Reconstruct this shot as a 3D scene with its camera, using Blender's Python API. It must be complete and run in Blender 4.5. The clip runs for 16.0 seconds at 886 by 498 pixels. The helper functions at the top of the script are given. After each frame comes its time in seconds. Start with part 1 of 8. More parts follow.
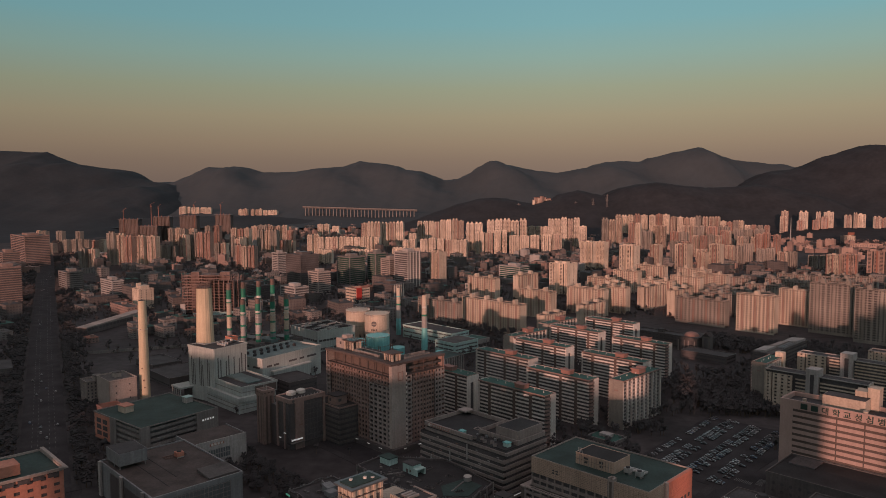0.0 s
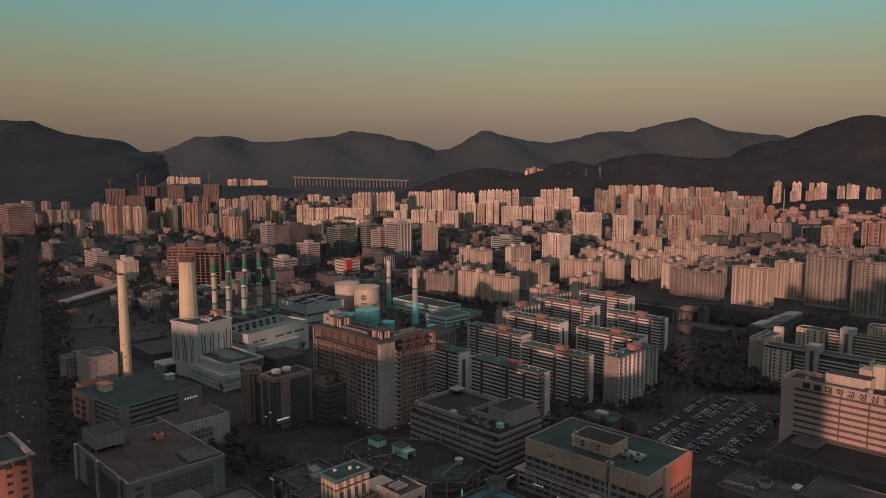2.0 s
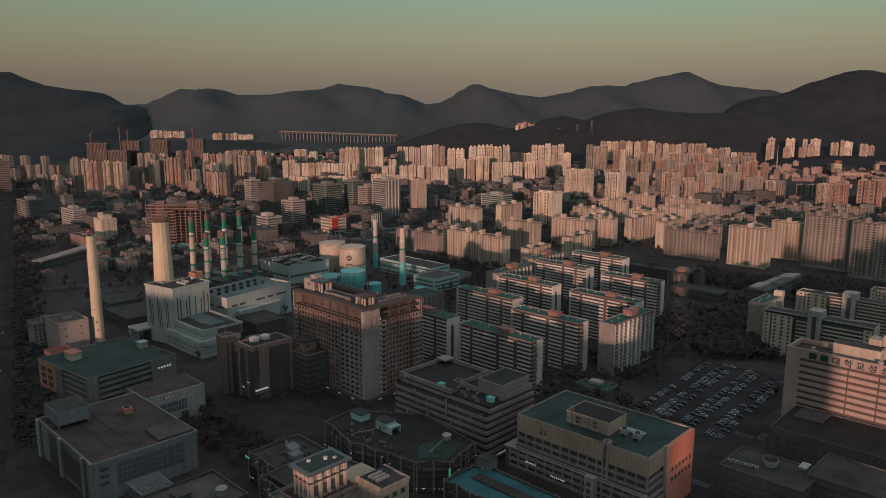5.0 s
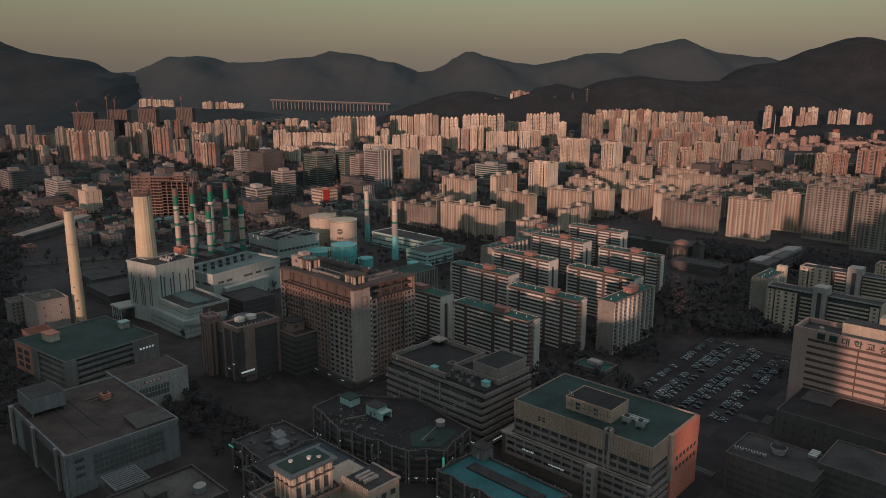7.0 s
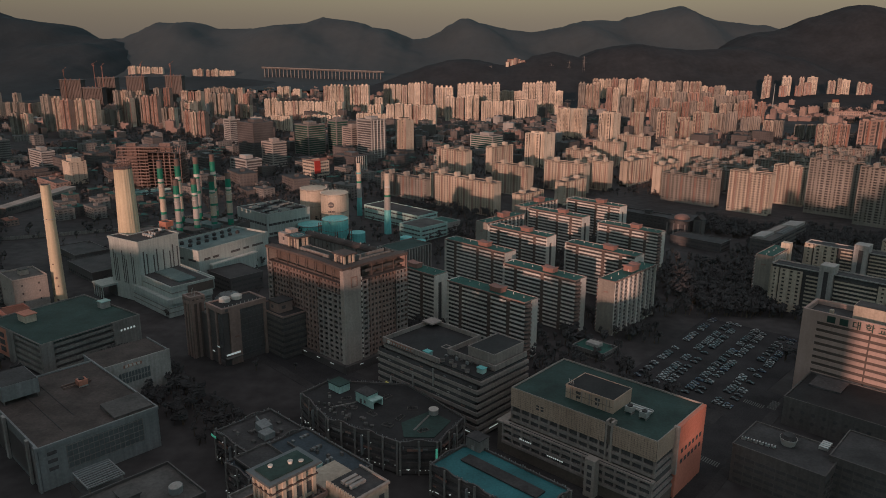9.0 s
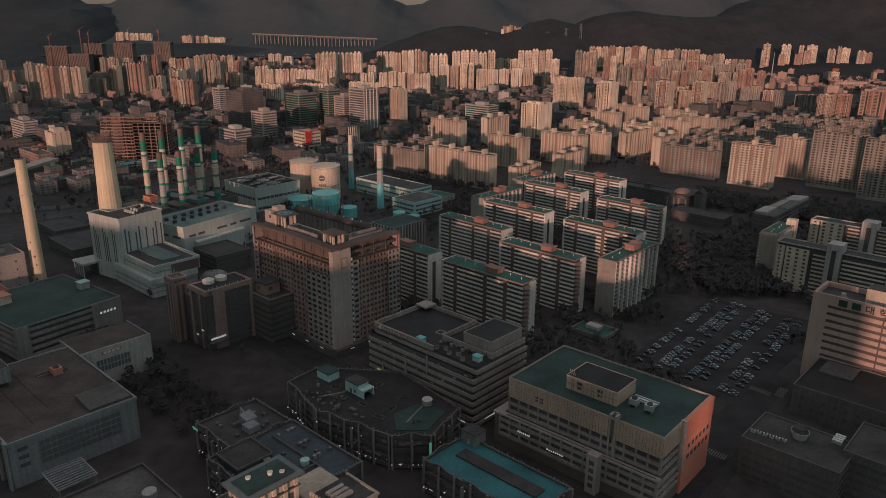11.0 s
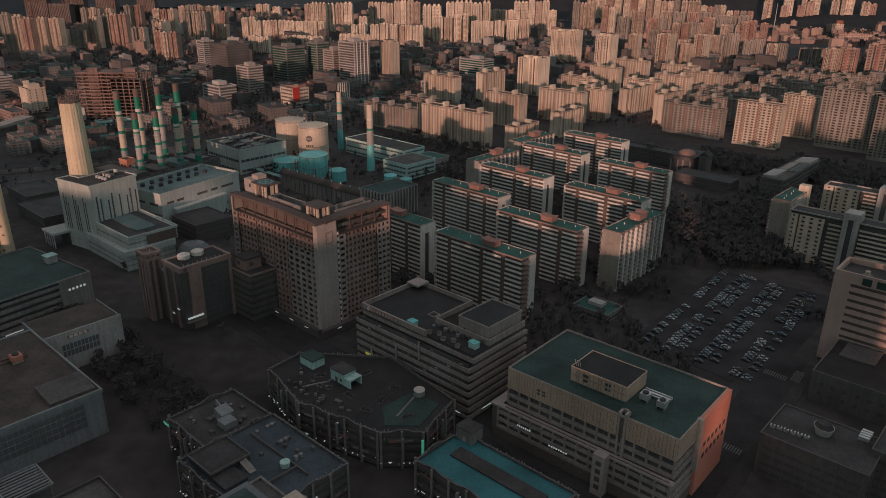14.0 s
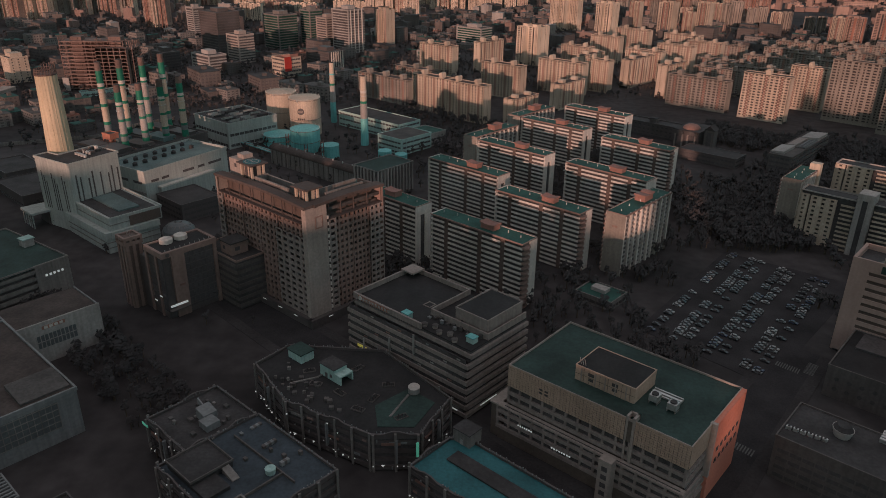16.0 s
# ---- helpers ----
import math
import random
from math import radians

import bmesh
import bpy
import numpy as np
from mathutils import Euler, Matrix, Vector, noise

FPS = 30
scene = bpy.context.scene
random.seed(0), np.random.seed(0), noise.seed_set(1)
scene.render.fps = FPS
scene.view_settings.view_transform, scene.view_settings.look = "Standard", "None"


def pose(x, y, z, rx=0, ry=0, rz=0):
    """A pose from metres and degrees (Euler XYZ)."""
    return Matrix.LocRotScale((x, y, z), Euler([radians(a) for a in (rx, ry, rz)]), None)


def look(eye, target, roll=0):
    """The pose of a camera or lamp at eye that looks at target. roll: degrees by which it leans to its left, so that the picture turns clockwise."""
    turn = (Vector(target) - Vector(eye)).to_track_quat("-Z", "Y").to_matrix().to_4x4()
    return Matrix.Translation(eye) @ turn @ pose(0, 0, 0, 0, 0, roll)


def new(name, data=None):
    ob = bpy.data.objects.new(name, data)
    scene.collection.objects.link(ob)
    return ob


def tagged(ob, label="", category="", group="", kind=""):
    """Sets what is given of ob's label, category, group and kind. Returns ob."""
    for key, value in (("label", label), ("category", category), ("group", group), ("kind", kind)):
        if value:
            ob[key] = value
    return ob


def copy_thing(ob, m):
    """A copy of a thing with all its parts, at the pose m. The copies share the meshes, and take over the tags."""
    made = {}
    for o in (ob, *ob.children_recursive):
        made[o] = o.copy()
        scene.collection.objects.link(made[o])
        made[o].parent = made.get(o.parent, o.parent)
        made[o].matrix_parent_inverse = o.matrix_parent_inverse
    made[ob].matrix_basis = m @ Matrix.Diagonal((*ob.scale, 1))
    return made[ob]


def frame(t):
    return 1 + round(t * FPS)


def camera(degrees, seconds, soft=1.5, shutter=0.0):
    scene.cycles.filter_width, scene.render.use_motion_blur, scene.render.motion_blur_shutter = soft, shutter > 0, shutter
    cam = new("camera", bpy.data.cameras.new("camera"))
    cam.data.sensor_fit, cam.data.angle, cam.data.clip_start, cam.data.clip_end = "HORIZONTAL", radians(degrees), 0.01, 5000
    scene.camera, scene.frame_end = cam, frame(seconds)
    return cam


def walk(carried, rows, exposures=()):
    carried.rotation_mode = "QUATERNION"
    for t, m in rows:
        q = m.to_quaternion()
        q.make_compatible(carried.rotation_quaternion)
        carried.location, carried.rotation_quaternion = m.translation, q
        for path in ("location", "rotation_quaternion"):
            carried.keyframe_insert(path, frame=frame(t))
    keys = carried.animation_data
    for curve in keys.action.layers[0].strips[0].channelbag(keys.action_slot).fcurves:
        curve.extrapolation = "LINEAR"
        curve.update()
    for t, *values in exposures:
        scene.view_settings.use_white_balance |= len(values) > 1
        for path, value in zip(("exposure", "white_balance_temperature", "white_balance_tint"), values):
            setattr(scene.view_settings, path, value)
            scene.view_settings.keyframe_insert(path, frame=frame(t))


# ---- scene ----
cam = camera(62.7, 16.0, soft=0.95)
PATH = [
    (0, (1.94, -24.058, 174.451), (1.812, -22.069, 174.289), -0.2),
    (0.5, (1.702, -18.92, 174.488), (1.581, -16.933, 174.304), -0.1),
    (1, (1.509, -13.888, 174.51), (1.392, -11.902, 174.306), -0.1),
    (1.5, (1.361, -8.995, 174.528), (1.249, -7.011, 174.304), -0.1),
    (2, (1.258, -4.219, 174.542), (1.153, -2.236, 174.299), -0.1),
    (2.5, (1.197, 0.475, 174.548), (1.096, 2.455, 174.286), -0.0),
    (3, (1.185, 5.149, 174.577), (1.089, 7.127, 174.295), -0.1),
    (3.5, (1.167, 9.848, 174.611), (1.075, 11.824, 174.31), -0.1),
    (4, (1.111, 14.651, 174.645), (1.024, 16.623, 174.323), -0.0),
    (6.5, (0.749, 39.687, 175.011), (0.688, 41.64, 174.585), 0.1),
    (7, (0.682, 44.668, 175.061), (0.624, 46.617, 174.614), 0.1),
    (7.5, (0.637, 49.617, 175.1), (0.583, 51.561, 174.632), 0.2),
    (8, (0.583, 54.56, 175.14), (0.533, 56.499, 174.652), 0.2),
    (8.5, (0.526, 59.543, 175.185), (0.481, 61.477, 174.677), 0.3),
    (9, (0.456, 64.582, 175.241), (0.414, 66.51, 174.713), 0.3),
    (11.5, (0.023, 89.355, 175.64), (0.001, 91.253, 175.011), 0.5),
    (12, (-0.015, 94.341, 175.687), (-0.034, 96.233, 175.038), 0.5),
    (12.5, (-0.062, 99.37, 175.733), (-0.077, 101.255, 175.063), 0.5),
    (13, (-0.103, 104.396, 175.766), (-0.115, 106.274, 175.077), 0.6),
    (13.5, (-0.121, 109.415, 175.781), (-0.131, 111.285, 175.073), 0.6),
    (14, (-0.15, 114.423, 175.788), (-0.157, 116.286, 175.06), 0.6),
    (14.5, (-0.179, 119.427, 175.798), (-0.184, 121.283, 175.05), 0.7),
    (15, (-0.215, 124.451, 175.811), (-0.216, 126.298, 175.044), 0.7),
    (15.5, (-0.239, 129.516, 175.818), (-0.238, 131.354, 175.031), 0.7),
    (16, (-0.265, 134.622, 175.804), (-0.261, 136.452, 174.998), 0.8),
]
walk(cam, [(t, look(eye, target, roll)) for t, eye, target, roll in PATH], [(0, 0.0, 6850, 20), (2, 0.0, 6620, 14), (3.5, 0.0, 6200, 6), (8.5, 0.0, 6180, 2), (11.5, 0.0, 6420, 7), (14, -0.02, 6360, 6), (16, -0.03, 6400, 9)])

# ---- world, sun ----
SUN_FROM = Vector((-0.295, -1.064, 0.118)).normalized()
world = bpy.data.worlds.new("evening_sky")
scene.world = world
world.use_nodes = True
wn, wl = world.node_tree.nodes, world.node_tree.links
wn.clear()
w_out = wn.new("ShaderNodeOutputWorld")
w_bg = wn.new("ShaderNodeBackground")
w_sky = wn.new("ShaderNodeTexSky")
w_sky.sky_type = "NISHITA"
w_sky.sun_disc = False
w_sky.sun_elevation = math.asin(SUN_FROM.z)
w_sky.sun_rotation = math.atan2(SUN_FROM.x, SUN_FROM.y)
w_sky.dust_density = 3.0
w_sky.air_density = 1.4
w_tc = wn.new("ShaderNodeTexCoord")
w_sep = wn.new("ShaderNodeSeparateXYZ")
w_ramp = wn.new("ShaderNodeValToRGB")
w_add = wn.new("ShaderNodeMix")
w_add.data_type = "RGBA"
w_add.blend_type = "ADD"
w_add.inputs[0].default_value = 0.012
wl.new(w_tc.outputs["Generated"], w_sep.inputs[0])
wl.new(w_sep.outputs["Z"], w_ramp.inputs[0])
SKY = [(0.0, (0.165, 0.128, 0.108)), (0.04, (0.210, 0.165, 0.127)), (0.064, (0.252, 0.204, 0.146)), (0.098, (0.282, 0.258, 0.175)), (0.134, (0.255, 0.302, 0.215)),
       (0.174, (0.200, 0.345, 0.310)), (0.215, (0.145, 0.355, 0.385)), (0.29, (0.12, 0.33, 0.40)), (0.6, (0.43, 0.388, 0.395)), (1.0, (0.41, 0.37, 0.38))]
els = w_ramp.color_ramp.elements
els[0].position, els[0].color = SKY[0][0], (*SKY[0][1], 1)
els[1].position, els[1].color = SKY[-1][0], (*SKY[-1][1], 1)
for at, col in SKY[1:-1]:
    e = els.new(at)
    e.color = (*col, 1)
wl.new(w_ramp.outputs[0], w_add.inputs[6])
wl.new(w_sky.outputs[0], w_add.inputs[7])
w_side = wn.new("ShaderNodeMapRange")
w_side.inputs[1].default_value, w_side.inputs[2].default_value = -0.6, 0.1
w_side.inputs[3].default_value, w_side.inputs[4].default_value = 0.82, 1.03
wl.new(w_sep.outputs["X"], w_side.inputs[0])
w_mul = wn.new("ShaderNodeMix")
w_mul.data_type, w_mul.blend_type = "RGBA", "MULTIPLY"
w_mul.inputs[0].default_value = 1.0
wl.new(w_add.outputs[2], w_mul.inputs[6])
wl.new(w_side.outputs[0], w_mul.inputs[7])
wl.new(w_mul.outputs[2], w_bg.inputs[0])
w_bg.inputs[1].default_value = 1.0
wl.new(w_bg.outputs[0], w_out.inputs[0])
sun_data = bpy.data.lights.new("sun", "SUN")
sun_data.energy = 3.2
sun_data.angle = radians(0.5)
sun_data.color = (1.0, 0.55, 0.425)
sun = new("sun", sun_data)
sun.matrix_world = look(SUN_FROM * 100, (0, 0, 0))
scene.view_settings.exposure = 0.0


# ---- materials ----
def surf(name, base, rough=0.85, var=0.22, coarse=0.04, fine=0.9, streak=0.0, metal=0.0, tint=0.0, bump=0.15, spec=0.3):
    """A weathered surface: broad stains, fine grain and rain streaks in real-world sizes, and a tint that differs from thing to thing."""
    m = bpy.data.materials.new(name)
    m.use_nodes = True
    n, l = m.node_tree.nodes, m.node_tree.links
    b = n["Principled BSDF"]
    b.inputs["Roughness"].default_value = rough
    b.inputs["Metallic"].default_value = metal
    b.inputs["Specular IOR Level"].default_value = spec
    geo = n.new("ShaderNodeNewGeometry")

    def grain(scale, detail, stretch=None):
        t = n.new("ShaderNodeTexNoise")
        t.inputs["Scale"].default_value = scale
        t.inputs["Detail"].default_value = detail
        if stretch:
            mp = n.new("ShaderNodeMapping")
            mp.inputs["Scale"].default_value = stretch
            l.new(geo.outputs["Position"], mp.inputs[0])
            l.new(mp.outputs[0], t.inputs["Vector"])
        else:
            l.new(geo.outputs["Position"], t.inputs["Vector"])
        return t

    def to_range(sock, lo, hi):
        r = n.new("ShaderNodeMapRange")
        r.inputs[1].default_value, r.inputs[2].default_value = 0.28, 0.72
        r.inputs[3].default_value, r.inputs[4].default_value = lo, hi
        l.new(sock, r.inputs[0])
        return r.outputs[0]

    def times(a, c):
        k = n.new("ShaderNodeMath")
        k.operation = "MULTIPLY"
        l.new(a, k.inputs[0])
        l.new(c, k.inputs[1])
        return k.outputs[0]

    value = times(to_range(grain(coarse, 4).outputs[0], 1 - var, 1 + var), to_range(grain(fine, 3).outputs[0], 1 - var * 0.6, 1 + var * 0.6))
    if streak:
        value = times(value, to_range(grain(0.7, 3, (1, 1, 0.06)).outputs[0], 1 - streak, 1 + streak * 0.4))
    if tint:
        info = n.new("ShaderNodeObjectInfo")
        r = n.new("ShaderNodeMapRange")
        r.inputs[3].default_value, r.inputs[4].default_value = 1 - tint, 1 + tint
        l.new(info.outputs["Random"], r.inputs[0])
        value = times(value, r.outputs[0])
    mix = n.new("ShaderNodeMix")
    mix.data_type, mix.blend_type = "RGBA", "MULTIPLY"
    mix.inputs[0].default_value = 1.0
    mix.inputs[6].default_value = (*base, 1)
    l.new(value, mix.inputs[7])
    l.new(mix.outputs[2], b.inputs["Base Color"])
    if bump:
        bp = n.new("ShaderNodeBump")
        bp.inputs["Strength"].default_value = bump
        bp.inputs["Distance"].default_value = 0.1
        l.new(grain(fine * 2.5, 3).outputs[0], bp.inputs["Height"])
        l.new(bp.outputs[0], b.inputs["Normal"])
    return m


def glow(name, colour, strength):
    m = bpy.data.materials.new(name)
    m.use_nodes = True
    b = m.node_tree.nodes["Principled BSDF"]
    b.inputs["Base Color"].default_value = (*colour, 1)
    b.inputs["Emission Color"].default_value = (*colour, 1)
    b.inputs["Emission Strength"].default_value = strength
    return m


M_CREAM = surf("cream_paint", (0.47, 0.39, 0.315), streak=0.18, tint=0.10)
# lighter copy of the cream: evening sun on the far towers put into paint
M_SUNCREAM = surf("bright_cream_paint", (0.60, 0.505, 0.41), streak=0.15, tint=0.12)
M_WHITE = surf("white_paint", (0.55, 0.51, 0.47), streak=0.15, tint=0.06)
M_PALE = surf("pale_grey_paint", (0.325, 0.305, 0.29), streak=0.2, tint=0.12)
M_PINK = surf("pinkish_paint", (0.36, 0.255, 0.215), streak=0.2, tint=0.14)
M_RED = surf("red_brown_paint", (0.26, 0.125, 0.095), streak=0.15, tint=0.1)
M_BROWN = surf("brown_stone_cladding", (0.235, 0.165, 0.145), streak=0.1, fine=0.6)
M_DARKBROWN = surf("dark_brown_panel", (0.11, 0.082, 0.072), rough=0.7)
M_STONE = surf("light_stone_cladding", (0.315, 0.27, 0.245), streak=0.12)
M_GRANITE = surf("dark_granite", (0.094, 0.082, 0.081), rough=0.5, streak=0.1)
M_TILE = surf("beige_cladding_tile", (0.44, 0.32, 0.25), rough=0.6, streak=0.12, fine=1.4)
M_STACK = surf("yellowish_concrete_paint", (0.53, 0.44, 0.315), streak=0.14, var=0.12)
M_STATION = surf("pale_station_cladding", (0.36, 0.385, 0.365), streak=0.2, var=0.15)
M_HOSPITAL = surf("pinkish_stone_panel", (0.40, 0.285, 0.25), streak=0.1, var=0.12)
# orange-red of the low sun on the store's side bay, put into its colour
M_BAYSUN = surf("orange_red_panel", (0.50, 0.185, 0.13), var=0.15)
M_TERRACOTTA = surf("dull_terracotta_paint", (0.26, 0.14, 0.118), var=0.2)
# darkened beige: shade and weak sun on flats put into the wall colour
M_SHADEBEIGE = surf("dull_beige_paint", (0.255, 0.228, 0.20), streak=0.15, tint=0.08)
M_RINGBROWN = surf("dark_brown_roof_edge", (0.088, 0.070, 0.065), streak=0.1)
M_SHAFT = surf("dusky_pink_shaft_paint", (0.22, 0.13, 0.11), streak=0.15, tint=0.1)
M_BLUEGREY = surf("blue_grey_panel", (0.20, 0.207, 0.21), streak=0.2, tint=0.06)
M_SMOKE = surf("smoky_glazing", (0.10, 0.11, 0.115), rough=0.3, var=0.2, bump=0.02)
M_ROOFBROWN = surf("dark_brown_roof", (0.062, 0.049, 0.045), var=0.35, coarse=0.1)
M_NAVY = surf("navy_roof_coating", (0.045, 0.058, 0.070), var=0.3, coarse=0.1)
M_TAR = surf("black_tar_roof", (0.027, 0.026, 0.027), var=0.3, coarse=0.1)
M_SLATE = surf("dark_grey_render", (0.115, 0.102, 0.098), streak=0.2)
M_BAND = surf("brown_grey_spandrel", (0.265, 0.225, 0.208), streak=0.2)
M_JOINT = surf("cladding_joint", (0.12, 0.10, 0.085))
M_CONCRETE = surf("concrete", (0.20, 0.185, 0.175), streak=0.3)
M_ROOFGREEN = surf("green_roof_coating", (0.022, 0.078, 0.065), rough=0.75, var=0.35, coarse=0.08)
M_ROOFDKGREEN = surf("dark_green_roof_coating", (0.024, 0.046, 0.041), rough=0.75, var=0.35, coarse=0.08)
M_ROOFTEAL = surf("teal_roof_sheet", (0.03, 0.125, 0.14), rough=0.7, var=0.3, coarse=0.08)
M_ROOFDARK = surf("dark_bitumen_roof", (0.050, 0.047, 0.048), var=0.35, coarse=0.1)
M_ROOFGREY = surf("grey_concrete_roof", (0.085, 0.078, 0.075), var=0.35, coarse=0.1)
M_ROOFRED = surf("dark_red_roof", (0.20, 0.085, 0.06), var=0.3)
M_ORANGE = surf("terracotta_paint", (0.44, 0.19, 0.135), var=0.2)
M_METAL = surf("galvanised_metal", (0.45, 0.45, 0.44), rough=0.45, metal=0.6)
M_TEALWALL = surf("pale_teal_paint", (0.35, 0.50, 0.47), streak=0.2)
M_TEALTANK = surf("teal_tank_paint", (0.16, 0.46, 0.46), rough=0.6, streak=0.25)
M_GREENBAND = surf("green_chimney_paint", (0.02, 0.17, 0.11), rough=0.6, streak=0.15)
M_GLASS = surf("dark_window_glass", (0.092, 0.086, 0.088), rough=0.22, var=0.3, bump=0.02, spec=0.5)
M_DARKPANE = surf("dark_flat_windows", (0.045, 0.042, 0.044), rough=0.3, var=0.3, bump=0.0, spec=0.3)
M_GLASSGREEN = surf("green_tinted_glass", (0.03, 0.075, 0.06), rough=0.15, var=0.3, bump=0.02, spec=0.5)
M_CLOTHRED = surf("red_panel", (0.42, 0.045, 0.035), rough=0.6)
M_RUST = surf("rusty_steel", (0.155, 0.105, 0.092), rough=0.7, var=0.4)
# asphalt and lane paint toned down: deep street shade put into the colour
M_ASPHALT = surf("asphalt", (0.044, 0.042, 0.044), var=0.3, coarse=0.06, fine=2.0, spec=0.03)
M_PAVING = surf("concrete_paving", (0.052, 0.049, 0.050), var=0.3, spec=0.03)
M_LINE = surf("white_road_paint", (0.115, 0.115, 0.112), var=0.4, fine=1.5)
M_LEAF = surf("dark_foliage", (0.068, 0.064, 0.065), rough=0.9, var=0.3, coarse=0.15, fine=1.2, spec=0.1)
M_BARK = surf("bark", (0.09, 0.07, 0.05))
# distance haze is put into the bluish base colours of the three slopes
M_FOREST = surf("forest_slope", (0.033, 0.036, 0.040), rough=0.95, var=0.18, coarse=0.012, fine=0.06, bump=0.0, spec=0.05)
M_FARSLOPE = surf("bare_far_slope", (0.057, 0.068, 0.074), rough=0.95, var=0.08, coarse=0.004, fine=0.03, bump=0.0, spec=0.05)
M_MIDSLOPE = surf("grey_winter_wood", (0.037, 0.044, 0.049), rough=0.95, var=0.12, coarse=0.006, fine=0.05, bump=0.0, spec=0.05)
M_HALLROOF = surf("grey_teal_roof_sheet", (0.10, 0.145, 0.145), rough=0.7, var=0.3, coarse=0.08)
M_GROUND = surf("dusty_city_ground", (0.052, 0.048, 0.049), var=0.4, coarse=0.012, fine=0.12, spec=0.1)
M_TYRE = surf("tyre_rubber", (0.02, 0.02, 0.02), var=0.1, bump=0)
M_CAR = [surf("car_paint_" + nm, c, rough=0.3, var=0.05, bump=0, spec=0.5) for nm, c in
         (("white", (0.27, 0.27, 0.27)), ("silver", (0.16, 0.16, 0.16)), ("black", (0.03, 0.03, 0.035)), ("grey", (0.15, 0.155, 0.16)), ("blue", (0.045, 0.06, 0.10)))]
M_SIGN = glow("lit_white_sign", (0.9, 0.92, 0.9), 0.22)
M_SIGNGREEN = glow("lit_green_sign", (0.15, 0.6, 0.42), 0.2)
M_SIGNYELLOW = glow("lit_yellow_sign", (0.8, 0.7, 0.15), 0.15)
M_LETTER = surf("dark_green_sign_letters", (0.03, 0.06, 0.05), rough=0.5)


# ---- building blocks ----
class Shape:
    """Collects corners and faces of boxes, prisms and tubes for one part."""

    def __init__(self):
        self.v, self.f = [], []

    def solid(self, low, high):
        k, n = len(self.v), len(low)
        self.v += list(low) + list(high)
        self.f += [tuple(range(k + n - 1, k - 1, -1)), tuple(range(k + n, k + 2 * n))]
        self.f += [(k + i, k + (i + 1) % n, k + n + (i + 1) % n, k + n + i) for i in range(n)]
        return self

    def box(self, x0, y0, z0, x1, y1, z1):
        r = [(x0, y0), (x1, y0), (x1, y1), (x0, y1)]
        return self.solid([(*p, z0) for p in r], [(*p, z1) for p in r])

    def prism(self, pts, z0, z1, grow=1.0):
        cx, cy = sum(p[0] for p in pts) / len(pts), sum(p[1] for p in pts) / len(pts)
        return self.solid([(x, y, z0) for x, y in pts], [(cx + (x - cx) * grow, cy + (y - cy) * grow, z1) for x, y in pts])

    def tube(self, x, y, z0, z1, r0, r1=None, n=20):
        r1 = r0 if r1 is None else r1
        a = [2 * math.pi * i / n for i in range(n)]
        return self.solid([(x + r0 * math.cos(q), y + r0 * math.sin(q), z0) for q in a], [(x + r1 * math.cos(q), y + r1 * math.sin(q), z1) for q in a])

    def beam(self, p, q, w):
        p, q = Vector(p), Vector(q)
        d = (q - p).normalized()
        s = d.cross(Vector((0, 0, 1)) if abs(d.z) < 0.95 else Vector((1, 0, 0))).normalized() * w / 2
        t = d.cross(s).normalized() * w / 2
        return self.solid([tuple(p + a) for a in (s + t, t - s, -s - t, s - t)][::-1], [tuple(q + a) for a in (s + t, t - s, -s - t, s - t)][::-1])

    def wedge(self, x0, y0, z0, x1, y1, za, zb):
        """A box whose top runs from height za at x0 to zb at x1."""
        return self.solid([(x0, y0, z0), (x1, y0, z0), (x1, y1, z0), (x0, y1, z0)], [(x0, y0, za), (x1, y0, zb), (x1, y1, zb), (x0, y1, za)])

    def rim(self, x0, y0, x1, y1, z0, z1, w):
        self.box(x0, y0, z0, x1, y0 + w, z1)
        self.box(x0, y1 - w, z0, x1, y1, z1)
        self.box(x0, y0 + w, z0, x0 + w, y1 - w, z1)
        return self.box(x1 - w, y0 + w, z0, x1, y1 - w, z1)

    def add(self, other, m):
        k = len(self.v)
        self.v += [tuple(m @ Vector(p)) for p in other.v]
        self.f += [tuple(i + k for i in face) for face in other.f]
        return self


def part(name, shape, material, parent, label="", kind=""):
    me = bpy.data.meshes.new(name)
    me.from_pydata(shape.v, [], shape.f)
    me.materials.append(material)
    ob = new(name, me)
    ob.parent = parent
    return tagged(ob, label, kind=kind)


def thing(name, m, label, category, group="", kind=""):
    ob = new(name)
    ob.empty_display_size = 1
    ob.matrix_world = m
    return tagged(ob, label, category, group, kind)


def alone(name, shape, material, label, category, kind="", m=None):
    ob = part(name, shape, material, None, label, kind)
    if category:
        ob["category"] = category
    if m:
        ob.matrix_world = m
    return ob


GRID = -42.0
FRONT, RIGHT, LEFT = "front", "right", "left"


def face_matrix(side, L, D):
    """Places a wall drawn along x with its outside towards -y on a side of a block L by D."""
    if side == FRONT:
        return Matrix.Identity(4)
    if side == RIGHT:
        return pose(L, 0, 0, 0, 0, 90)
    if side == LEFT:
        return pose(0, D, 0, 0, 0, -90)
    return pose(L, D, 0, 0, 0, 180)


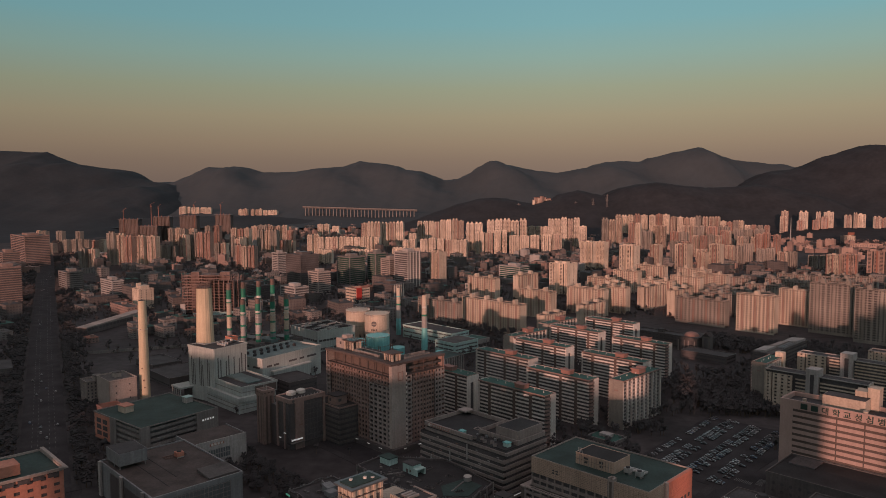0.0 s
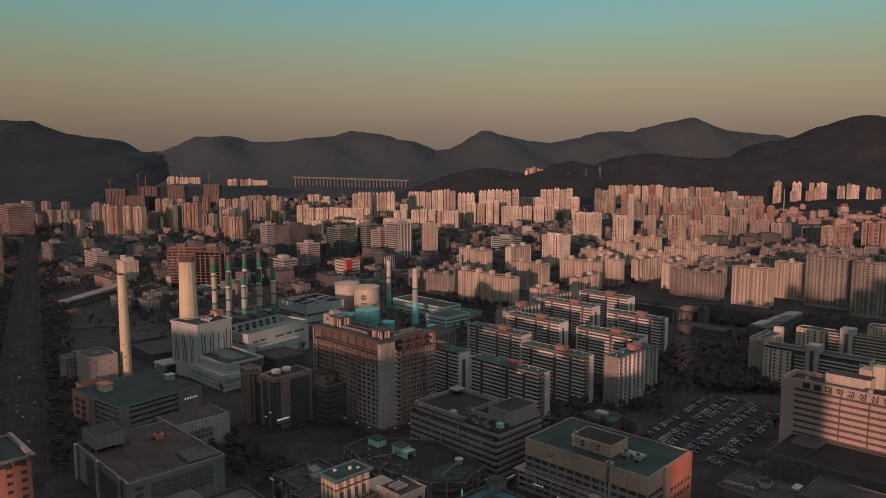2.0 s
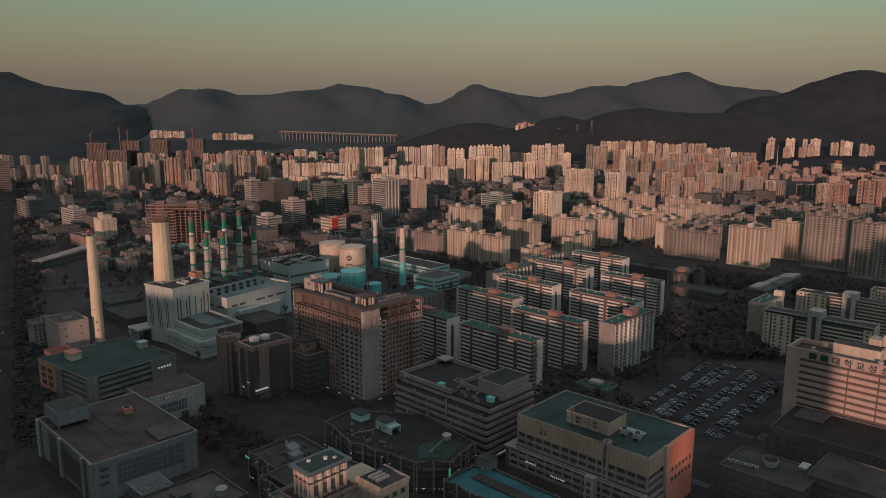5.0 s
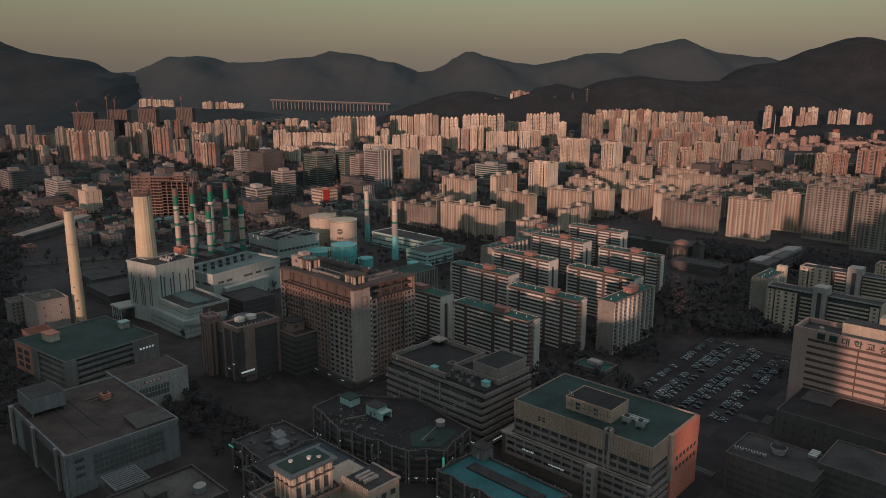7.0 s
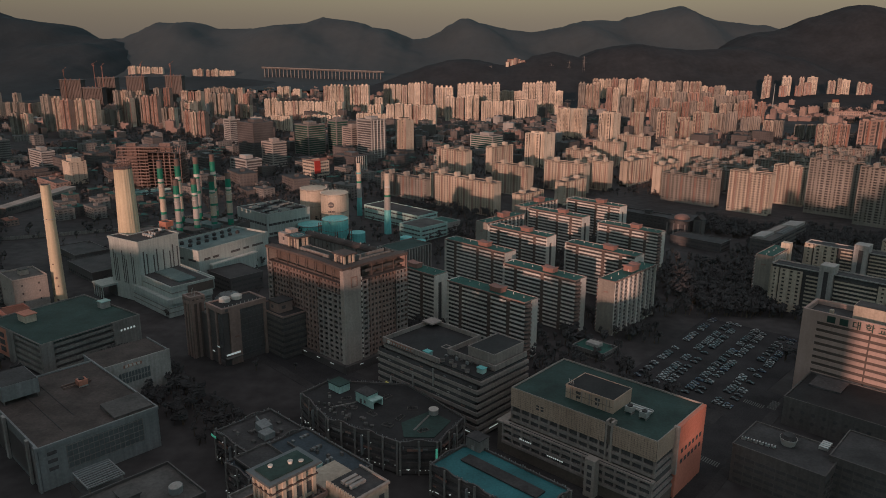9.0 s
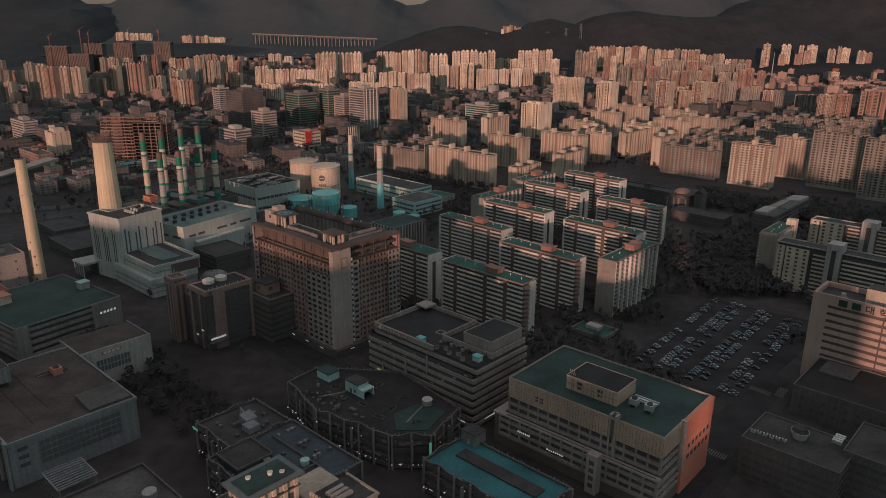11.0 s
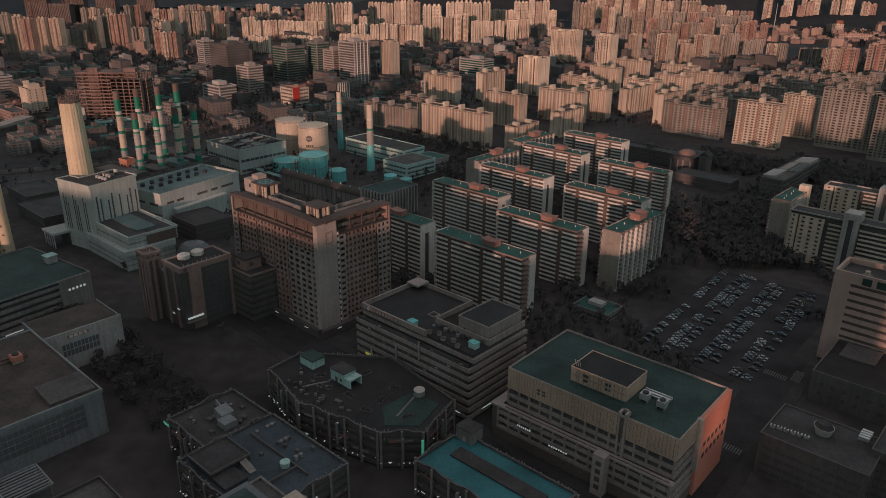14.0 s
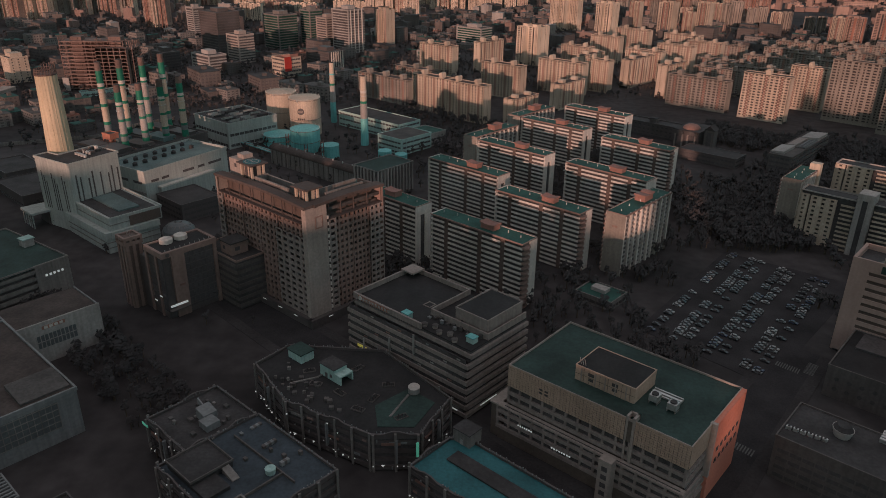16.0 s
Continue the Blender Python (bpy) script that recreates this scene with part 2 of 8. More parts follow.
def lattice(length, floors, floor_h, pitch, open_w, open_h, depth, z0=0.0, sill=0.9):
    """A wall of floor-high spandrels and piers with open window holes, outside at y = 0."""
    s = Shape()
    n = max(1, round(length / pitch))
    p = length / n
    for k in range(floors):
        z = z0 + k * floor_h
        s.box(0, 0, z, length, depth, z + sill)
        s.box(0, 0, z + sill + open_h, length, depth, z + floor_h)
        for i in range(n + 1):
            a, b = max(0, i * p - (p - open_w) / 2), min(length, i * p + (p - open_w) / 2)
            s.box(a, 0.0, z + sill, b, depth, z + sill + open_h)
    return s


# ---- the setting: ground, hills, roads ----
FAR_CREST = [(-3400, 114), (-2700, 184), (-2142, 240), (-2015, 287), (-1937, 316), (-1878, 334), (-1765, 322), (-1714, 337), (-1650, 333), (-1538, 299), (-1217, 304), (-991, 336), (-915, 360), (-870, 371),
             (-803, 363), (-692, 352), (-600, 329), (-552, 304), (-452, 300), (-360, 267), (-297, 241), (-212, 251), (-139, 283), (-65, 326), (1, 354), (45, 354), (118, 336), (355, 298), (446, 287), (627, 311),
             (698, 339), (770, 356), (841, 363), (992, 358), (1037, 379), (1231, 413), (1360, 447), (1443, 422), (1516, 390), (1624, 361), (1838, 328), (1999, 295), (2300, 244), (2900, 144)]
WEST_CREST = [(-3700, 120), (-3100, 300), (-2750, 398), (-2535, 394), (-2472, 396), (-2419, 372), (-2309, 327), (-2141, 297), (-2049, 281), (-1930, 239), (-1869, 227), (-1792, 217), (-1688, 172), (-1600, 120), (-1500, 45), (-1400, 0)]
EAST_CREST = [(1000, 47), (1150, 147), (1250, 205), (1354, 250), (1481, 273), (1519, 288), (1555, 313), (1604, 333), (1654, 343), (1703, 361), (1782, 380), (1901, 364), (2150, 357), (2600, 207)]
NEAR_CREST = [(-520, 0), (-450, 12), (-347, 40), (-205, 89), (-122, 121), (-41, 137), (29, 141), (192, 117), (261, 138), (295, 158), (380, 173), (479, 152), (569, 186), (693, 203), (829, 189), (919, 182), (1120, 192), (1300, 160), (1700, 0)]


def crest_height(x, crest):
    """The height of a ridge line, eased between its summits and saddles."""
    if x <= crest[0][0] or x >= crest[-1][0]:
        return crest[0][1] if x <= crest[0][0] else crest[-1][1]
    for (a, p), (b, q) in zip(crest, crest[1:]):
        if x <= b:
            u = (x - a) / (b - a)
            return p + (q - p) * (0.55 * u + 0.45 * u * u * (3 - 2 * u))


def build_hills(name, label, material, crest, y0, back, front, step):
    """One wooded ridge: a crest with spurs and a ragged edge of tree tops, falling off to both sides."""
    nx, ny = int((crest[-1][0] - crest[0][0]) / step) + 1, int((2.2 * front + 1.2 * back) / (2 * step)) + 1
    ny0 = int(2.2 * front / (2 * step))
    s = Shape()
    for j in range(ny):
        d = (j - ny0) * 2 * step
        y = y0 + d
        fall = math.exp(-(d / (back if d > 0 else front)) ** 2)
        for i in range(nx):
            x = crest[0][0] + i * step
            h = crest_height(x, crest) * fall * (1 + 0.12 * math.sin(x / 95 + 1.3 * math.sin(y / 210)) * min(1, abs(d) / 300))
            h += noise.fractal(Vector((x / 300, y / 300, y0 / 500)), 1.0, 2.1, 5) * min(24, abs(d) / 14) * fall
            h += noise.noise(Vector((x / 21, y / 21, 3))) * min(3.0, max(0.0, h) * 0.06) + noise.noise(Vector((x / 70, y / 70, 8))) * min(4.0, max(0.0, h) * 0.05)
            s.v.append((x, y, h - 2.5))
    for j in range(ny - 1):
        for i in range(nx - 1):
            a = j * nx + i
            if max(s.v[a][2], s.v[a + 1][2], s.v[a + nx][2], s.v[a + nx + 1][2]) > -0.2:
                s.f.append((a, a + 1, a + nx + 1, a + nx))
    ob = alone(name, s, material, label, "mountain", "structure")
    for p in ob.data.polygons:
        p.use_smooth = True


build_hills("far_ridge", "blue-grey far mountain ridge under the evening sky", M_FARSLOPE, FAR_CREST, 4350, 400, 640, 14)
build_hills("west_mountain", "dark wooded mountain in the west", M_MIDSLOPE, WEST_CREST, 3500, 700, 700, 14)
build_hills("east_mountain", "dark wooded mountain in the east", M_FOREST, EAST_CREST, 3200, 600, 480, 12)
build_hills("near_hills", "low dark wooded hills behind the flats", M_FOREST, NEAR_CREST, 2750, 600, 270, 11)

build_hills("west_rise", "low dark wooded rise below the western mountain", M_MIDSLOPE, [(-1950, 15), (-1600, 52), (-1300, 58), (-980, 56), (-760, 40), (-520, 22), (-300, 0)], 2900, 300, 250, 12)
build_hills("east_rise", "low dark wooded rise among the eastern flats", M_FOREST, [(830, 0), (960, 18), (1080, 34), (1250, 42), (1600, 40), (1900, 20)], 2330, 300, 190, 12)

ground = Shape()
ground.v = [(-4900, -4900, 0), (4900, -4900, 0), (4900, 4950, 0), (-4900, 4950, 0)]
ground.f = [(0, 1, 2, 3)]
alone("ground", ground, M_GROUND, "flat dark ground of the town", "ground", "structure")


# unseen blocks added behind the camera: heights and gaps shape where evening sun falls
SUN_BLOCKERS = [(-2300, -1320, 232), (-1300, -905, 163), (-900, -566, 149), (-562, -552, 112), (-548, -495, 149), (-494, -469, 131), (-468, -398, 149), (-397, -387, 108), (-386, -302, 149), (-301, -272, 148), (-271, -247, 144), (-246, -207, 134), (-206, -201, 142), (-200, -187, 139), (-186, -150, 127),
             (-149, -126, 156), (-125, -114, 101), (-113, -77, 156), (-76, -40, 147), (-39, -7, 101), (-6, 6, 141), (7, 19, 168), (20, 33, 158), (34, 64, 152), (65, 82, 170), (83, 130, 182), (131, 420, 201), (421, 900, 150)]
for x0, x1, top in SUN_BLOCKERS:
    block = Shape().box(x0, -406, 0, x1, -396, top)
    block.box(x0 + 2, -405, top, min(x1 - 2, x0 + 8), -398, top + 3)
    alone("south_block", block, M_CONCRETE, "unseen block added behind the camera to shape the sun", "building", "structure")


def strip(name, material, label, category, pts, width, z0, z1):
    """A road or pavement along a line of points, with a real edge."""
    s = Shape()
    for (ax, ay), (bx, by) in zip(pts, pts[1:]):
        d = Vector((bx - ax, by - ay)).normalized()
        n = Vector((-d.y, d.x)) * width / 2
        s.prism([(ax - n.x, ay - n.y), (bx - n.x, by - n.y), (bx + n.x, by + n.y), (ax + n.x, ay + n.y)][::1], z0, z1)
    return alone(name, s, material, label, category, "structure")


U = Vector((math.cos(radians(GRID)), math.sin(radians(GRID))))
V = Vector((-U.y, U.x))


def along(p, a, b=0.0):
    return (p[0] + U.x * a + V.x * b, p[1] + U.y * a + V.y * b)


AVENUE = [(-236, 297), (-252, 324), (-520, 702), (-950, 1315), (-1500, 2100)]
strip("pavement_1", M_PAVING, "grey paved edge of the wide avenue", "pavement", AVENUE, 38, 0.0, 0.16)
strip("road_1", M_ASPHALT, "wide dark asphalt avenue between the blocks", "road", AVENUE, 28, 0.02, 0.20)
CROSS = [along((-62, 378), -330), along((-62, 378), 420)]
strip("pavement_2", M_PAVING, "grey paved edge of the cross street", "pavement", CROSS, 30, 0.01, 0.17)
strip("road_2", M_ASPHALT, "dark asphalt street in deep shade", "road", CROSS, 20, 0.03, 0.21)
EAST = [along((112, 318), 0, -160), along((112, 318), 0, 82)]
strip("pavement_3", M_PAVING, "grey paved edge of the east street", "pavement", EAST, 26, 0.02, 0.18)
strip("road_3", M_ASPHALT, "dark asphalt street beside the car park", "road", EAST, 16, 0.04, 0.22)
parking = Shape().prism([along((97, 392), -3, 0), along((97, 392), 58, -2), along((97, 392), 66, 122), along((97, 392), -3, 112)], 0.02, 0.12)
alone("car_park_surface", parking, M_ASPHALT, "dark asphalt surface of a full car park", "car park", "structure")


def lane_marks():
    s = Shape()
    for off in (-7, -3.5, 3.5, 7):
        for (ax, ay), (bx, by) in zip(AVENUE[:3], AVENUE[1:4]):
            a, b = Vector((ax, ay)), Vector((bx, by))
            d = (b - a).normalized()
            n = Vector((-d.y, d.x))
            k = 0
            while k < (b - a).length - 6:
                p = a + d * k + n * off
                q = p + d * 4
                s.prism([(p.x - n.x * .12, p.y - n.y * .12), (q.x - n.x * .12, q.y - n.y * .12), (q.x + n.x * .12, q.y + n.y * .12), (p.x + n.x * .12, p.y + n.y * .12)], 0.2, 0.206)
                k += 10
    alone("lane_marking", s, M_LINE, "white dashed lane lines on the avenue, darkened for the street shade", "road marking", "structure")


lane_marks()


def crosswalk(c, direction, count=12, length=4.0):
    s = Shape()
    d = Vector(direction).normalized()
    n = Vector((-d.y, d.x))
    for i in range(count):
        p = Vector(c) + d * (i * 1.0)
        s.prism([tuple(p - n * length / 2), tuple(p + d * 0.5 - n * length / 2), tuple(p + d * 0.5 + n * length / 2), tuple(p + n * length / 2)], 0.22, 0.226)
    alone("crosswalk", s, M_LINE, "white zebra crossing on dark asphalt, darkened for the street shade", "road marking", "structure")


crosswalk((107, 320), U)
crosswalk((150, 368), U, 10)
crosswalk((160, 360), V, 10)


# ---- the brown residence tower ----
def brown_tower():
    t = thing("residence_tower", pose(-61.8, 392.5, 0, 0, 0, GRID) @ Matrix.Diagonal((1.045, 0.92, 1, 1)), "tall brown residence tower with a loggia storey under its roof", "tower block")
    LW, RW, H, FH = 66.0, 49.0, 60.7, 3.1
    core = Shape()
    core.box(-LW + 0.6, 2.8, 0, -2.2, 18, 51.2)
    core.box(-17, 18, 0, -2.2, RW - 0.6, 51.2)
    part("glazing", core, M_GLASS, t, "dark window glass behind the wall grid")
    infill = Shape()
    infill.prism([(-LW + 2, 18), (-17, 18), (-17, RW - 2)], 0, 50)
    part("courtyard_block", infill, M_BROWN, t)

    def wall(x0, x1, out, mat, m, pitch=2.8, ow=1.55, storeys=16, first=0):
        for k in range(first, storeys):
            s = Shape()
            z = 1.5 + k * FH
            s.box(x0, out, z, x1, out + 0.6, z + 0.95)
            s.box(x0, out, z + 2.6, x1, out + 0.6, z + FH)
            q = Shape().add(s, m)
            part("spandrel", q, mat, t)
        n = round((x1 - x0) / pitch)
        p = (x1 - x0) / n
        for i in range(n + 1):
            a, b = max(x0, x0 + i * p - (p - ow) / 2), min(x1, x0 + i * p + (p - ow) / 2)
            part("pier", Shape().add(Shape().box(a, out - 0.08, first * FH, b, out + 0.6, 1.5 + storeys * FH), m), mat, t)

    left = pose(-LW, 0, 0)
    right = pose(0, 0, 0, 0, 0, 90)
    # the long face steps back in three folds towards its middle
    wall(0, 4, 0.0, M_BAND, left, 4.0, 2.3)
    wall(4, 18, 1.2, M_BROWN, left)
    wall(18, 32, 2.0, M_BROWN, left)
    wall(32, 44.5, 1.2, M_BROWN, left)
    wall(44.5, 65.4, 0.0, M_BAND, left, 4.1, 2.7, storeys=14)
    wall(44.5, 65.4, 2.0, M_BROWN, left, storeys=16, first=14)
    part("corner_panel", Shape().box(-1.2, -0.3, 0, 0.5, 12, H - 1.2).box(-2.2, -0.3, 0, -1.2, 0.2, H - 1.2), M_STONE, t, "plain light stone corner panel")
    part("panel_frame", Shape().box(0.5, 5.0, 49, 0.75, 9.5, 49.5).box(0.5, 5.0, 54.5, 0.75, 9.5, 55).box(0.5, 5.0, 49.5, 0.75, 5.5, 54.5).box(0.5, 9, 49.5, 0.75, 9.5, 54.5), M_BROWN, t)
    wall(13.5, 18, 0.0, M_BAND, right, 4.5, 2.6)
    wall(18.2, 29.5, 1.4, M_BROWN, right)
    wall(29.5, 40, 1.0, M_BROWN, right)
    wall(40, RW, 0.0, M_BAND, right, 3.0, 2.0)
    # loggia storey under the roof slab
    for i in range(9):
        x = -LW + 0.4 + i * (LW - 3) / 8
        off = 2.0 * math.sin(math.pi * i / 8)
        part("loggia_column", Shape().box(x, off + .4, 51.2, x + 0.35, off + 0.8, 59.4), M_RINGBROWN, t)
    for i in range(5):
        y = 14 + i * (RW - 15) / 4
        off = 1.3 * math.sin(math.pi * i / 4)
        part("loggia_column", Shape().box(-.9 - off, y, 51.2, -.5 - off, y + 0.35, 59.4), M_RINGBROWN, t)
    part("loggia_rail", Shape().box(-LW + 3, 2.6, 51.6, -3, 2.8, 52.7).box(-3.2, 14, 51.6, -3.0, RW - 2, 52.7), M_RINGBROWN, t)
    part("loggia_floor", Shape().box(-LW + 0.2, 0.3, 51.2, -0.2, 18, 51.6).box(-17, 18, 51.2, -0.2, RW - 0.2, 51.6), M_RINGBROWN, t)
    part("loggia_wall", Shape().box(-LW + 3, 4.6, 51.6, -4.5, 5.2, 59.2).box(-5.1, 5.2, 51.6, -4.5, RW - 3, 59.2), M_DARKBROWN, t)

    def curved(edge):
        n = 14
        return [(-LW - 0.6 + (LW + 0.6) * i / n, edge + 2.2 * math.sin(math.pi * i / n)) for i in range(n + 1)]
    front = curved(-0.6)
    part("roof_ring", Shape().prism(front + [(x, y + 5.4) for x, y in front][::-1], 59.3, H), M_RINGBROWN, t, "dark brown curved roof slab over the loggia")
    side = [(0.7 - 1.4 * math.sin(math.pi * i / 10), 5 + (RW - 5) * i / 10) for i in range(11)]
    part("roof_ring", Shape().prism(side + [(x - 5.4, y) for x, y in side][::-1], 59.32, H + 0.02), M_RINGBROWN, t, "dark brown curved roof slab over the loggia")
    part("roof_deck", Shape().box(-LW + 1, 5.6, 54.6, -2, 17.5, 56.2).box(-16.5, 17.5, 54.6, -2, RW - 1, 56.2), M_ROOFGREY, t)
    part("left_end_wall", Shape().box(-LW - 0.4, 0, 0, -LW + 0.6, 18, 59.3), M_STONE, t)
    part("right_end_wall", Shape().box(-17, RW - 0.6, 0, 0, RW, 59.3), M_BROWN, t)
    for px, py, w, d, z1 in ((-56, 8, 9, 8, 66.8), (-14, 6.5, 8, 7.5, 65.4)):
        pen = Shape()
        for cx, cy in ((px, py), (px + w - 1, py), (px, py + d - 1), (px + w - 1, py + d - 1)):
            pen.box(cx, cy, 56, cx + 1, cy + 1, z1)
        pen.box(px + 1.4, py + 1.4, 56, px + w - 1.4, py + d - 1.4, z1)
        part("penthouse", pen, M_CREAM, t, "cream rooftop plant house")
        part("penthouse_roof", Shape().box(px - 1.2, py - 1.2, z1, px + w + 1.2, py + d + 1.2, z1 + 0.7), M_RINGBROWN, t)
    for k in range(17):
        part("ledge", Shape().box(-0.2, 12.3, 2.4 + k * FH, 0.55, 13.1, 3.9 + k * FH), M_WHITE, t)
    part("helipad", Shape().tube(-51.5, 12, 67.52, 67.7, 4.4, n=28), M_ROOFTEAL, t, "teal round helipad")
    ring = Shape()
    for i in range(24):
        a, b = 2 * math.pi * i / 24, 2 * math.pi * (i + 1) / 24
        ring.prism([(-51.5 + r * math.cos(q), 12 + r * math.sin(q)) for r, q in ((3.1, a), (3.6, a), (3.6, b), (3.1, b))], 67.7, 67.72)
    part("helipad_ring", ring, M_PALE, t)
    part("helipad_letter", Shape().box(-53, 10.8, 67.7, -52.5, 13.2, 67.72).box(-50.5, 10.8, 67.7, -50, 13.2, 67.72).box(-52.5, 11.8, 67.7, -50.5, 12.2, 67.72), M_PALE, t)
    for px, py, w, d, z1 in ((-56, 8, 9, 8, 66.8), (-14, 6.5, 8, 7.5, 65.4)):
        part("penthouse_slot", Shape().box(px + 1.8, py + 1.3, 57.5, px + w * .45, py + 1.4, z1 - .8).box(px + w * .58, py + 1.3, 57.5, px + w - 1.8, py + 1.4, z1 - .8).box(px + w - 1.4, py + 2, 57.5, px + w - 1.3, py + d * .5, z1 - .8), M_GRANITE, t)
    for i in range(9):
        part("roof_fitting", Shape().box(-40 + i * 3.9, 12 + (i * 5) % 3, 56.2, -39 + i * 3.9, 13.2 + (i * 5) % 3, 57.2 + (i % 3) * .5), M_CONCRETE if i % 3 else M_CREAM, t)
    lh = part("lift_house", Shape().box(-66, 9, 56, -57.5, 18, 67.2), M_STONE, t, "pale lift house at the roof corner")
    part("lift_house_step", Shape().box(-63, 12, 67.2, -58, 17.6, 69.4), M_STONE, lh)
    part("lift_house_window", Shape().box(-62, 8.92, 63, -60.4, 9, 65), M_GLASS, lh)
    for x0, y0, x1, y1, z1 in ((-45, 8.4, -21, 9.2, 62.2), (-45, 15.6, -18, 16.4, 61.6), (-45.8, 8.4, -45, 16.4, 62.0), (-13, 19, -12.2, 43, 61.6), (-8, 19, -7.2, 43, 61.2)):
        part("roof_wall", Shape().box(x0, y0, 56, x1, y1, z1), M_CONCRETE, t, "pale roof garden wall")
    part("roof_wall_slot", Shape().box(-40, 8.34, 59.8, -26, 8.4, 61.2), M_GRANITE, t)
    plinth = Shape().box(-LW - 1, -2.2, 0, 1.5, 0, 4.4).box(0, -2.2, 0, 2.6, RW, 4.4)
    part("shop_plinth", plinth, M_GRANITE, t, "dark shop storey")
    for i in range(5):
        part("shop_sign", Shape().box(-56 + i * 11.5, -2.42, 3.1, -53.5 + i * 11.5, -2.2, 3.35), M_SIGN, t, "lit shop sign strip")
    for i in range(3):
        part("shop_sign", Shape().box(2.6, 8 + i * 13, 3.1, 2.8, 10.5 + i * 13, 3.35), M_SIGN, t, "lit shop sign strip")


brown_tower()


# ---- the department store with a green roof ----
def tile_sheet(m, length, z0, z1, tw=1.25, th=0.95):
    s = Shape()
    n, r = round(length / tw), round((z1 - z0) / th)
    a, b = length / n, (z1 - z0) / r
    for i in range(n):
        for j in range(r):
            s.box(i * a + 0.07, -0.12, z0 + j * b + 0.07, (i + 1) * a - 0.07, 0, z0 + (j + 1) * b - 0.07)
    return Shape().add(s, m)


def department_store():
    L, D, H = 66.5, 40.5, 34.0
    t = thing("department_store", pose(24.6, 319.8, 0, 0, 0, -40.5) @ Matrix.Diagonal((0.985, 0.97, 0.945, 1)), "beige-tiled department store with a flat dark green roof", "department store")
    part("body", Shape().box(0, 0, 24.5, L, D, H - 0.9).box(1.3, 1.3, 14, L - 1.3, D, 24.5), M_JOINT, t)
    tiles = Shape()
    tiles.add(tile_sheet(Matrix.Identity(4), 45, 24.6, H), Matrix.Identity(4))
    tiles.add(tile_sheet(pose(48.4, 0, 0), L - 48.4, 24.6, H), Matrix.Identity(4))
    tiles.add(tile_sheet(pose(L, 0, 0, 0, 0, 90), 15.6, 24.6, H), Matrix.Identity(4))
    bay_tiles = tile_sheet(pose(L + 1.4, 15.8, 0, 0, 0, 90), D - 15.8, 24.6, H)
    part("bay_tiles", bay_tiles, M_BAYSUN, t, "bay tiles, red evening sun put into their colour", "stuff")
    tiles.add(tile_sheet(pose(0, D, 0, 0, 0, -90), D, 24.6, H), Matrix.Identity(4))
    part("cladding_tiles", tiles, M_TILE, t, "beige rectangular cladding tiles with dark joints", "stuff")
    part("side_bay", Shape().box(L, 15.6, 0, L + 1.4, D, H - 0.1), M_BAYSUN, t, "side bay, red evening sun put into its colour")
    part("side_bay_edge", Shape().box(L - 0.5, 14.6, 12, L + 1.7, 15.8, H + 0.3), M_STONE, t)
    for i in range(6):
        part("side_window", Shape().box(L + 1.4, 19 + i * 3.4, 15 + 0, L + 1.46, 21 + i * 3.4, 17), M_GLASS, t)
        part("side_window", Shape().box(L + 1.4, 19 + i * 3.4, 20, L + 1.46, 21 + i * 3.4, 22), M_GLASS, t)
    part("parapet", Shape().rim(-0.02, -0.02, L + 0.02, D + 0.02, H - 0.9, H + 0.12, 0.28), M_STONE, t)
    for x in (13.0, 15.2):
        part("vent_slot", Shape().box(x, -0.16, 27.6, x + 1.4, -0.1, 28.4).box(x, -0.16, 29.0, x + 1.4, -0.1, 29.8), M_GLASS, t)
    part("roof", Shape().box(0.4, 0.4, H - 0.9, L - 0.4, D - 0.4, H - 0.6), M_ROOFDKGREEN, t, "dark green coated flat roof")
    part("lift_shaft", Shape().box(45.2, -0.2, 6, 45.9, 3, H + 1.2).box(47.5, -0.4, 6, 48.4, 3, H + 1.2).box(45.2, 2.4, 10, 48.4, 3.0, H + 1.2), M_STONE, t)
    part("shaft_glass", Shape().box(45.9, 1.0, 6, 47.5, 1.2, H - 2), M_GLASS, t)
    # window storeys under the tiles
    for k, z in enumerate((20.9, 17.2, 13.6, 10.0, 6.4)):
        out = 0.0 if k < 2 else 2.6
        end = 0.0 if k < 2 else 0.5
        z = z - (0 if k < 2 else 0.6)
        part("window_band", Shape().box(0.5, 0.8 - out, z + 1.0, L - 0.5, 1.0 - out, z + 3.6).box(L - 0.9 + end, 1, z + 1.0, L - 0.7 + end, 15.6, z + 3.6), M_GLASS, t)
        part("spandrel_band", Shape().box(-out, -out, z - 0.3, L + end, 1.2 - out, z + 1.1).box(L - 1.2 + end, 1.2 - out, z - 0.3, L + end, 15.6, z + 1.1).box(-out, 1.2 - out, z - 0.3, 1.2 - out, D, z + 1.1), M_BAND, t)
        for i in range(15):
            part("pier", Shape().box(-out + i * (L + out + end - 1) / 14, -out + 0.1, z + 1.1, .8 - out + i * (L + out + end - 1) / 14, 1.2 - out, z + 3.4), M_BAND, t)
    part("podium", Shape().box(-2, -2, 0, L + .4, D, 5.6).box(-5.5, -1.5, 0, -2, 26, 15), M_JOINT, t)
    part("podium_ledge", Shape().box(-2.6, -2.6, 15.6, L + .6, 0, 16.3).box(-6, -2, 15, -2, 27, 15.8), M_STONE, t)
    part("entrance_tower", Shape().box(40.5, -6.2, 0, 45, -2.6, 18), M_STONE, t, "pale entrance tower with slanted slots")
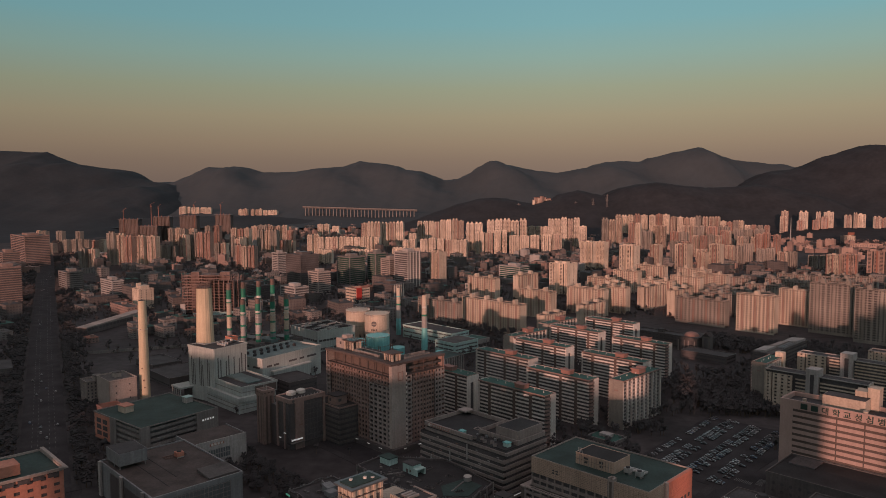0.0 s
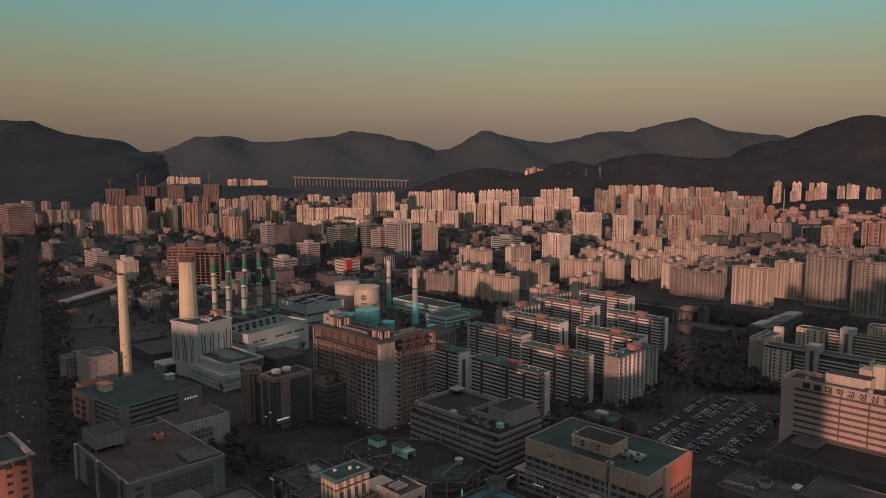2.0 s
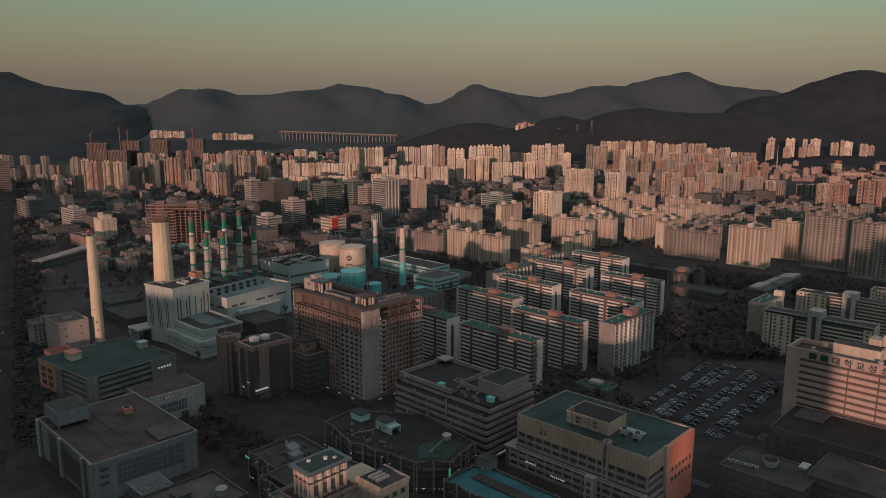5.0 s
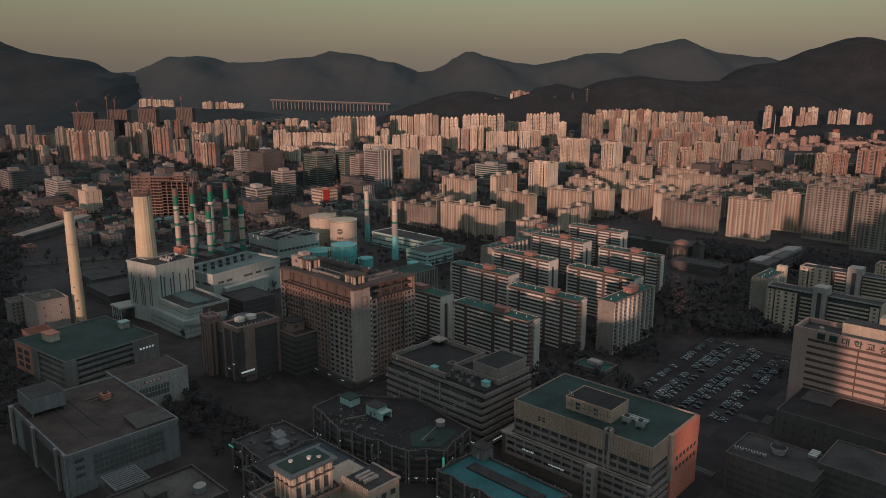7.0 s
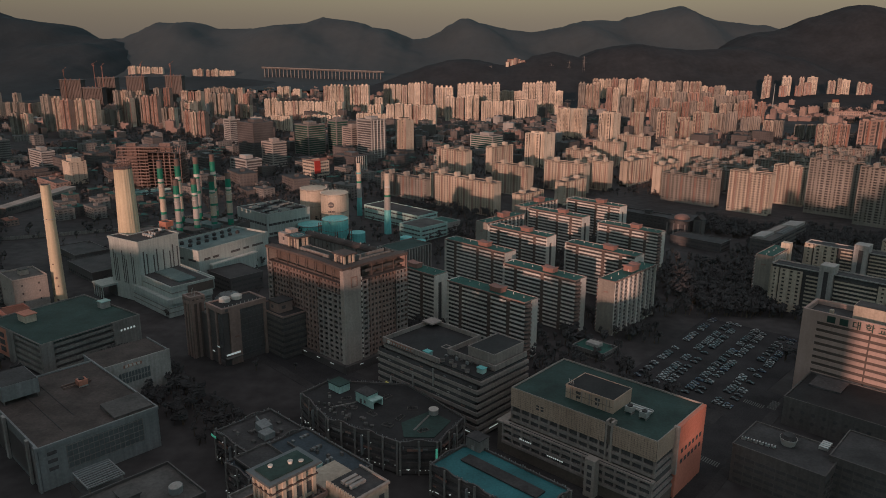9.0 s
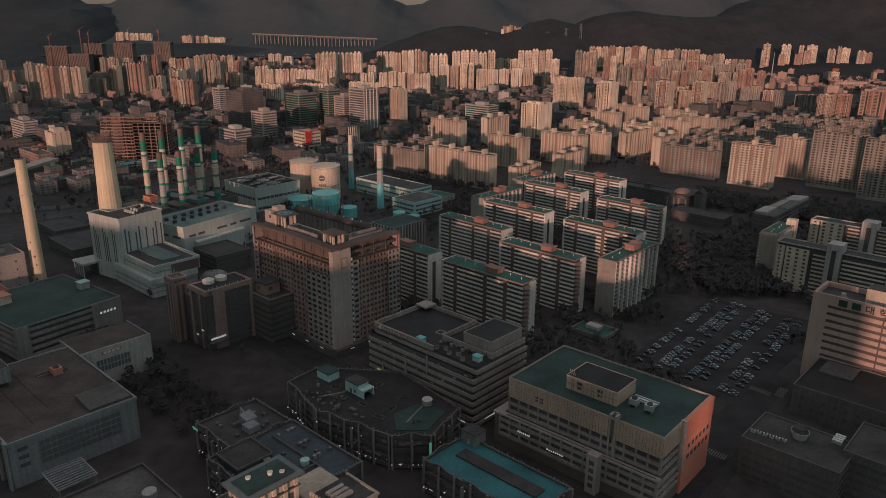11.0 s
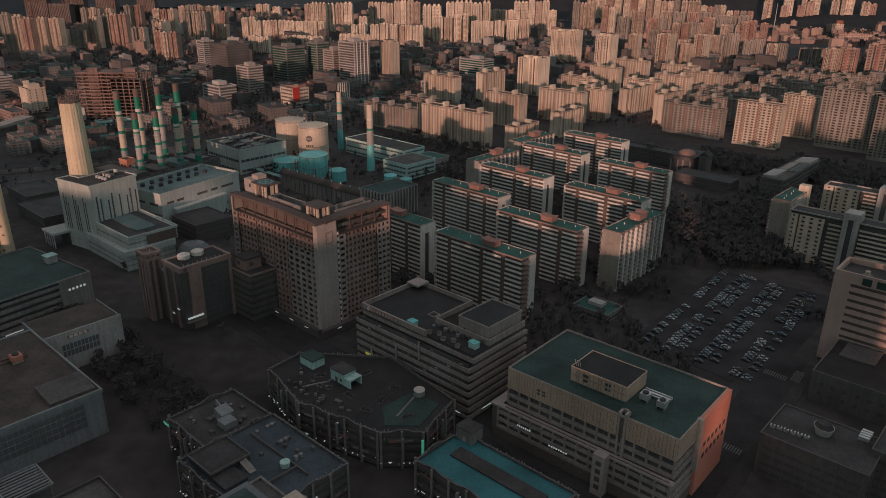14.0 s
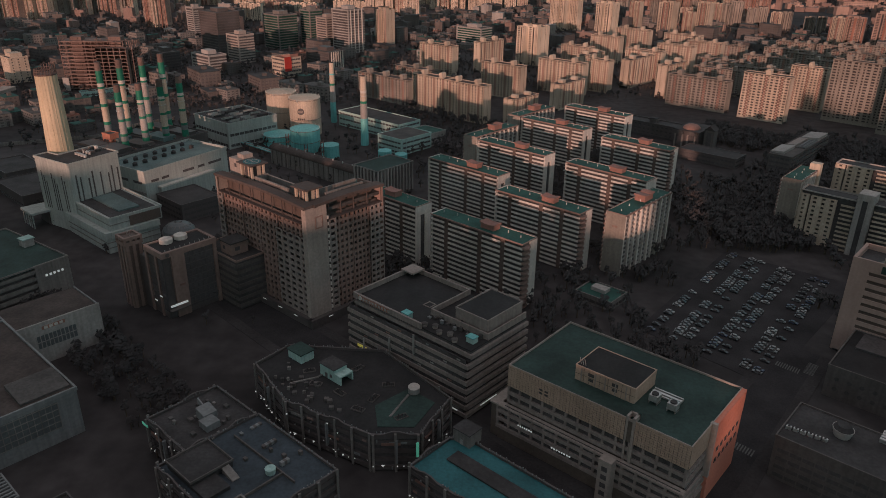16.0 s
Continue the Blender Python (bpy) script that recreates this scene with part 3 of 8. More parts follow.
    for k in range(4):
        part("entrance_slot", Shape().box(41.8, -6.26, 3 + k * 3.5, 43.8, -6.2, 5 + k * 3.5), M_GLASS, t)
    for i in range(7):
        part("sign_letter", Shape().box(7 + i * 0.9, -2.8, 11.0, 7.5 + i * 0.9, -2.62, 11.6), M_SIGN, t)
    for i in range(8):
        part("sign_letter", Shape().box(21 + i * 1.0, -2.8, 8.6, 21.6 + i * 1.0, -2.62, 9.1), M_SIGN, t)
    # the plant house on the roof
    pent = part("plant_house", Shape().box(21.3, 8.6, 33.4, 43.3, 23.5, 39.5), M_TILE, t, "beige rooftop plant house with dark roof")
    part("plant_roof", Shape().box(21.6, 8.9, 39.5, 43, 23.2, 39.7), M_TAR, pent)
    part("plant_edge", Shape().rim(21.2, 8.5, 43.4, 23.6, 39.2, 39.8, 0.3), M_TILE, pent)
    for x in (26.2, 35.0):
        part("plant_window", Shape().box(x, 8.5, 36.9, x + 2.2, 8.6, 38.2).box(x + .2, 8.5, 34.9, x + 2.0, 8.6, 36.0), M_GLASS, pent)
    for x in (23.5, 28.8, 32.4, 36.2, 40):
        part("plant_pilaster", Shape().box(x, 8.42, 33.4, x + 0.35, 8.6, 39.0), M_STONE, pent)
    for x in (24.5, 26.6, 30.5, 33.5, 38.5, 41.5):
        part("panel_joint", Shape().box(x, 8.53, 33.6, x + 0.12, 8.6, 39.0), M_JOINT, pent)
    part("panel_joint", Shape().box(21.4, 8.53, 36.2, 43.2, 8.6, 36.35), M_JOINT, pent)
    for i in range(3):
        part("roof_mast", Shape().beam((22.5 + i * 0.9, 10, 39.6), (21.8 + i * 0.9, 10, 42.2), 0.16), M_METAL, pent)
    for x, y in ((48.7, 16.8), (55.1, 16.8)):
        ac = thing("cooling_unit", pose(24.6, 319.8, 0, 0, 0, -40.5) @ Matrix.Diagonal((0.985, 0.97, 0.945, 1)) @ pose(x, y, 33.4), "grey rooftop cooling unit on a steel frame", "cooling unit", "rooftop cooling units")
        part("casing", Shape().box(-1.5, -1.5, 1.0, 1.5, 1.5, 3.4), M_METAL, ac)
        part("fan_ring", Shape().tube(0, 0, 3.4, 3.9, 1.1, n=16), M_ROOFDARK, ac)
        part("stand", Shape().box(-1.5, -1.5, 0, -1.2, 1.5, 1.0).box(1.2, -1.5, 0, 1.5, 1.5, 1.0), M_CONCRETE, ac)
    duct = thing("duct_run", pose(24.6, 319.8, 0, 0, 0, -40.5) @ Matrix.Diagonal((0.985, 0.97, 0.945, 1)) @ pose(47, 20, 33.4), "grey pipes and ducts beside the cooling units", "duct")
    for i in range(4):
        part("duct", Shape().box(-1, i * 0.9, 0.4, 9, i * 0.9 + 0.5, 1.0 + 0.3 * (i % 2)), M_METAL, duct)


department_store()


# ---- the terraced office block with the dark roof ----
def office_terrace():
    L, D, H = 66.0, 35.0, 30.0
    t = thing("office_block", pose(-37.6, 368.8, 0, 0, 0, GRID) @ Matrix.Diagonal((0.945, 0.97, 1, 1)), "grey terraced office block with long window bands and a dark roof", "office block")
    part("body", Shape().box(0.8, 0.8, 0, L - 0.8, D, H), M_GLASS, t)
    for k in range(8):
        z = 1.2 + k * 3.7
        out = 2.2 if k < 7 else 0.0
        part("spandrel_band", Shape().box(-out, -out, z, L + 0.4, 1.2 - out, z + 1.7).box(L - 0.8, 1.2 - out, z, L + 0.4, D, z + 1.7).box(-out, 1.2 - out, z, 1.0 - out, D, z + 1.7), M_BAND, t)
        if out:
            part("window_band", Shape().box(1 - out, 0.5 - out, z + 1.7, L - 1, 0.7 - out, z + 3.7).box(-out + 0.4, 0.7 - out, z + 1.7, -out + 0.6, D - 1, z + 3.7), M_GLASS, t)
            part("slab", Shape().box(1.0 - out, 1.2 - out, z + 0.6, 0.8, D, z + 1.0), M_BAND, t)
    part("roof", Shape().box(0.5, 0.5, H, L - 0.5, D - 0.5, H + 0.4), M_TAR, t)
    part("parapet", Shape().box(-0.3, -0.3, H, 40, 0.5, H + 2.6).box(-0.3, 0.5, H, 0.5, D, H + 2.6).box(0.5, D - 0.6, H, 34, D, H + 2.6), M_BAND, t, "grey parapet with faded sign boards")
    part("corner_canopy", Shape().box(-0.6, 28, H + 2.6, 7, 35.4, H + 3.4), M_BAND, t)
    part("sign_board", Shape().box(3, -0.5, H + 0.4, 22, -0.3, H + 2.2), M_RED, t)
    for i in range(9):
        part("sign_bar", Shape().box(6 + i * 1.9, -0.62, H + 0.8, 7.2 + i * 1.9, -0.5, H + 1.9), M_PALE, t)
    part("sign_disc", Shape().add(Shape().tube(0, 0, 0, 0.2, 1.0, n=16), pose(4.5, -0.5, H + 1.3, 90)), M_WHITE, t)
    part("terrace_wall", Shape().box(35, 10.5, H, 65.4, 11.1, H + 3.2).box(64.8, 11.1, H, 65.4, D - 0.6, H + 3.2).box(35, 11.1, H, 35.6, D - 0.6, H + 3.2), M_BAND, t)
    part("terrace_floor", Shape().box(35.6, 11.1, H + 0.4, 64.8, D - 0.6, H + 0.7), M_TAR, t)
    pen = part("plant_house", Shape().box(47.1, 12.2, H + 0.7, 63.5, 34, H + 7.3), M_BAND, t, "grey rooftop plant house")
    part("plant_roof", Shape().box(47.6, 12.7, H + 7.3, 63, 33.5, H + 7.5), M_TAR, pen)
    part("plant_rim", Shape().rim(46.9, 12.0, 63.7, 34.2, H + 6.8, H + 7.8, 0.4), M_BAND, pen)
    part("plant_door", Shape().box(50, 12.1, H + 0.8, 51.2, 12.2, H + 3), M_ROOFDARK, pen)
    for x, y in ((62, 9.2), (30, 4)):
        b = thing("vent_box", pose(-37.6, 368.8, 0, 0, 0, GRID) @ Matrix.Diagonal((0.945, 0.97, 1, 1)) @ pose(x, y, H + 0.4), "pale teal rooftop vent box", "vent", "rooftop vents")
        part("casing", Shape().box(-1.8, -1.4, 0, 1.8, 1.4, 2.2), M_TEALWALL, b)
        part("cover", Shape().box(-2, -1.6, 2.2, 2, 1.6, 2.6), M_TEALTANK, b)
    for i in range(5):
        b = thing("air_unit", pose(-37.6, 368.8, 0, 0, 0, GRID) @ Matrix.Diagonal((0.945, 0.97, 1, 1)) @ pose(40 + i * 4.2, 4.5 + (i % 2) * 2, H + 0.4), "round rooftop air unit", "air unit", "air units on the terrace")
        part("drum", Shape().tube(0, 0, 0, 1.3, 1.1, n=14), M_BAND, b)
        part("cap", Shape().tube(0, 0, 1.3, 1.6, 1.3, 0.6, n=14), M_ROOFGREY, b)
    for i, (x, z) in enumerate(((8, 9), (24, 16), (38, 23), (52, 5))):
        part("sign_post", Shape().box(x, -2.9, z - 4, x + 0.6, -2.3, z + 5), M_PALE, t)
    part("sign_strip", Shape().box(2, -2.5, 4.9, 12, -2.3, 5.3), M_SIGN, t)
    part("sign_strip", Shape().box(50, -2.5, 3.0, 62, -2.3, 3.4), M_SIGN, t)
    part("sign_strip", Shape().box(L + 0.4, 6, 3.0, L + 0.6, 16, 3.4), M_SIGN, t)
    for i in range(26):
        z = 2.9 + 3.7 * (i * 5 % 7)
        part("window_sign", Shape().box(3 + i * 2.3, -1.78, z + .5, 4.4 + i * 2.3 + (i % 3) * .4, -1.7, z + 1.1), (M_BLUEGREY, M_PALE, M_SHAFT)[i % 3], t)
    for i in range(12):
        part("roof_clutter", Shape().box(36 + i * 2.3, 7.5 + (i % 3), H + .4, 37.4 + i * 2.3, 8.6 + (i % 3), H + 1.1 + (i % 4) * .3), M_ROOFGREY if i % 3 else M_BLUEGREY, t)
    part("roof_hatch", Shape().rim(27, 14, 31, 18, H + .4, H + .7, .35), M_BAND, t)
    part("yellow_sign", Shape().box(4, -2.6, 8.6, 10, -2.3, 9.8), M_SIGNYELLOW, t)


office_terrace()


# ---- the dark granite office with light pillars ----
def pillar_office():
    m = pose(-131.5, 396, 0, 0, 0, GRID)
    t = thing("pillar_office", m, "dark granite office with brown corner pillars and round roof tanks", "office block")
    H, W, D = 35.0, 16.0, 27.0
    part("body", Shape().box(-W + 1, 1, 0, -1, D, H - 1), M_GRANITE, t)
    part("roof_frame", Shape().rim(-W - .2, 0.1, 0.2, D + .4, H - 2.8, H, 1.3), M_BROWN, t, "brown stone frame round the roof")
    part("roof", Shape().box(-W + 1, 1.4, H - 1, -1.2, D - 1, H - 0.6), M_TAR, t)
    for x, w in ((-W, 2.0), (-7.2, 1.5)):
        part("pillar", Shape().box(x, .2, 0, x + w, 1.4, H - 2.8), M_BROWN, t)
    part("corner_slot", Shape().box(-4.6, .5, 4, -.6, 1.0, H - 3.4), M_GLASS, t, "dark glazed corner")
    part("pillar", Shape().box(-1.2, 4.6, 0, 0.1, 11.0, H - 2.8), M_BROWN, t, "broad brown stone pier")
    part("pillar", Shape().box(-1.2, D - 1.4, 0, 0.1, D + .2, H - 2.8), M_BROWN, t)
    part("side_glass", Shape().box(-1.0, 11.2, 3, -.55, D - 1.6, H - 3.2), M_GLASS, t, "tall dark glass field")
    for k in range(8):
        part("spandrel_band", Shape().box(-W + 2, .6, 4 + k * 3.6, -7.4, .95, 4.8 + k * 3.6), M_GRANITE, t)
        part("transom", Shape().box(-.55, 11.2, 4 + k * 3.6, -.4, D - 1.6, 4.3 + k * 3.6), M_GRANITE, t)
    for i in range(5):
        part("mullion", Shape().box(-.55, 13.5 + i * 2.6, 3, -.42, 13.7 + i * 2.6, H - 3.2), M_GRANITE, t)
    for x, y in ((-11.4, 8.5), (-11.0, 15.8)):
        d = thing("roof_tank", m @ pose(x, y, H - 0.6), "white round water tank on the dark roof", "water tank", "round roof tanks")
        part("drum", Shape().tube(0, 0, 0, 2.0, 3.0, n=24), M_WHITE, d)
        part("lid", Shape().tube(0, 0, 2.0, 2.8, 3.0, 1.4, n=24), M_WHITE, d)
    for i in range(10):
        part("roof_rail_post", Shape().box(-1.6, 3 + i * 2.4, H - .6, -1.4, 3.2 + i * 2.4, H + .8), M_METAL, t)
    # the slim stair tower
    sh = part("stair_tower", Shape().box(-30, -5, 0, -22.4, 2.6, 37), M_DARKBROWN, t, "slim dark stair tower with brown ribs and a slotted crown")
    for i in range(3):
        part("rib", Shape().box(-30.2 + i * 3.0, -5.4, 0, -28.8 + i * 3.0, -5.0, 33.5), M_BROWN, sh)
    for i in range(3):
        part("rib", Shape().box(-22.4, -5 + i * 3.0, 0, -22.0, -3.6 + i * 3.0, 33.5), M_BROWN, sh)
    part("crown", Shape().rim(-30.4, -5.6, -21.8, 3.0, 33.5, 35.2, 1.0).rim(-30.4, -5.6, -21.8, 3.0, 36.4, 37.8, 1.0), M_BROWN, sh)
    for i in range(4):
        part("crown_pier", Shape().box(-30.4 + i * 2.53, -5.6, 35.2, -29.4 + i * 2.53, -4.6, 36.4).box(-22.8, -5.6 + i * 2.53, 35.2, -21.8, -4.6 + i * 2.53, 36.4), M_BROWN, sh)
    for i in range(3):
        part("aerial", Shape().beam((-28.5 + i * 1.6, -1, 37), (-28.5 + i * 1.6, -1, 40.5 + i % 2), .15), M_METAL, sh)
    part("link", Shape().box(-22.4, 0.6, 0, -W + 1, 8, 28), M_GRANITE, t)
    # the banded wing behind
    part("wing", Shape().box(-14, D + .6, 0, 15, 44, 26), M_GLASS, t)
    for k in range(7):
        part("wing_band", Shape().box(14.6, D + .5, 1.5 + k * 3.6, 15.5, 44, 3.2 + k * 3.6).box(0.2, D + .1, 1.5 + k * 3.6, 14.6, D + 1.0, 3.2 + k * 3.6), M_SLATE, t)
    part("wing_roof", Shape().box(-13.5, D + 1, 26, 14.8, 43.6, 26.3), M_ROOFDARK, t)
    part("wing_parapet", Shape().rim(-14.2, D + .4, 15.6, 44.4, 26, 27.0, .5), M_BROWN, t)
    shed_ = part("roof_house", Shape().box(-1, D + 3, 26.3, 8, D + 12, 32.4), M_BROWN, t, "brown rooftop house with a small balcony")
    part("roof_house_lid", Shape().box(-1.5, D + 2.5, 32.4, 8.5, D + 12.5, 33.0), M_ROOFDARK, shed_)
    part("roof_house_window", Shape().box(1, D + 2.92, 28.4, 3, D + 3, 30.4), M_GLASS, shed_)
    part("roof_house_window", Shape().box(8, D + 5, 28.4, 8.08, D + 7.5, 30.4), M_GLASS, shed_)
    for x, y, z in ((-12.6, 0.4, 6.4), (-6.2, 0.0, 11.0)):
        part("sign_strip", Shape().box(x, y - 0.2, z, x + 2.2, y, z + 0.6), M_SIGN, t)
    part("pink_sign", Shape().box(0.1, 7.2, 16, 0.3, 9.6, 17), M_SHAFT, t)
    part("entrance_sign", Shape().box(0.2, 1.2, 6.5, 0.6, 9.5, 7.4), M_SIGN, t, "lit white entrance sign")
    part("canopy", Shape().box(0.1, 0.5, 5.0, 2.4, 10, 5.4), M_SLATE, t)
    part("logo", Shape().add(Shape().tube(0, 0, 0, 0.2, 1.0, n=16), pose(0.2, 3.0, H - 1.4, 90, 0, 90)), M_GRANITE, t)


pillar_office()


# ---- the power station ----
def power_hall():
    m = pose(-252.5, 506.3, 0, 0, 0, -31)
    L, D, H = 33.0, 31.5, 44.1
    t = thing("boiler_house", m, "pale boiler house with narrow window slots", "power station")
    part("body", Shape().prism([(0.5, 0), (L - 0.5, 0), (L, 0.5), (L, D - 0.5), (L - 0.5, D), (10, D), (10, 8.6), (0, 8.6), (0, 0.5)], 0, H), M_STATION, t)
    edge = Shape()
    for x0, y0, x1, y1 in ((-.3, -.3, L + .3, .3), (L - .3, .3, L + .3, D - .3), (9.7, D - .3, L + .3, D + .3), (9.7, 8.3, 10.3, D - .3), (-.3, 8.3, 9.7, 8.9), (-.3, .3, .3, 8.3)):
        edge.box(x0, y0, H - 0.6, x1, y1, H + 0.9)
    part("parapet", edge, M_STATION, t)
    part("roof", Shape().box(0.4, 0.4, H, L - 0.4, 8.2, H + 0.2).box(10.4, 8.2, H, L - 0.4, D - 0.4, H + 0.2), M_ROOFDARK, t)
    for i, x in enumerate((4, 6, 8, 14, 16, 18, 24, 26)):
        part("slot", Shape().box(x, -0.06, 12, x + 0.8, 0.0, 36 - (i % 3) * 3), M_GLASS, t)
    for i, y in enumerate((3, 5.5, 10.5, 13, 18, 23, 25.5, 29)):
        part("slot", Shape().box(L, y, 14, L + 0.06, y + 0.9, 37 - (i % 3) * 2), M_GLASS, t)
    for i in range(7):
        f = thing("roof_fan", m @ pose(19 + (i % 4) * 3.0, 16 + (i // 4) * 5, H + 0.2), "small rooftop ventilator on the boiler house", "ventilator", "roof ventilators")
        part("drum", Shape().tube(0, 0, 0, 1.3, 1.0, n=12), M_METAL, f)
        part("cap", Shape().tube(0, 0, 1.3, 1.8, 1.2, 0.3, n=12), M_METAL, f)
    for i in range(9):
        part("roof_machine", Shape().box(12 + (i % 5) * 2.9, 19.5 + (i // 5) * 6 + i % 2, H + .2, 14 + (i % 5) * 2.9, 22 + (i // 5) * 6, H + 1.2 + (i * 7 % 5) * .4), (M_GRANITE, M_CONCRETE, M_GRANITE, M_WHITE)[i % 4], t)
    part("roof_truss", Shape().beam((20, 27, H), (27, 30, H + 3), 0.3), M_RUST, t)
    # the faceted main stack in the corner of the boiler house
    st = thing("main_stack", pose(-244.0, 521.4, 0), "thick cream faceted concrete chimney with an open crown", "chimney")
    n, top = 12, 91.0
    part("shaft", Shape().tube(0, 0, 0, top, 8.6, 6.1, n=n), M_STACK, st, "cream faceted shaft")
    crown = part("crown", Shape().tube(0, 0, top, top + .8, 6.4, n=n), M_RUST, st, "rusty open crown")
    for i in range(2 * n):
        a = 2 * math.pi * i / (2 * n)
        part("crown_bar", Shape().beam((5.9 * math.cos(a), 5.9 * math.sin(a), top + .8), (5.9 * math.cos(a), 5.9 * math.sin(a), top + 5.2 + 2.2 * math.cos(a - 0.6)), 0.35), M_RUST, crown)
    for z in (top + 2.3, top + 3.7):
        ring = Shape()
        for i in range(n):
            a, b = 2 * math.pi * i / n, 2 * math.pi * (i + 1) / n
            ring.beam((5.9 * math.cos(a), 5.9 * math.sin(a), z), (5.9 * math.cos(b), 5.9 * math.sin(b), z), 0.3)
        part("crown_ring", ring, M_RUST, crown)
    for i in range(n):
        a = 2 * math.pi * (i + 0.5) / n
        part("shaft_rib", Shape().beam((8.33 * math.cos(a), 8.33 * math.sin(a), 0), (5.9 * math.cos(a), 5.9 * math.sin(a), top - .1), 0.25), M_STACK, st)
    # the lower annexe in front
    lo = thing("station_annexe", pose(-231, 496, 0, 0, 0, -41) @ pose(1, -1.5, 0), "pale stepped annexe of the power station", "power station")
    part("lower_block", Shape().box(0, 0, 0, 48, 30, 12.5), M_STATION, lo)
    part("upper_block", Shape().box(0, 3, 12.5, 47, 33, 20), M_STATION, lo)
    part("bulge", Shape().box(-1, -1, 9.4, 49, 2, 13).box(47, 2, 9.4, 49.5, 30, 13), M_STATION, lo)
    part("parapet", Shape().rim(-0.4, 2.6, 47.4, 33.4, 19.4, 21.0, 0.7), M_STATION, lo)
    part("roof_well", Shape().box(2, 5, 20, 45, 31, 20.3), M_ROOFDARK, lo)
    part("roof_hump", Shape().box(8, 12, 20.3, 40, 24, 21.2), M_HALLROOF, lo)
    for z in (3.2, 6.4, 16.2):
        part("ledge", Shape().box(-0.3, (-0.3 if z < 13 else 2.7), z, 48.3, (0 if z < 13 else 3), z + 0.4), M_CONCRETE, lo)
        part("side_ledge", Shape().box(48 if z < 13 else 47, 0.5 if z < 13 else 3, z, 48.3 if z < 13 else 47.3, 30, z + 0.4), M_CONCRETE, lo)
    part("brown_bay", Shape().box(47.0, 14, 13.4, 47.6, 32, 19.4), M_DARKBROWN, lo, "dark brown window bay")
    for i in range(12):
        part("bay_fin", Shape().box(47.6, 14.6 + i * 1.4, 9.5, 47.9, 14.9 + i * 1.4, 13.2), M_STATION, lo)


power_hall()


def round_chimney(x, y, h, r0, r1, bands, label, base=0.0):
    """A chimney in painted bands: (from height, material)."""
    t = thing("chimney", pose(x, y, base), label, "chimney")
    for k, (z0, mat) in enumerate(bands):
        z1 = bands[k + 1][0] if k + 1 < len(bands) else h
        a, b = r0 + (r1 - r0) * z0 / h, r0 + (r1 - r0) * z1 / h
        part("shaft_band", Shape().tube(0, 0, z0, z1, a, b, 22), mat, t)
    part("mouth", Shape().tube(0, 0, h, h + 0.3, r1 * 0.8, n=22), M_ROOFDARK, t)
    part("platform", Shape().tube(0, 0, h * 0.72, h * 0.72 + 0.25, r1 * 1.25, n=22), M_METAL, t)
    return t


ch = round_chimney(-281.3, 488.5, 85.4, 4.2, 3.1, [(0, M_STACK)], "slim cream concrete chimney with worn patches")
for z, a, w in ((12, -1.8, 0.6), (20, -1.2, 0.8), (7, -2.0, 0.7), (30, -1.5, 0.55), (14, -1.1, 0.6), (62, -1.6, 0.45), (4, -1.4, 0.8)):
    r = 4.2 - 1.1 * z / 85.4 + 0.02
    part("worn_patch", Shape().add(Shape().tube(0, 0, 0, 0.05, w, n=12), pose(r * math.cos(a), r * math.sin(a), z) @ pose(0, 0, 0, 90, 0, math.degrees(a) + 90)), M_RUST, ch)
for x, y, h, wide in ((-262.9, 619.6, 80.2, 0), (-252.0, 630.4, 80.3, 0), (-239.6, 596.4, 68.4, 1), (-240.9, 644.6, 79.8, 1), (-228.6, 607.1, 67.4, 1), (-229.1, 653.6, 80.9, 0), (-217.3, 617.9, 67.9, 0), (-206.5, 628.6, 68.5, 0)):
    low = M_PALE if wide else M_CREAM
    e, k = 22.0, h - 22.0
    round_chimney(x, y, h, 2.75, 2.35, [(0, M_GREENBAND), (e + k * .10, M_BLUEGREY), (e + k * .18, M_GREENBAND), (e + k * .22, low), (e + k * .42, M_GREENBAND), (e + k * .46, low), (e + k * .66, M_GREENBAND), (e + k * .685, M_WHITE), (e + k * .73, M_GREENBAND), (e + k * .89, M_RUST)],
                  "cream chimney with green bands and a rusty mouth" if not wide else "grey chimney with dark green bands and a rusty mouth")
round_chimney(-107.9, 751, 57.5, 3.0, 2.3, [(0, M_TEALTANK), (20, M_PALE), (36, M_GREENBAND), (38, M_CREAM), (46, M_TEALTANK), (47.5, M_CREAM)], "slim cream and teal chimney")
round_chimney(-69.2, 679, 60.1, 3.6, 2.6, [(0, M_TEALTANK), (24, M_PALE), (37, M_GREENBAND), (39, M_CREAM), (46, M_WHITE), (48, M_CREAM)], "slim cream and teal chimney")


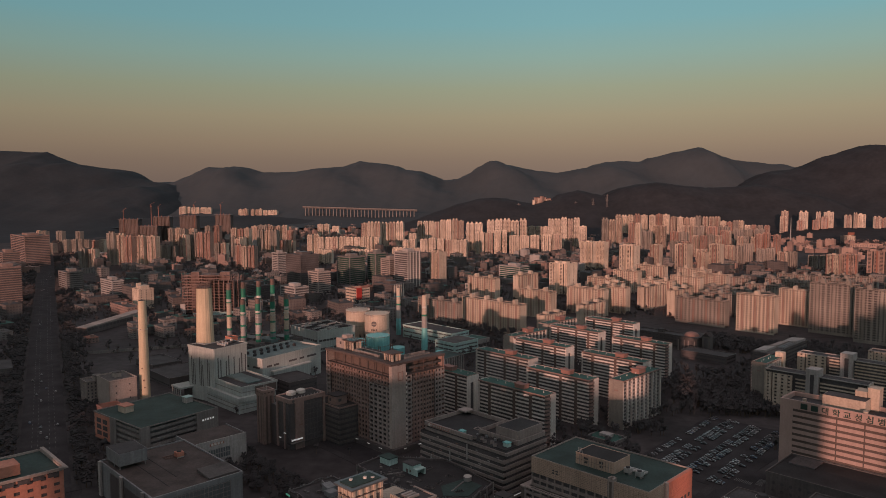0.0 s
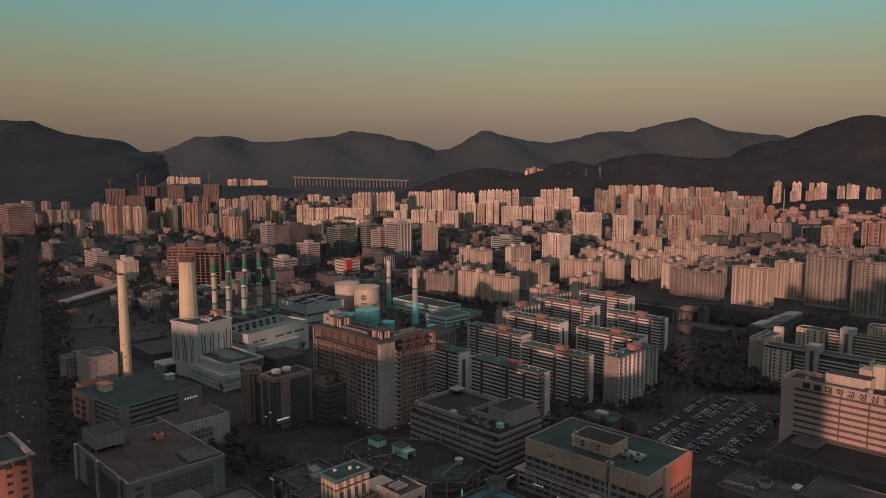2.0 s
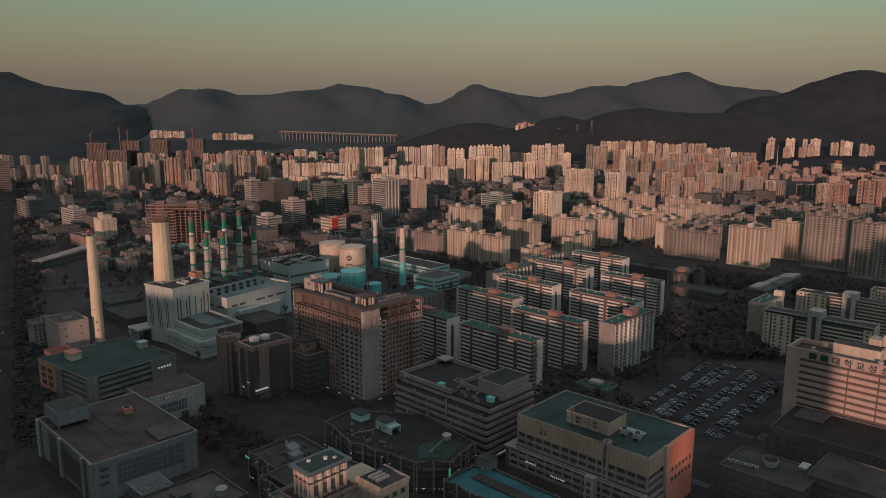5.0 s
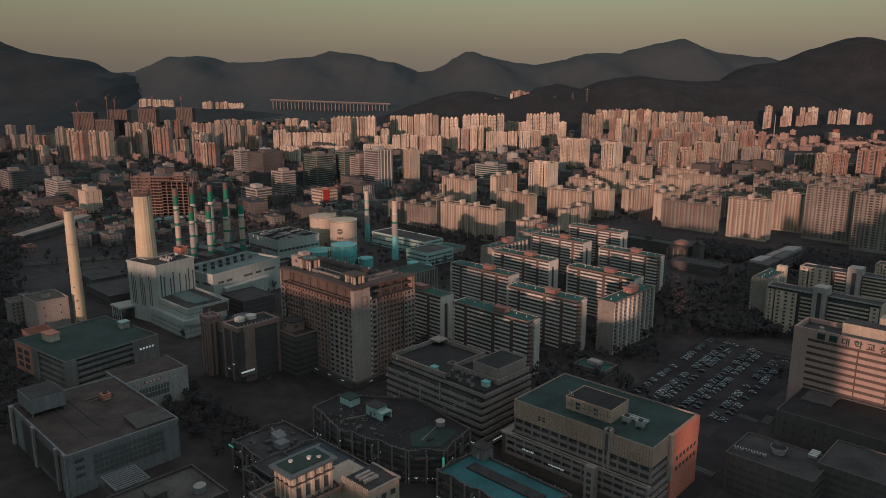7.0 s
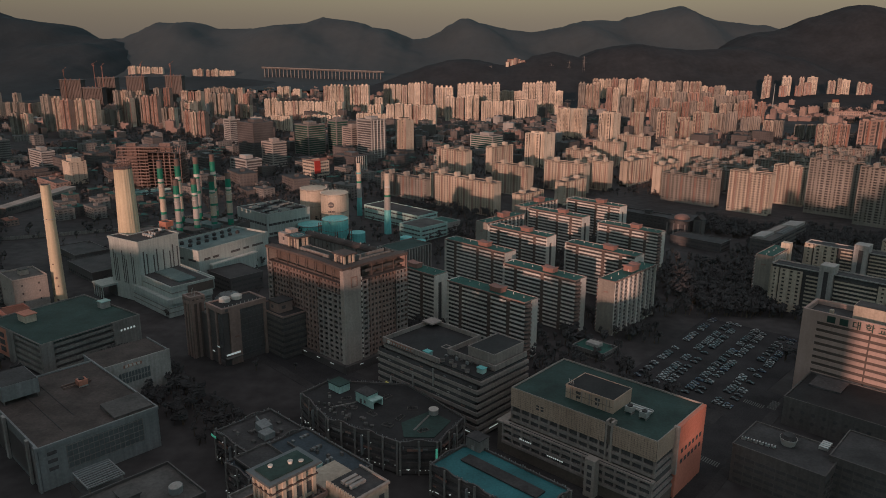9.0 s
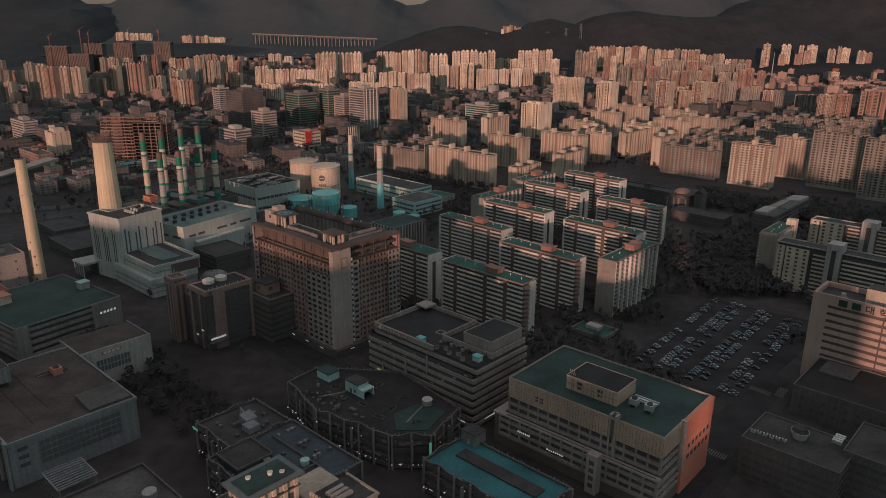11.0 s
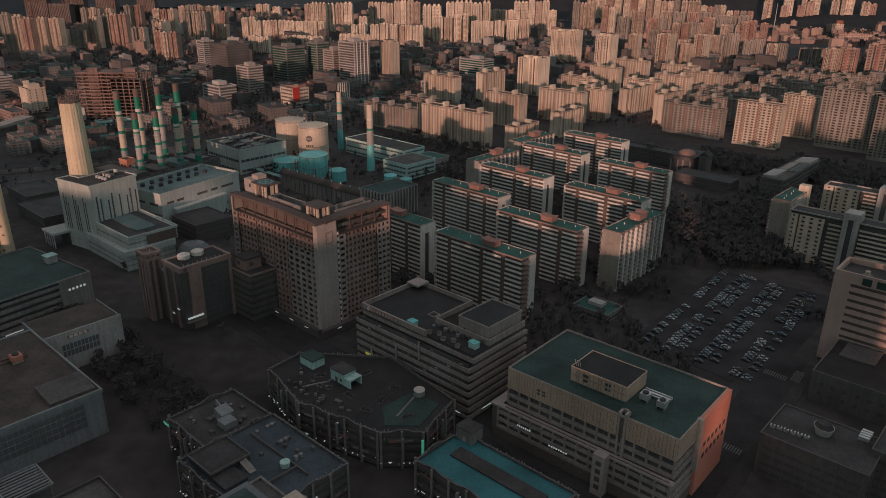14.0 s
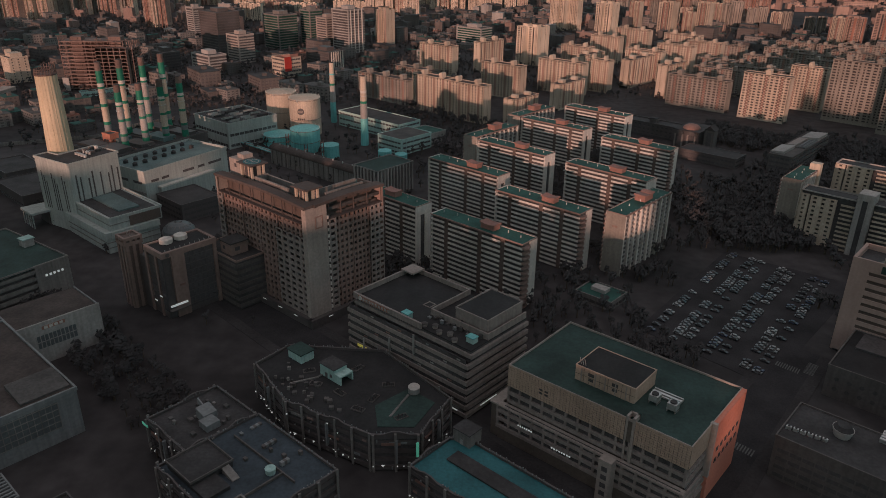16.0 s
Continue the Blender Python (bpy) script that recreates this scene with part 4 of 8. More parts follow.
def storage_tank(x, y, r, h, mat, label, ring=True, mark=False):
    t = thing("storage_tank", pose(x, y, 0), label, "storage tank")
    part("shell", Shape().tube(0, 0, 0, h, r, n=40), mat, t)
    part("dome", Shape().tube(0, 0, h, h + r * 0.10, r * 1.01, r * 0.25, n=40), mat, t)
    if ring:
        for z in (h * 0.45, h * 0.97):
            part("wind_girder", Shape().tube(0, 0, z, z + 0.35, r + 0.25, n=40), M_CONCRETE, t)
        for i in range(20):
            a = 2 * math.pi * i / 20
            part("rail_post", Shape().beam((r * math.cos(a), r * math.sin(a), h), (r * math.cos(a), r * math.sin(a), h + 1.2), 0.18), M_METAL, t)
        part("stair", Shape().beam((r * 0.8, -r * 0.65, 0), (-r * 0.3, -r * 1.0, h), 0.5), M_METAL, t)
    if mark:
        part("painted_mark", Shape().add(Shape().tube(0, 0, 0, 0.5, 3.0, n=20), pose(-1, -r + 0.3, h * .70, 90)), M_GRANITE, t, "dark round painted mark")
        part("mark_gap", Shape().box(-3.6, -r - 0.35, h * .70 - .3, 1.0, -r - .2, h * .70 + .3), M_CREAM, t)
        for i in range(4):
            part("painted_mark", Shape().box(-4 + i * 1.7, -r - 0.2, h * .47, -2.8 + i * 1.7, -r + 1.6, h * .52), M_GRANITE, t)
    return t


storage_tank(-155.1, 738.8, 14.2, 32.5, M_CREAM, "large cream storage tank with a shallow dome")
storage_tank(-127.5, 712.5, 14.2, 33.5, M_CREAM, "large cream storage tank with a dark painted mark", mark=True)
storage_tank(-118, 663, 12.5, 19, M_TEALTANK, "teal storage tank beside the large tanks")
storage_tank(-146, 682, 13.5, 8.3, M_TEALTANK, "wide low teal storage tank")
storage_tank(-94, 645, 7.3, 10.5, M_TEALTANK, "small teal storage tank", False)
storage_tank(-48, 638, 5.5, 8.4, M_TEALTANK, "small teal storage tank", False)
storage_tank(-35, 643, 5.2, 4.0, M_TEALTANK, "low small teal storage tank", False)


def shed(name, m, L, D, H, wall, roof, label, category="hall", windows=True, ribs=0, rim=0.7, row_h=3.6):
    """A plain hall or low block with a rimmed flat roof, window strips and roof fittings."""
    t = thing(name, m, label, category)
    part("body", Shape().box(0, 0, 0, L, D, H), wall, t)
    part("parapet", Shape().rim(-0.2, -0.2, L + 0.2, D + 0.2, H - 0.3, H + rim, 0.45), wall, t)
    part("roof", Shape().box(0.3, 0.3, H, L - 0.3, D - 0.3, H + 0.15), roof, t)
    if windows:
        k = 0
        z = 1.2
        while z + 1.6 < H - 0.6:
            part("window_strip", Shape().box(1, -0.05, z, L - 1, 0, z + 1.5).box(L, 1, z, L + 0.05, D - 1, z + 1.5), M_GLASS, t)
            n = max(2, round(L / 4))
            s = Shape()
            for i in range(n + 1):
                s.box(1 + i * (L - 2.4) / n, -0.12, z, 1.4 + i * (L - 2.4) / n, -0.05, z + 1.5)
            n = max(2, round(D / 4))
            for i in range(n + 1):
                s.box(L + 0.05, 1 + i * (D - 2.4) / n, z, L + 0.12, 1.4 + i * (D - 2.4) / n, z + 1.5)
            part("mullion", s, wall, t, kind="stuff")
            z += row_h
    for i in range(ribs):
        part("roof_vent", Shape().box(2 + i * (L - 5) / max(1, ribs - 1), D * 0.3, H + 0.15, 3.4 + i * (L - 5) / max(1, ribs - 1), D * 0.7, H + 1.2), M_METAL, t)
    return t


hm = pose(-230.3, 545.2, 0, 0, 0, -31) @ Matrix.Diagonal((0.84, 1.1, 1.24, 1))
hall = shed("turbine_hall", hm, 46, 60, 21, M_STATION, M_HALLROOF, "pale turbine hall with rows of roof ventilators", "power station", windows=False, rim=1.4)
for a, b in ((4, 9), (11, 16), (26, 34), (37, 42), (45, 55)):
    part("window_strip", Shape().box(46, a, 15.2, 46.06, b, 16.6), M_GLASS, hall)
for a, b in ((4, 14), (18, 26), (32, 42)):
    part("window_strip", Shape().box(a, -0.06, 14.6, b, 0, 16.0), M_GLASS, hall)
part("side_bay", Shape().box(46, 8, 0, 50, 46, 11.5), M_STATION, hall, "low pale bay along the wall")
part("bay_roof", Shape().box(46, 7.6, 11.5, 50.6, 46.4, 12.3), M_WHITE, hall, "white projecting bay roof")
for i in range(9):
    part("slot", Shape().box(50, 12 + i * 2.2, 3.0, 50.06, 13.0 + i * 2.2, 7.5), M_GLASS, hall)
part("ledge", Shape().box(-0.4, -0.5, 9.5, 46, 0, 10.2), M_CONCRETE, hall)
for i in range(7):
    for j in range(2):
        f = thing("roof_fan", hm @ pose(12 + j * 12, 8 + i * 7, 21.1), "dark round ventilator on the turbine hall", "ventilator", "turbine hall ventilators")
        part("drum", Shape().tube(0, 0, 0, 1.4, 1.5, n=14), M_ROOFDARK, f)
        part("cap", Shape().tube(0, 0, 1.4, 2.2, 1.8, 0.4, n=14), M_ROOFDARK, f)
shed("control_block", pose(-190, 527, 0, 0, 0, GRID), 30, 26, 12, M_GRANITE, M_ROOFDARK, "dark control block with roof pipework", "power station")
pv = shed("panel_hall", pose(-222, 691.5, 0, 0, 0, GRID) @ Matrix.Diagonal((1.04, 1.12, 1.5, 1)), 48, 42, 14.5, M_STATION, M_ROOFDARK, "pale hall with a dark panelled roof", "hall", row_h=6)
for i in range(8):
    for j in range(3):
        if (i * 5 + j * 3) % 4:
            part("roof_panel", Shape().wedge(4 + i * 5.3, 5 + j * 12, 14.7, 7 + i * 5.3, 13 + j * 12, 15.0, 16.0), M_METAL if (i + j) % 3 else M_ROOFDARK, pv)
shed("station_shed", pose(-77, 738, 0, 0, 0, GRID) @ pose(-20, -14, 0), 78, 26, 14, M_TEALWALL, M_ROOFDARK, "long pale teal station building", "hall", row_h=5)
shed("station_office", pose(-62, 662, 0, 0, 0, GRID) @ pose(0, 8, 0), 28, 34, 13, M_TEALWALL, M_ROOFGREY, "pale teal station office", "office block", row_h=4)
shed("station_depot", pose(-31, 690, 0, 0, 0, GRID), 24, 20, 11, M_PALE, M_ROOFGREEN, "pale depot with a green roof", "hall", row_h=4)
fin = thing("finned_block", pose(-63.1, 560.6, 0, 0, 0, GRID), "grey block with tall white fins", "office block")
part("body", Shape().box(0, 0, 0, 22, 33, 22), M_GRANITE, fin)
part("roof", Shape().box(0, 0, 22, 22, 33, 22.5), M_ROOFDKGREEN, fin)
part("roof_edge", Shape().rim(-0.3, -0.3, 23.2, 33.3, 22.5, 23.1, .5), M_CONCRETE, fin)
for i in range(12):
    part("fin", Shape().box(22, 0.6 + i * 2.85, 2, 23.2, 1.5 + i * 2.85, 22.5), M_PALE, fin)
for i in range(7):
    part("fin", Shape().box(1 + i * 3.2, -1.0, 2, 2 + i * 3.2, 0, 22.5), M_PALE, fin)
cv = thing("conveyor_gallery", pose(-139, 627, 0, 0, 0, -39.9), "long brown-grey arched conveyor gallery", "conveyor")
part("wall", Shape().box(0, 0, 0, 106, 9, 12), M_CONCRETE, cv)
vault = [(4.5 - 5.2 * math.cos(math.pi * i / 8), 12.0 + 3.6 * math.sin(math.pi * i / 8)) for i in range(9)]
part("vault", Shape().solid([(-1, y, z) for y, z in vault][::-1], [(107, y, z) for y, z in vault][::-1]), M_ROOFBROWN, cv, "brown-grey arched roof")
for i in range(10):
    part("roof_vent", Shape().tube(6 + i * 10, 4.5, 15.4, 16.8, .6, .4, n=8), M_METAL, cv)
for i in range(20):
    part("wall_rib", Shape().box(2 + i * 5.3, -.3, 0, 2.5 + i * 5.3, 0, 12), M_SLATE, cv)
for x, y, h in ((-128, 634, 22), (-100, 634, 17), (-112, 628, 15)):
    g = thing("pipe_tower", pose(x, y, 0), "rusty pipe tower beside the teal tanks", "pipe tower", "pipe towers")
    for a, b in ((0, 0), (2, 0), (2, 2), (0, 2)):
        part("post", Shape().box(a, b, 0, a + .35, b + .35, h), M_RUST, g)
    for k in range(int(h / 4)):
        part("deck", Shape().box(-.3, -.3, 3 + k * 4, 2.7, 2.7, 3.25 + k * 4), M_RUST, g)
pr = thing("pipe_rack", pose(-150, 650, 0, 0, 0, GRID), "teal and grey pipes on low trestles", "pipes")
for i in range(4):
    part("pipe", Shape().beam((-30, -2 + i * 1.1, 4.2), (62, -2 + i * 1.1, 4.2), .6), (M_TEALTANK, M_METAL, M_CONCRETE, M_TEALTANK)[i], pr)
for i in range(10):
    part("trestle", Shape().box(-28 + i * 10, -2.6, 0, -27.6 + i * 10, 2, 3.9), M_RUST, pr)
ga = shed("boiler_gallery", pose(-242, 562, 0, 0, 0, -31), 14, 72, 12, M_CONCRETE, M_ROOFDKGREEN, "long low hall with a dark green roof below the chimneys", "hall", row_h=4)
part("roof_ridge", Shape().box(6, 2, 12.2, 8, 70, 13.4), M_ROOFDKGREEN, ga)
gb = thing("boiler_block", pose(-284.3, 600.2, 0, 0, 0, -31), "dark boiler block with pipework under the chimneys", "power station")
part("body", Shape().box(0, 0, 0, 54, 78, 21), M_GRANITE, gb)
part("roof", Shape().box(.3, .3, 21, 53.7, 77.7, 21.2), M_ROOFDARK, gb)
part("parapet", Shape().rim(-.2, -.2, 54.2, 78.2, 20.6, 22, .4), M_SLATE, gb)
for i in range(8):
    part("boiler_casing", Shape().box(4 + (i % 2) * 26, 4 + (i // 2) * 18.5, 21.2, 24 + (i % 2) * 26, 15 + (i // 2) * 18.5, 23.2 + (i * 3 % 4) * .5), (M_SLATE, M_GRANITE, M_HALLROOF)[i % 3], gb)
for i in range(6):
    part("roof_pipe", Shape().beam((2, 17 + i * 11, 22.4), (52, 17 + i * 11, 22.4), .7), (M_RUST, M_CONCRETE, M_SLATE)[i % 3], gb)
wl_ = thing("yard_wall", pose(-300, 715, 0, 0, 0, 90 + GRID), "pale pinkish yard wall behind the chimneys", "wall")
part("wall", Shape().box(0, 0, 0, 50, .5, 3.4), M_PINK, wl_)
for i in range(11):
    part("pier", Shape().box(i * 4.95, -.2, 0, i * 4.95 + .6, .7, 3.8), M_CONCRETE, wl_)
dm = thing("glazed_dome", pose(-159.5, 484, 0, 0, 0, GRID), "dark ribbed glass dome on a low block", "dome")
part("drum", Shape().tube(0, 0, 0, 6, 9.5, n=24), M_GRANITE, dm)
for k in range(5):
    a0, a1 = math.pi / 2 * k / 5, math.pi / 2 * (k + 1) / 5
    part("dome_ring", Shape().tube(0, 0, 6 + 6 * math.sin(a0), 6 + 6 * math.sin(a1), 9.2 * math.cos(a0), max(.3, 9.2 * math.cos(a1)), n=24), M_SMOKE, dm)
for i in range(16):
    a = 2 * math.pi * i / 16
    part("rib", Shape().beam((9.3 * math.cos(a), 9.3 * math.sin(a), 6), (6.7 * math.cos(a), 6.7 * math.sin(a), 10.3), .25).beam((6.7 * math.cos(a), 6.7 * math.sin(a), 10.3), (1.2 * math.cos(a), 1.2 * math.sin(a), 12.1), .25), M_CONCRETE, dm)
shed("pump_house", pose(-263.6, 610.2, 21.2, 0, 0, -31), 9, 7, 6.6, M_ORANGE, M_ROOFGREY, "terracotta pump house on the boiler block below the chimneys", "hall", row_h=5)


# ---- blocks along the avenue ----
def white_wall_hall():
    m = pose(-221.5, 330.0, 0, 0, 0, GRID)
    L, D, H = 68.5, 47.0, 20.0
    t = thing("white_wall_store", m, "low white-walled store with a wide brown roof", "store")
    part("body", Shape().box(0, 0, 0, L, D, H - 1), M_BLUEGREY, t)
    part("parapet", Shape().rim(-0.3, -0.3, L + 0.3, D + 0.3, H - 1.5, H, 0.7), M_BLUEGREY, t)
    part("roof", Shape().box(0.4, 0.4, H - 1, L - 0.4, D - 0.4, H - 0.7), M_ROOFBROWN, t)
    grille = part("window_field", Shape().box(L, 10, 6, L + 0.08, 40, 17), M_SMOKE, t)
    for i in range(16):
        part("mullion", Shape().box(L + 0.08, 10 + i * 2, 6, L + 0.2, 10.25 + i * 2, 17), M_CONCRETE, grille)
    for i in range(5):
        part("transom", Shape().box(L + 0.08, 10, 6 + i * 2.6, L + 0.22, 40, 6.3 + i * 2.6), M_CONCRETE, grille)
    part("corner_fin", Shape().box(L - 2, -1.2, 0, L + 0.6, -0.3, H + 0.4), M_BLUEGREY, t)
    for i in range(3):
        part("small_window", Shape().box(L, 3, 8 + i * 3.5, L + 0.08, 6.5, 9.6 + i * 3.5), M_GLASS, t)
    part("front_recess", Shape().box(14, -0.1, 0, 30, 0, 17).box(34, -0.1, 2, 58, 0, 15), M_GRANITE, t)
    for x0, x1 in ((0, 3), (30, 33), (58, 60)):
        part("front_frame", Shape().box(x0, -1.3, 0, x1, -0.32, H), M_PALE, t)
    tank = part("roof_box", Shape().box(3, 2.4, H + 1.4, 21, 17, H + 8.5), M_BLUEGREY, t, "pale rooftop plant box on short legs")
    part("box_roof", Shape().box(3.4, 2.8, H + 8.5, 20.6, 16.6, H + 8.7), M_ROOFDARK, tank)
    for x in (3.5, 12, 20):
        for y in (2.8, 16):
            part("box_leg", Shape().box(x, y, H - 0.7, x + 0.5, y + 0.5, H + 1.4), M_CONCRETE, tank)
    part("roof_seam", Shape().box(4, 12, H - 0.7, 60, 12.3, H - 0.5).box(4, 20, H - 0.7, 50, 20.3, H - 0.5), M_ROOFDARK, t)
    u = thing("orange_cooling_unit", m @ pose(25.4, 35, H - 0.7), "small orange rooftop cooling unit", "cooling unit")
    part("casing", Shape().box(-2, -2, 0.6, 2, 2, 3.2), M_ORANGE, u)
    part("fan", Shape().tube(0, 0, 3.2, 3.7, 1.3, n=14), M_ROOFDARK, u)
    part("legs", Shape().box(-2, -2, 0, -1.6, 2, 0.6).box(1.6, -2, 0, 2, 2, 0.6), M_METAL, u)
    part("pipe_rack", Shape().box(19, 26, H - 0.7, 19.5, 38, H + 0.1), M_RUST, t)
    part("pipe_rack", Shape().box(22, 26, H - 0.7, 22.4, 38, H + 0.2), M_RUST, t)
    part("canopy", Shape().wedge(52, 30, H - 0.6, 66, 46, H + 1.4, H + 0.2), M_ROOFGREY, t)


white_wall_hall()
w2 = thing("white_sign_store", pose(-196.9, 371.3, 0, 0, 0, GRID), "store with a white side wall, a sign and a window field", "store")
part("body", Shape().box(0, 0, 0, 24, 32, 18.4), M_BLUEGREY, w2)
part("side_wall", Shape().box(24, -0.6, 0, 24.6, 32.5, 19.5), M_PALE, w2, "pale painted side wall")
part("parapet", Shape().box(0, -0.4, 18.4, 24, 0.2, 19.2).box(0, 31.8, 18.4, 24, 32.4, 19.2), M_BLUEGREY, w2)
part("roof", Shape().box(0.3, 0.3, 18.4, 23.6, 31.6, 18.7), M_ROOFBROWN, w2)
part("window_field", Shape().box(24.6, 6, 7.5, 24.68, 22, 13.5), M_SMOKE, w2)
for i in range(11):
    part("mullion", Shape().box(24.68, 6 + i * 1.57, 7.5, 24.8, 6.3 + i * 1.57, 13.5), M_PALE, w2)
part("transom", Shape().box(24.68, 6, 10.3, 24.82, 22, 10.7), M_PALE, w2)
part("sign_board", Shape().box(24.6, 9, 16.0, 24.72, 18, 17.6), M_RED, w2)
for i in range(4):
    part("sign_bar", Shape().box(24.72, 9.8 + i * 2.0, 16.2, 24.8, 11.2 + i * 2.0, 17.4), M_WHITE, w2)


def parking_block():
    m = pose(-276.5, 411.6, 0, 0, 0, -34.5)
    L, D, H = 60.0, 54.0, 19.4
    t = thing("car_deck_block", m, "grey car-deck block with open floors and a green roof", "car park block")
    part("core", Shape().box(1.5, 1.5, 0, L - 1.5, D, H - 0.5), M_GRANITE, t)
    part("roof", Shape().box(0, 0, H - 0.5, L, D, H), M_ROOFDKGREEN, t)
    part("parapet", Shape().rim(-0.2, -0.2, L + 0.2, D + 0.2, H, H + 0.8, 0.4), M_CONCRETE, t)
    for k in range(5):
        part("deck_band", Shape().box(0, 0, 1.5 + k * 3.7, L, 1.5, 3.3 + k * 3.7).box(L - 1.5, 1.5, 1.5 + k * 3.7, L, 38, 3.3 + k * 3.7), M_CONCRETE, t)
    part("stair_wall", Shape().box(22, -0.5, 0, 30, 1.5, H), M_CONCRETE, t)
    part("side_wall", Shape().box(L - 1.5, 38, 0, L + 0.3, D, H + 0.4), M_CONCRETE, t)
    part("corner_wall", Shape().box(L - 1, -0.5, 0, L + 0.3, 6, H), M_CONCRETE, t)
    for i in range(2):
        for j in range(3):
            part("front_window", Shape().box(4 + i * 8, -0.14, 4.5 + j * 4.4, 10 + i * 8, -0.06, 7.6 + j * 4.4), M_GLASS, t)
    # orange sheet with the low sun on this wall end put into its colour
    part("front_screen", Shape().box(1, -0.06, 2, 21, 0.6, H), M_ORANGE, t)
    for i in range(5):
        part("sign_letter", Shape().box(L + 0.3, 42 + i * 1.9, 13.2, L + 0.4, 43 + i * 1.9, 14.4), M_SIGN, t, "lit white sign letter as a plain bar")
    part("sign_strip", Shape().box(L + 0.1, 10, 1.0, L + 0.2, 20, 1.5), M_SIGN, t)
    s = thing("stair_house", m @ pose(12.5, 11, H), "small cream rooftop stair house", "stair house")
    part("body", Shape().box(0, 0, 0, 9, 6, 4.5), M_CREAM, s)
    part("lid", Shape().box(-0.5, -0.5, 4.5, 9.5, 6.5, 5.0), M_ORANGE, s)
    s = thing("stair_house", m @ pose(30.5, 49, H), "small pale rooftop stair house", "stair house")
    part("body", Shape().box(0, 0, 0, 5, 5, 4.0), M_PALE, s)
    part("lid", Shape().box(-0.4, -0.4, 4.0, 5.4, 5.4, 4.4), M_TEALWALL, s)


parking_block()


def punched(name, m, L, D, H, wall, roof, label, category, fh=3.2, pitch=3.4, ow=1.8, oh=1.6, top=None):
    """A block whose front and right walls are real grids of window holes before dark glass."""
    n = int(H // fh)
    t = thing(name, m, label, category)
    part("glazing", Shape().box(0.4, 0.4, 0, L - 0.4, D - 0.1, H - 0.1), M_GLASS, t)
    part("front_wall", lattice(L, n, fh, pitch, ow, oh, 0.35, H - n * fh - 0.2), wall, t)
    part("right_wall", Shape().add(lattice(D, n, fh, pitch, ow, oh, 0.35, H - n * fh - 0.2), face_matrix(RIGHT, L, D)), wall, t)
    part("left_wall", Shape().add(lattice(D, n, fh, pitch, ow, oh, 0.35, H - n * fh - 0.2), face_matrix(LEFT, L, D)), wall, t)
    part("back_wall", Shape().box(0, D - 0.1, 0, L, D + 0.2, H), wall, t)
    part("roof", Shape().box(0, 0, H - 0.2, L, D, H), roof, t)
    part("parapet", Shape().rim(-0.25, -0.25, L + 0.25, D + 0.25, H, H + 1.0, 0.4), top or wall, t)
    part("stair_house", Shape().box(L * .35, D * .4, H, L * .35 + 6, D * .4 + 5, H + 3.6), wall, t)
    part("stair_lid", Shape().box(L * .35 - .4, D * .4 - .4, H + 3.6, L * .35 + 6.4, D * .4 + 5.4, H + 4), roof, t)
    return t


def place(x, y, rot=GRID):
    return pose(x, y, 0, 0, 0, rot)


punched("annexe_house", place(-193, 489), 14, 10, 9, M_BROWN, M_ROOFBROWN, "small brown house below the annexe", "house", fh=3, pitch=3, ow=1.4)
oo = punched("orange_office", place(-187, 244.5) @ pose(-31, -34, 0), 31, 34, 53, M_ORANGE, M_ROOFDKGREEN, "terracotta office block with a green roof", "office block", fh=3.5, pitch=5.2, ow=2.2, oh=1.5, top=M_STONE)
for i in range(8):
    part("roof_beam", Shape().box(31.3, i * 4.6, 54.2, 33.0, i * 4.6 + .5, 54.6), M_STONE, oo)
part("roof_rail", Shape().box(32.6, 0, 54.6, 33.2, 34.4, 55.0).box(0, 34.0, 54.2, 33.2, 35.4, 54.7), M_STONE, oo)
for i in range(6):
    part("top_window", Shape().box(31.0, 1.2 + i * 5.4, 51.0, 31.3, 5.4 + i * 5.4, 52.8), M_GLASS, oo)
part("roof_house", Shape().box(16, 8, 53.4, 25, 20, 58), M_ORANGE, oo)
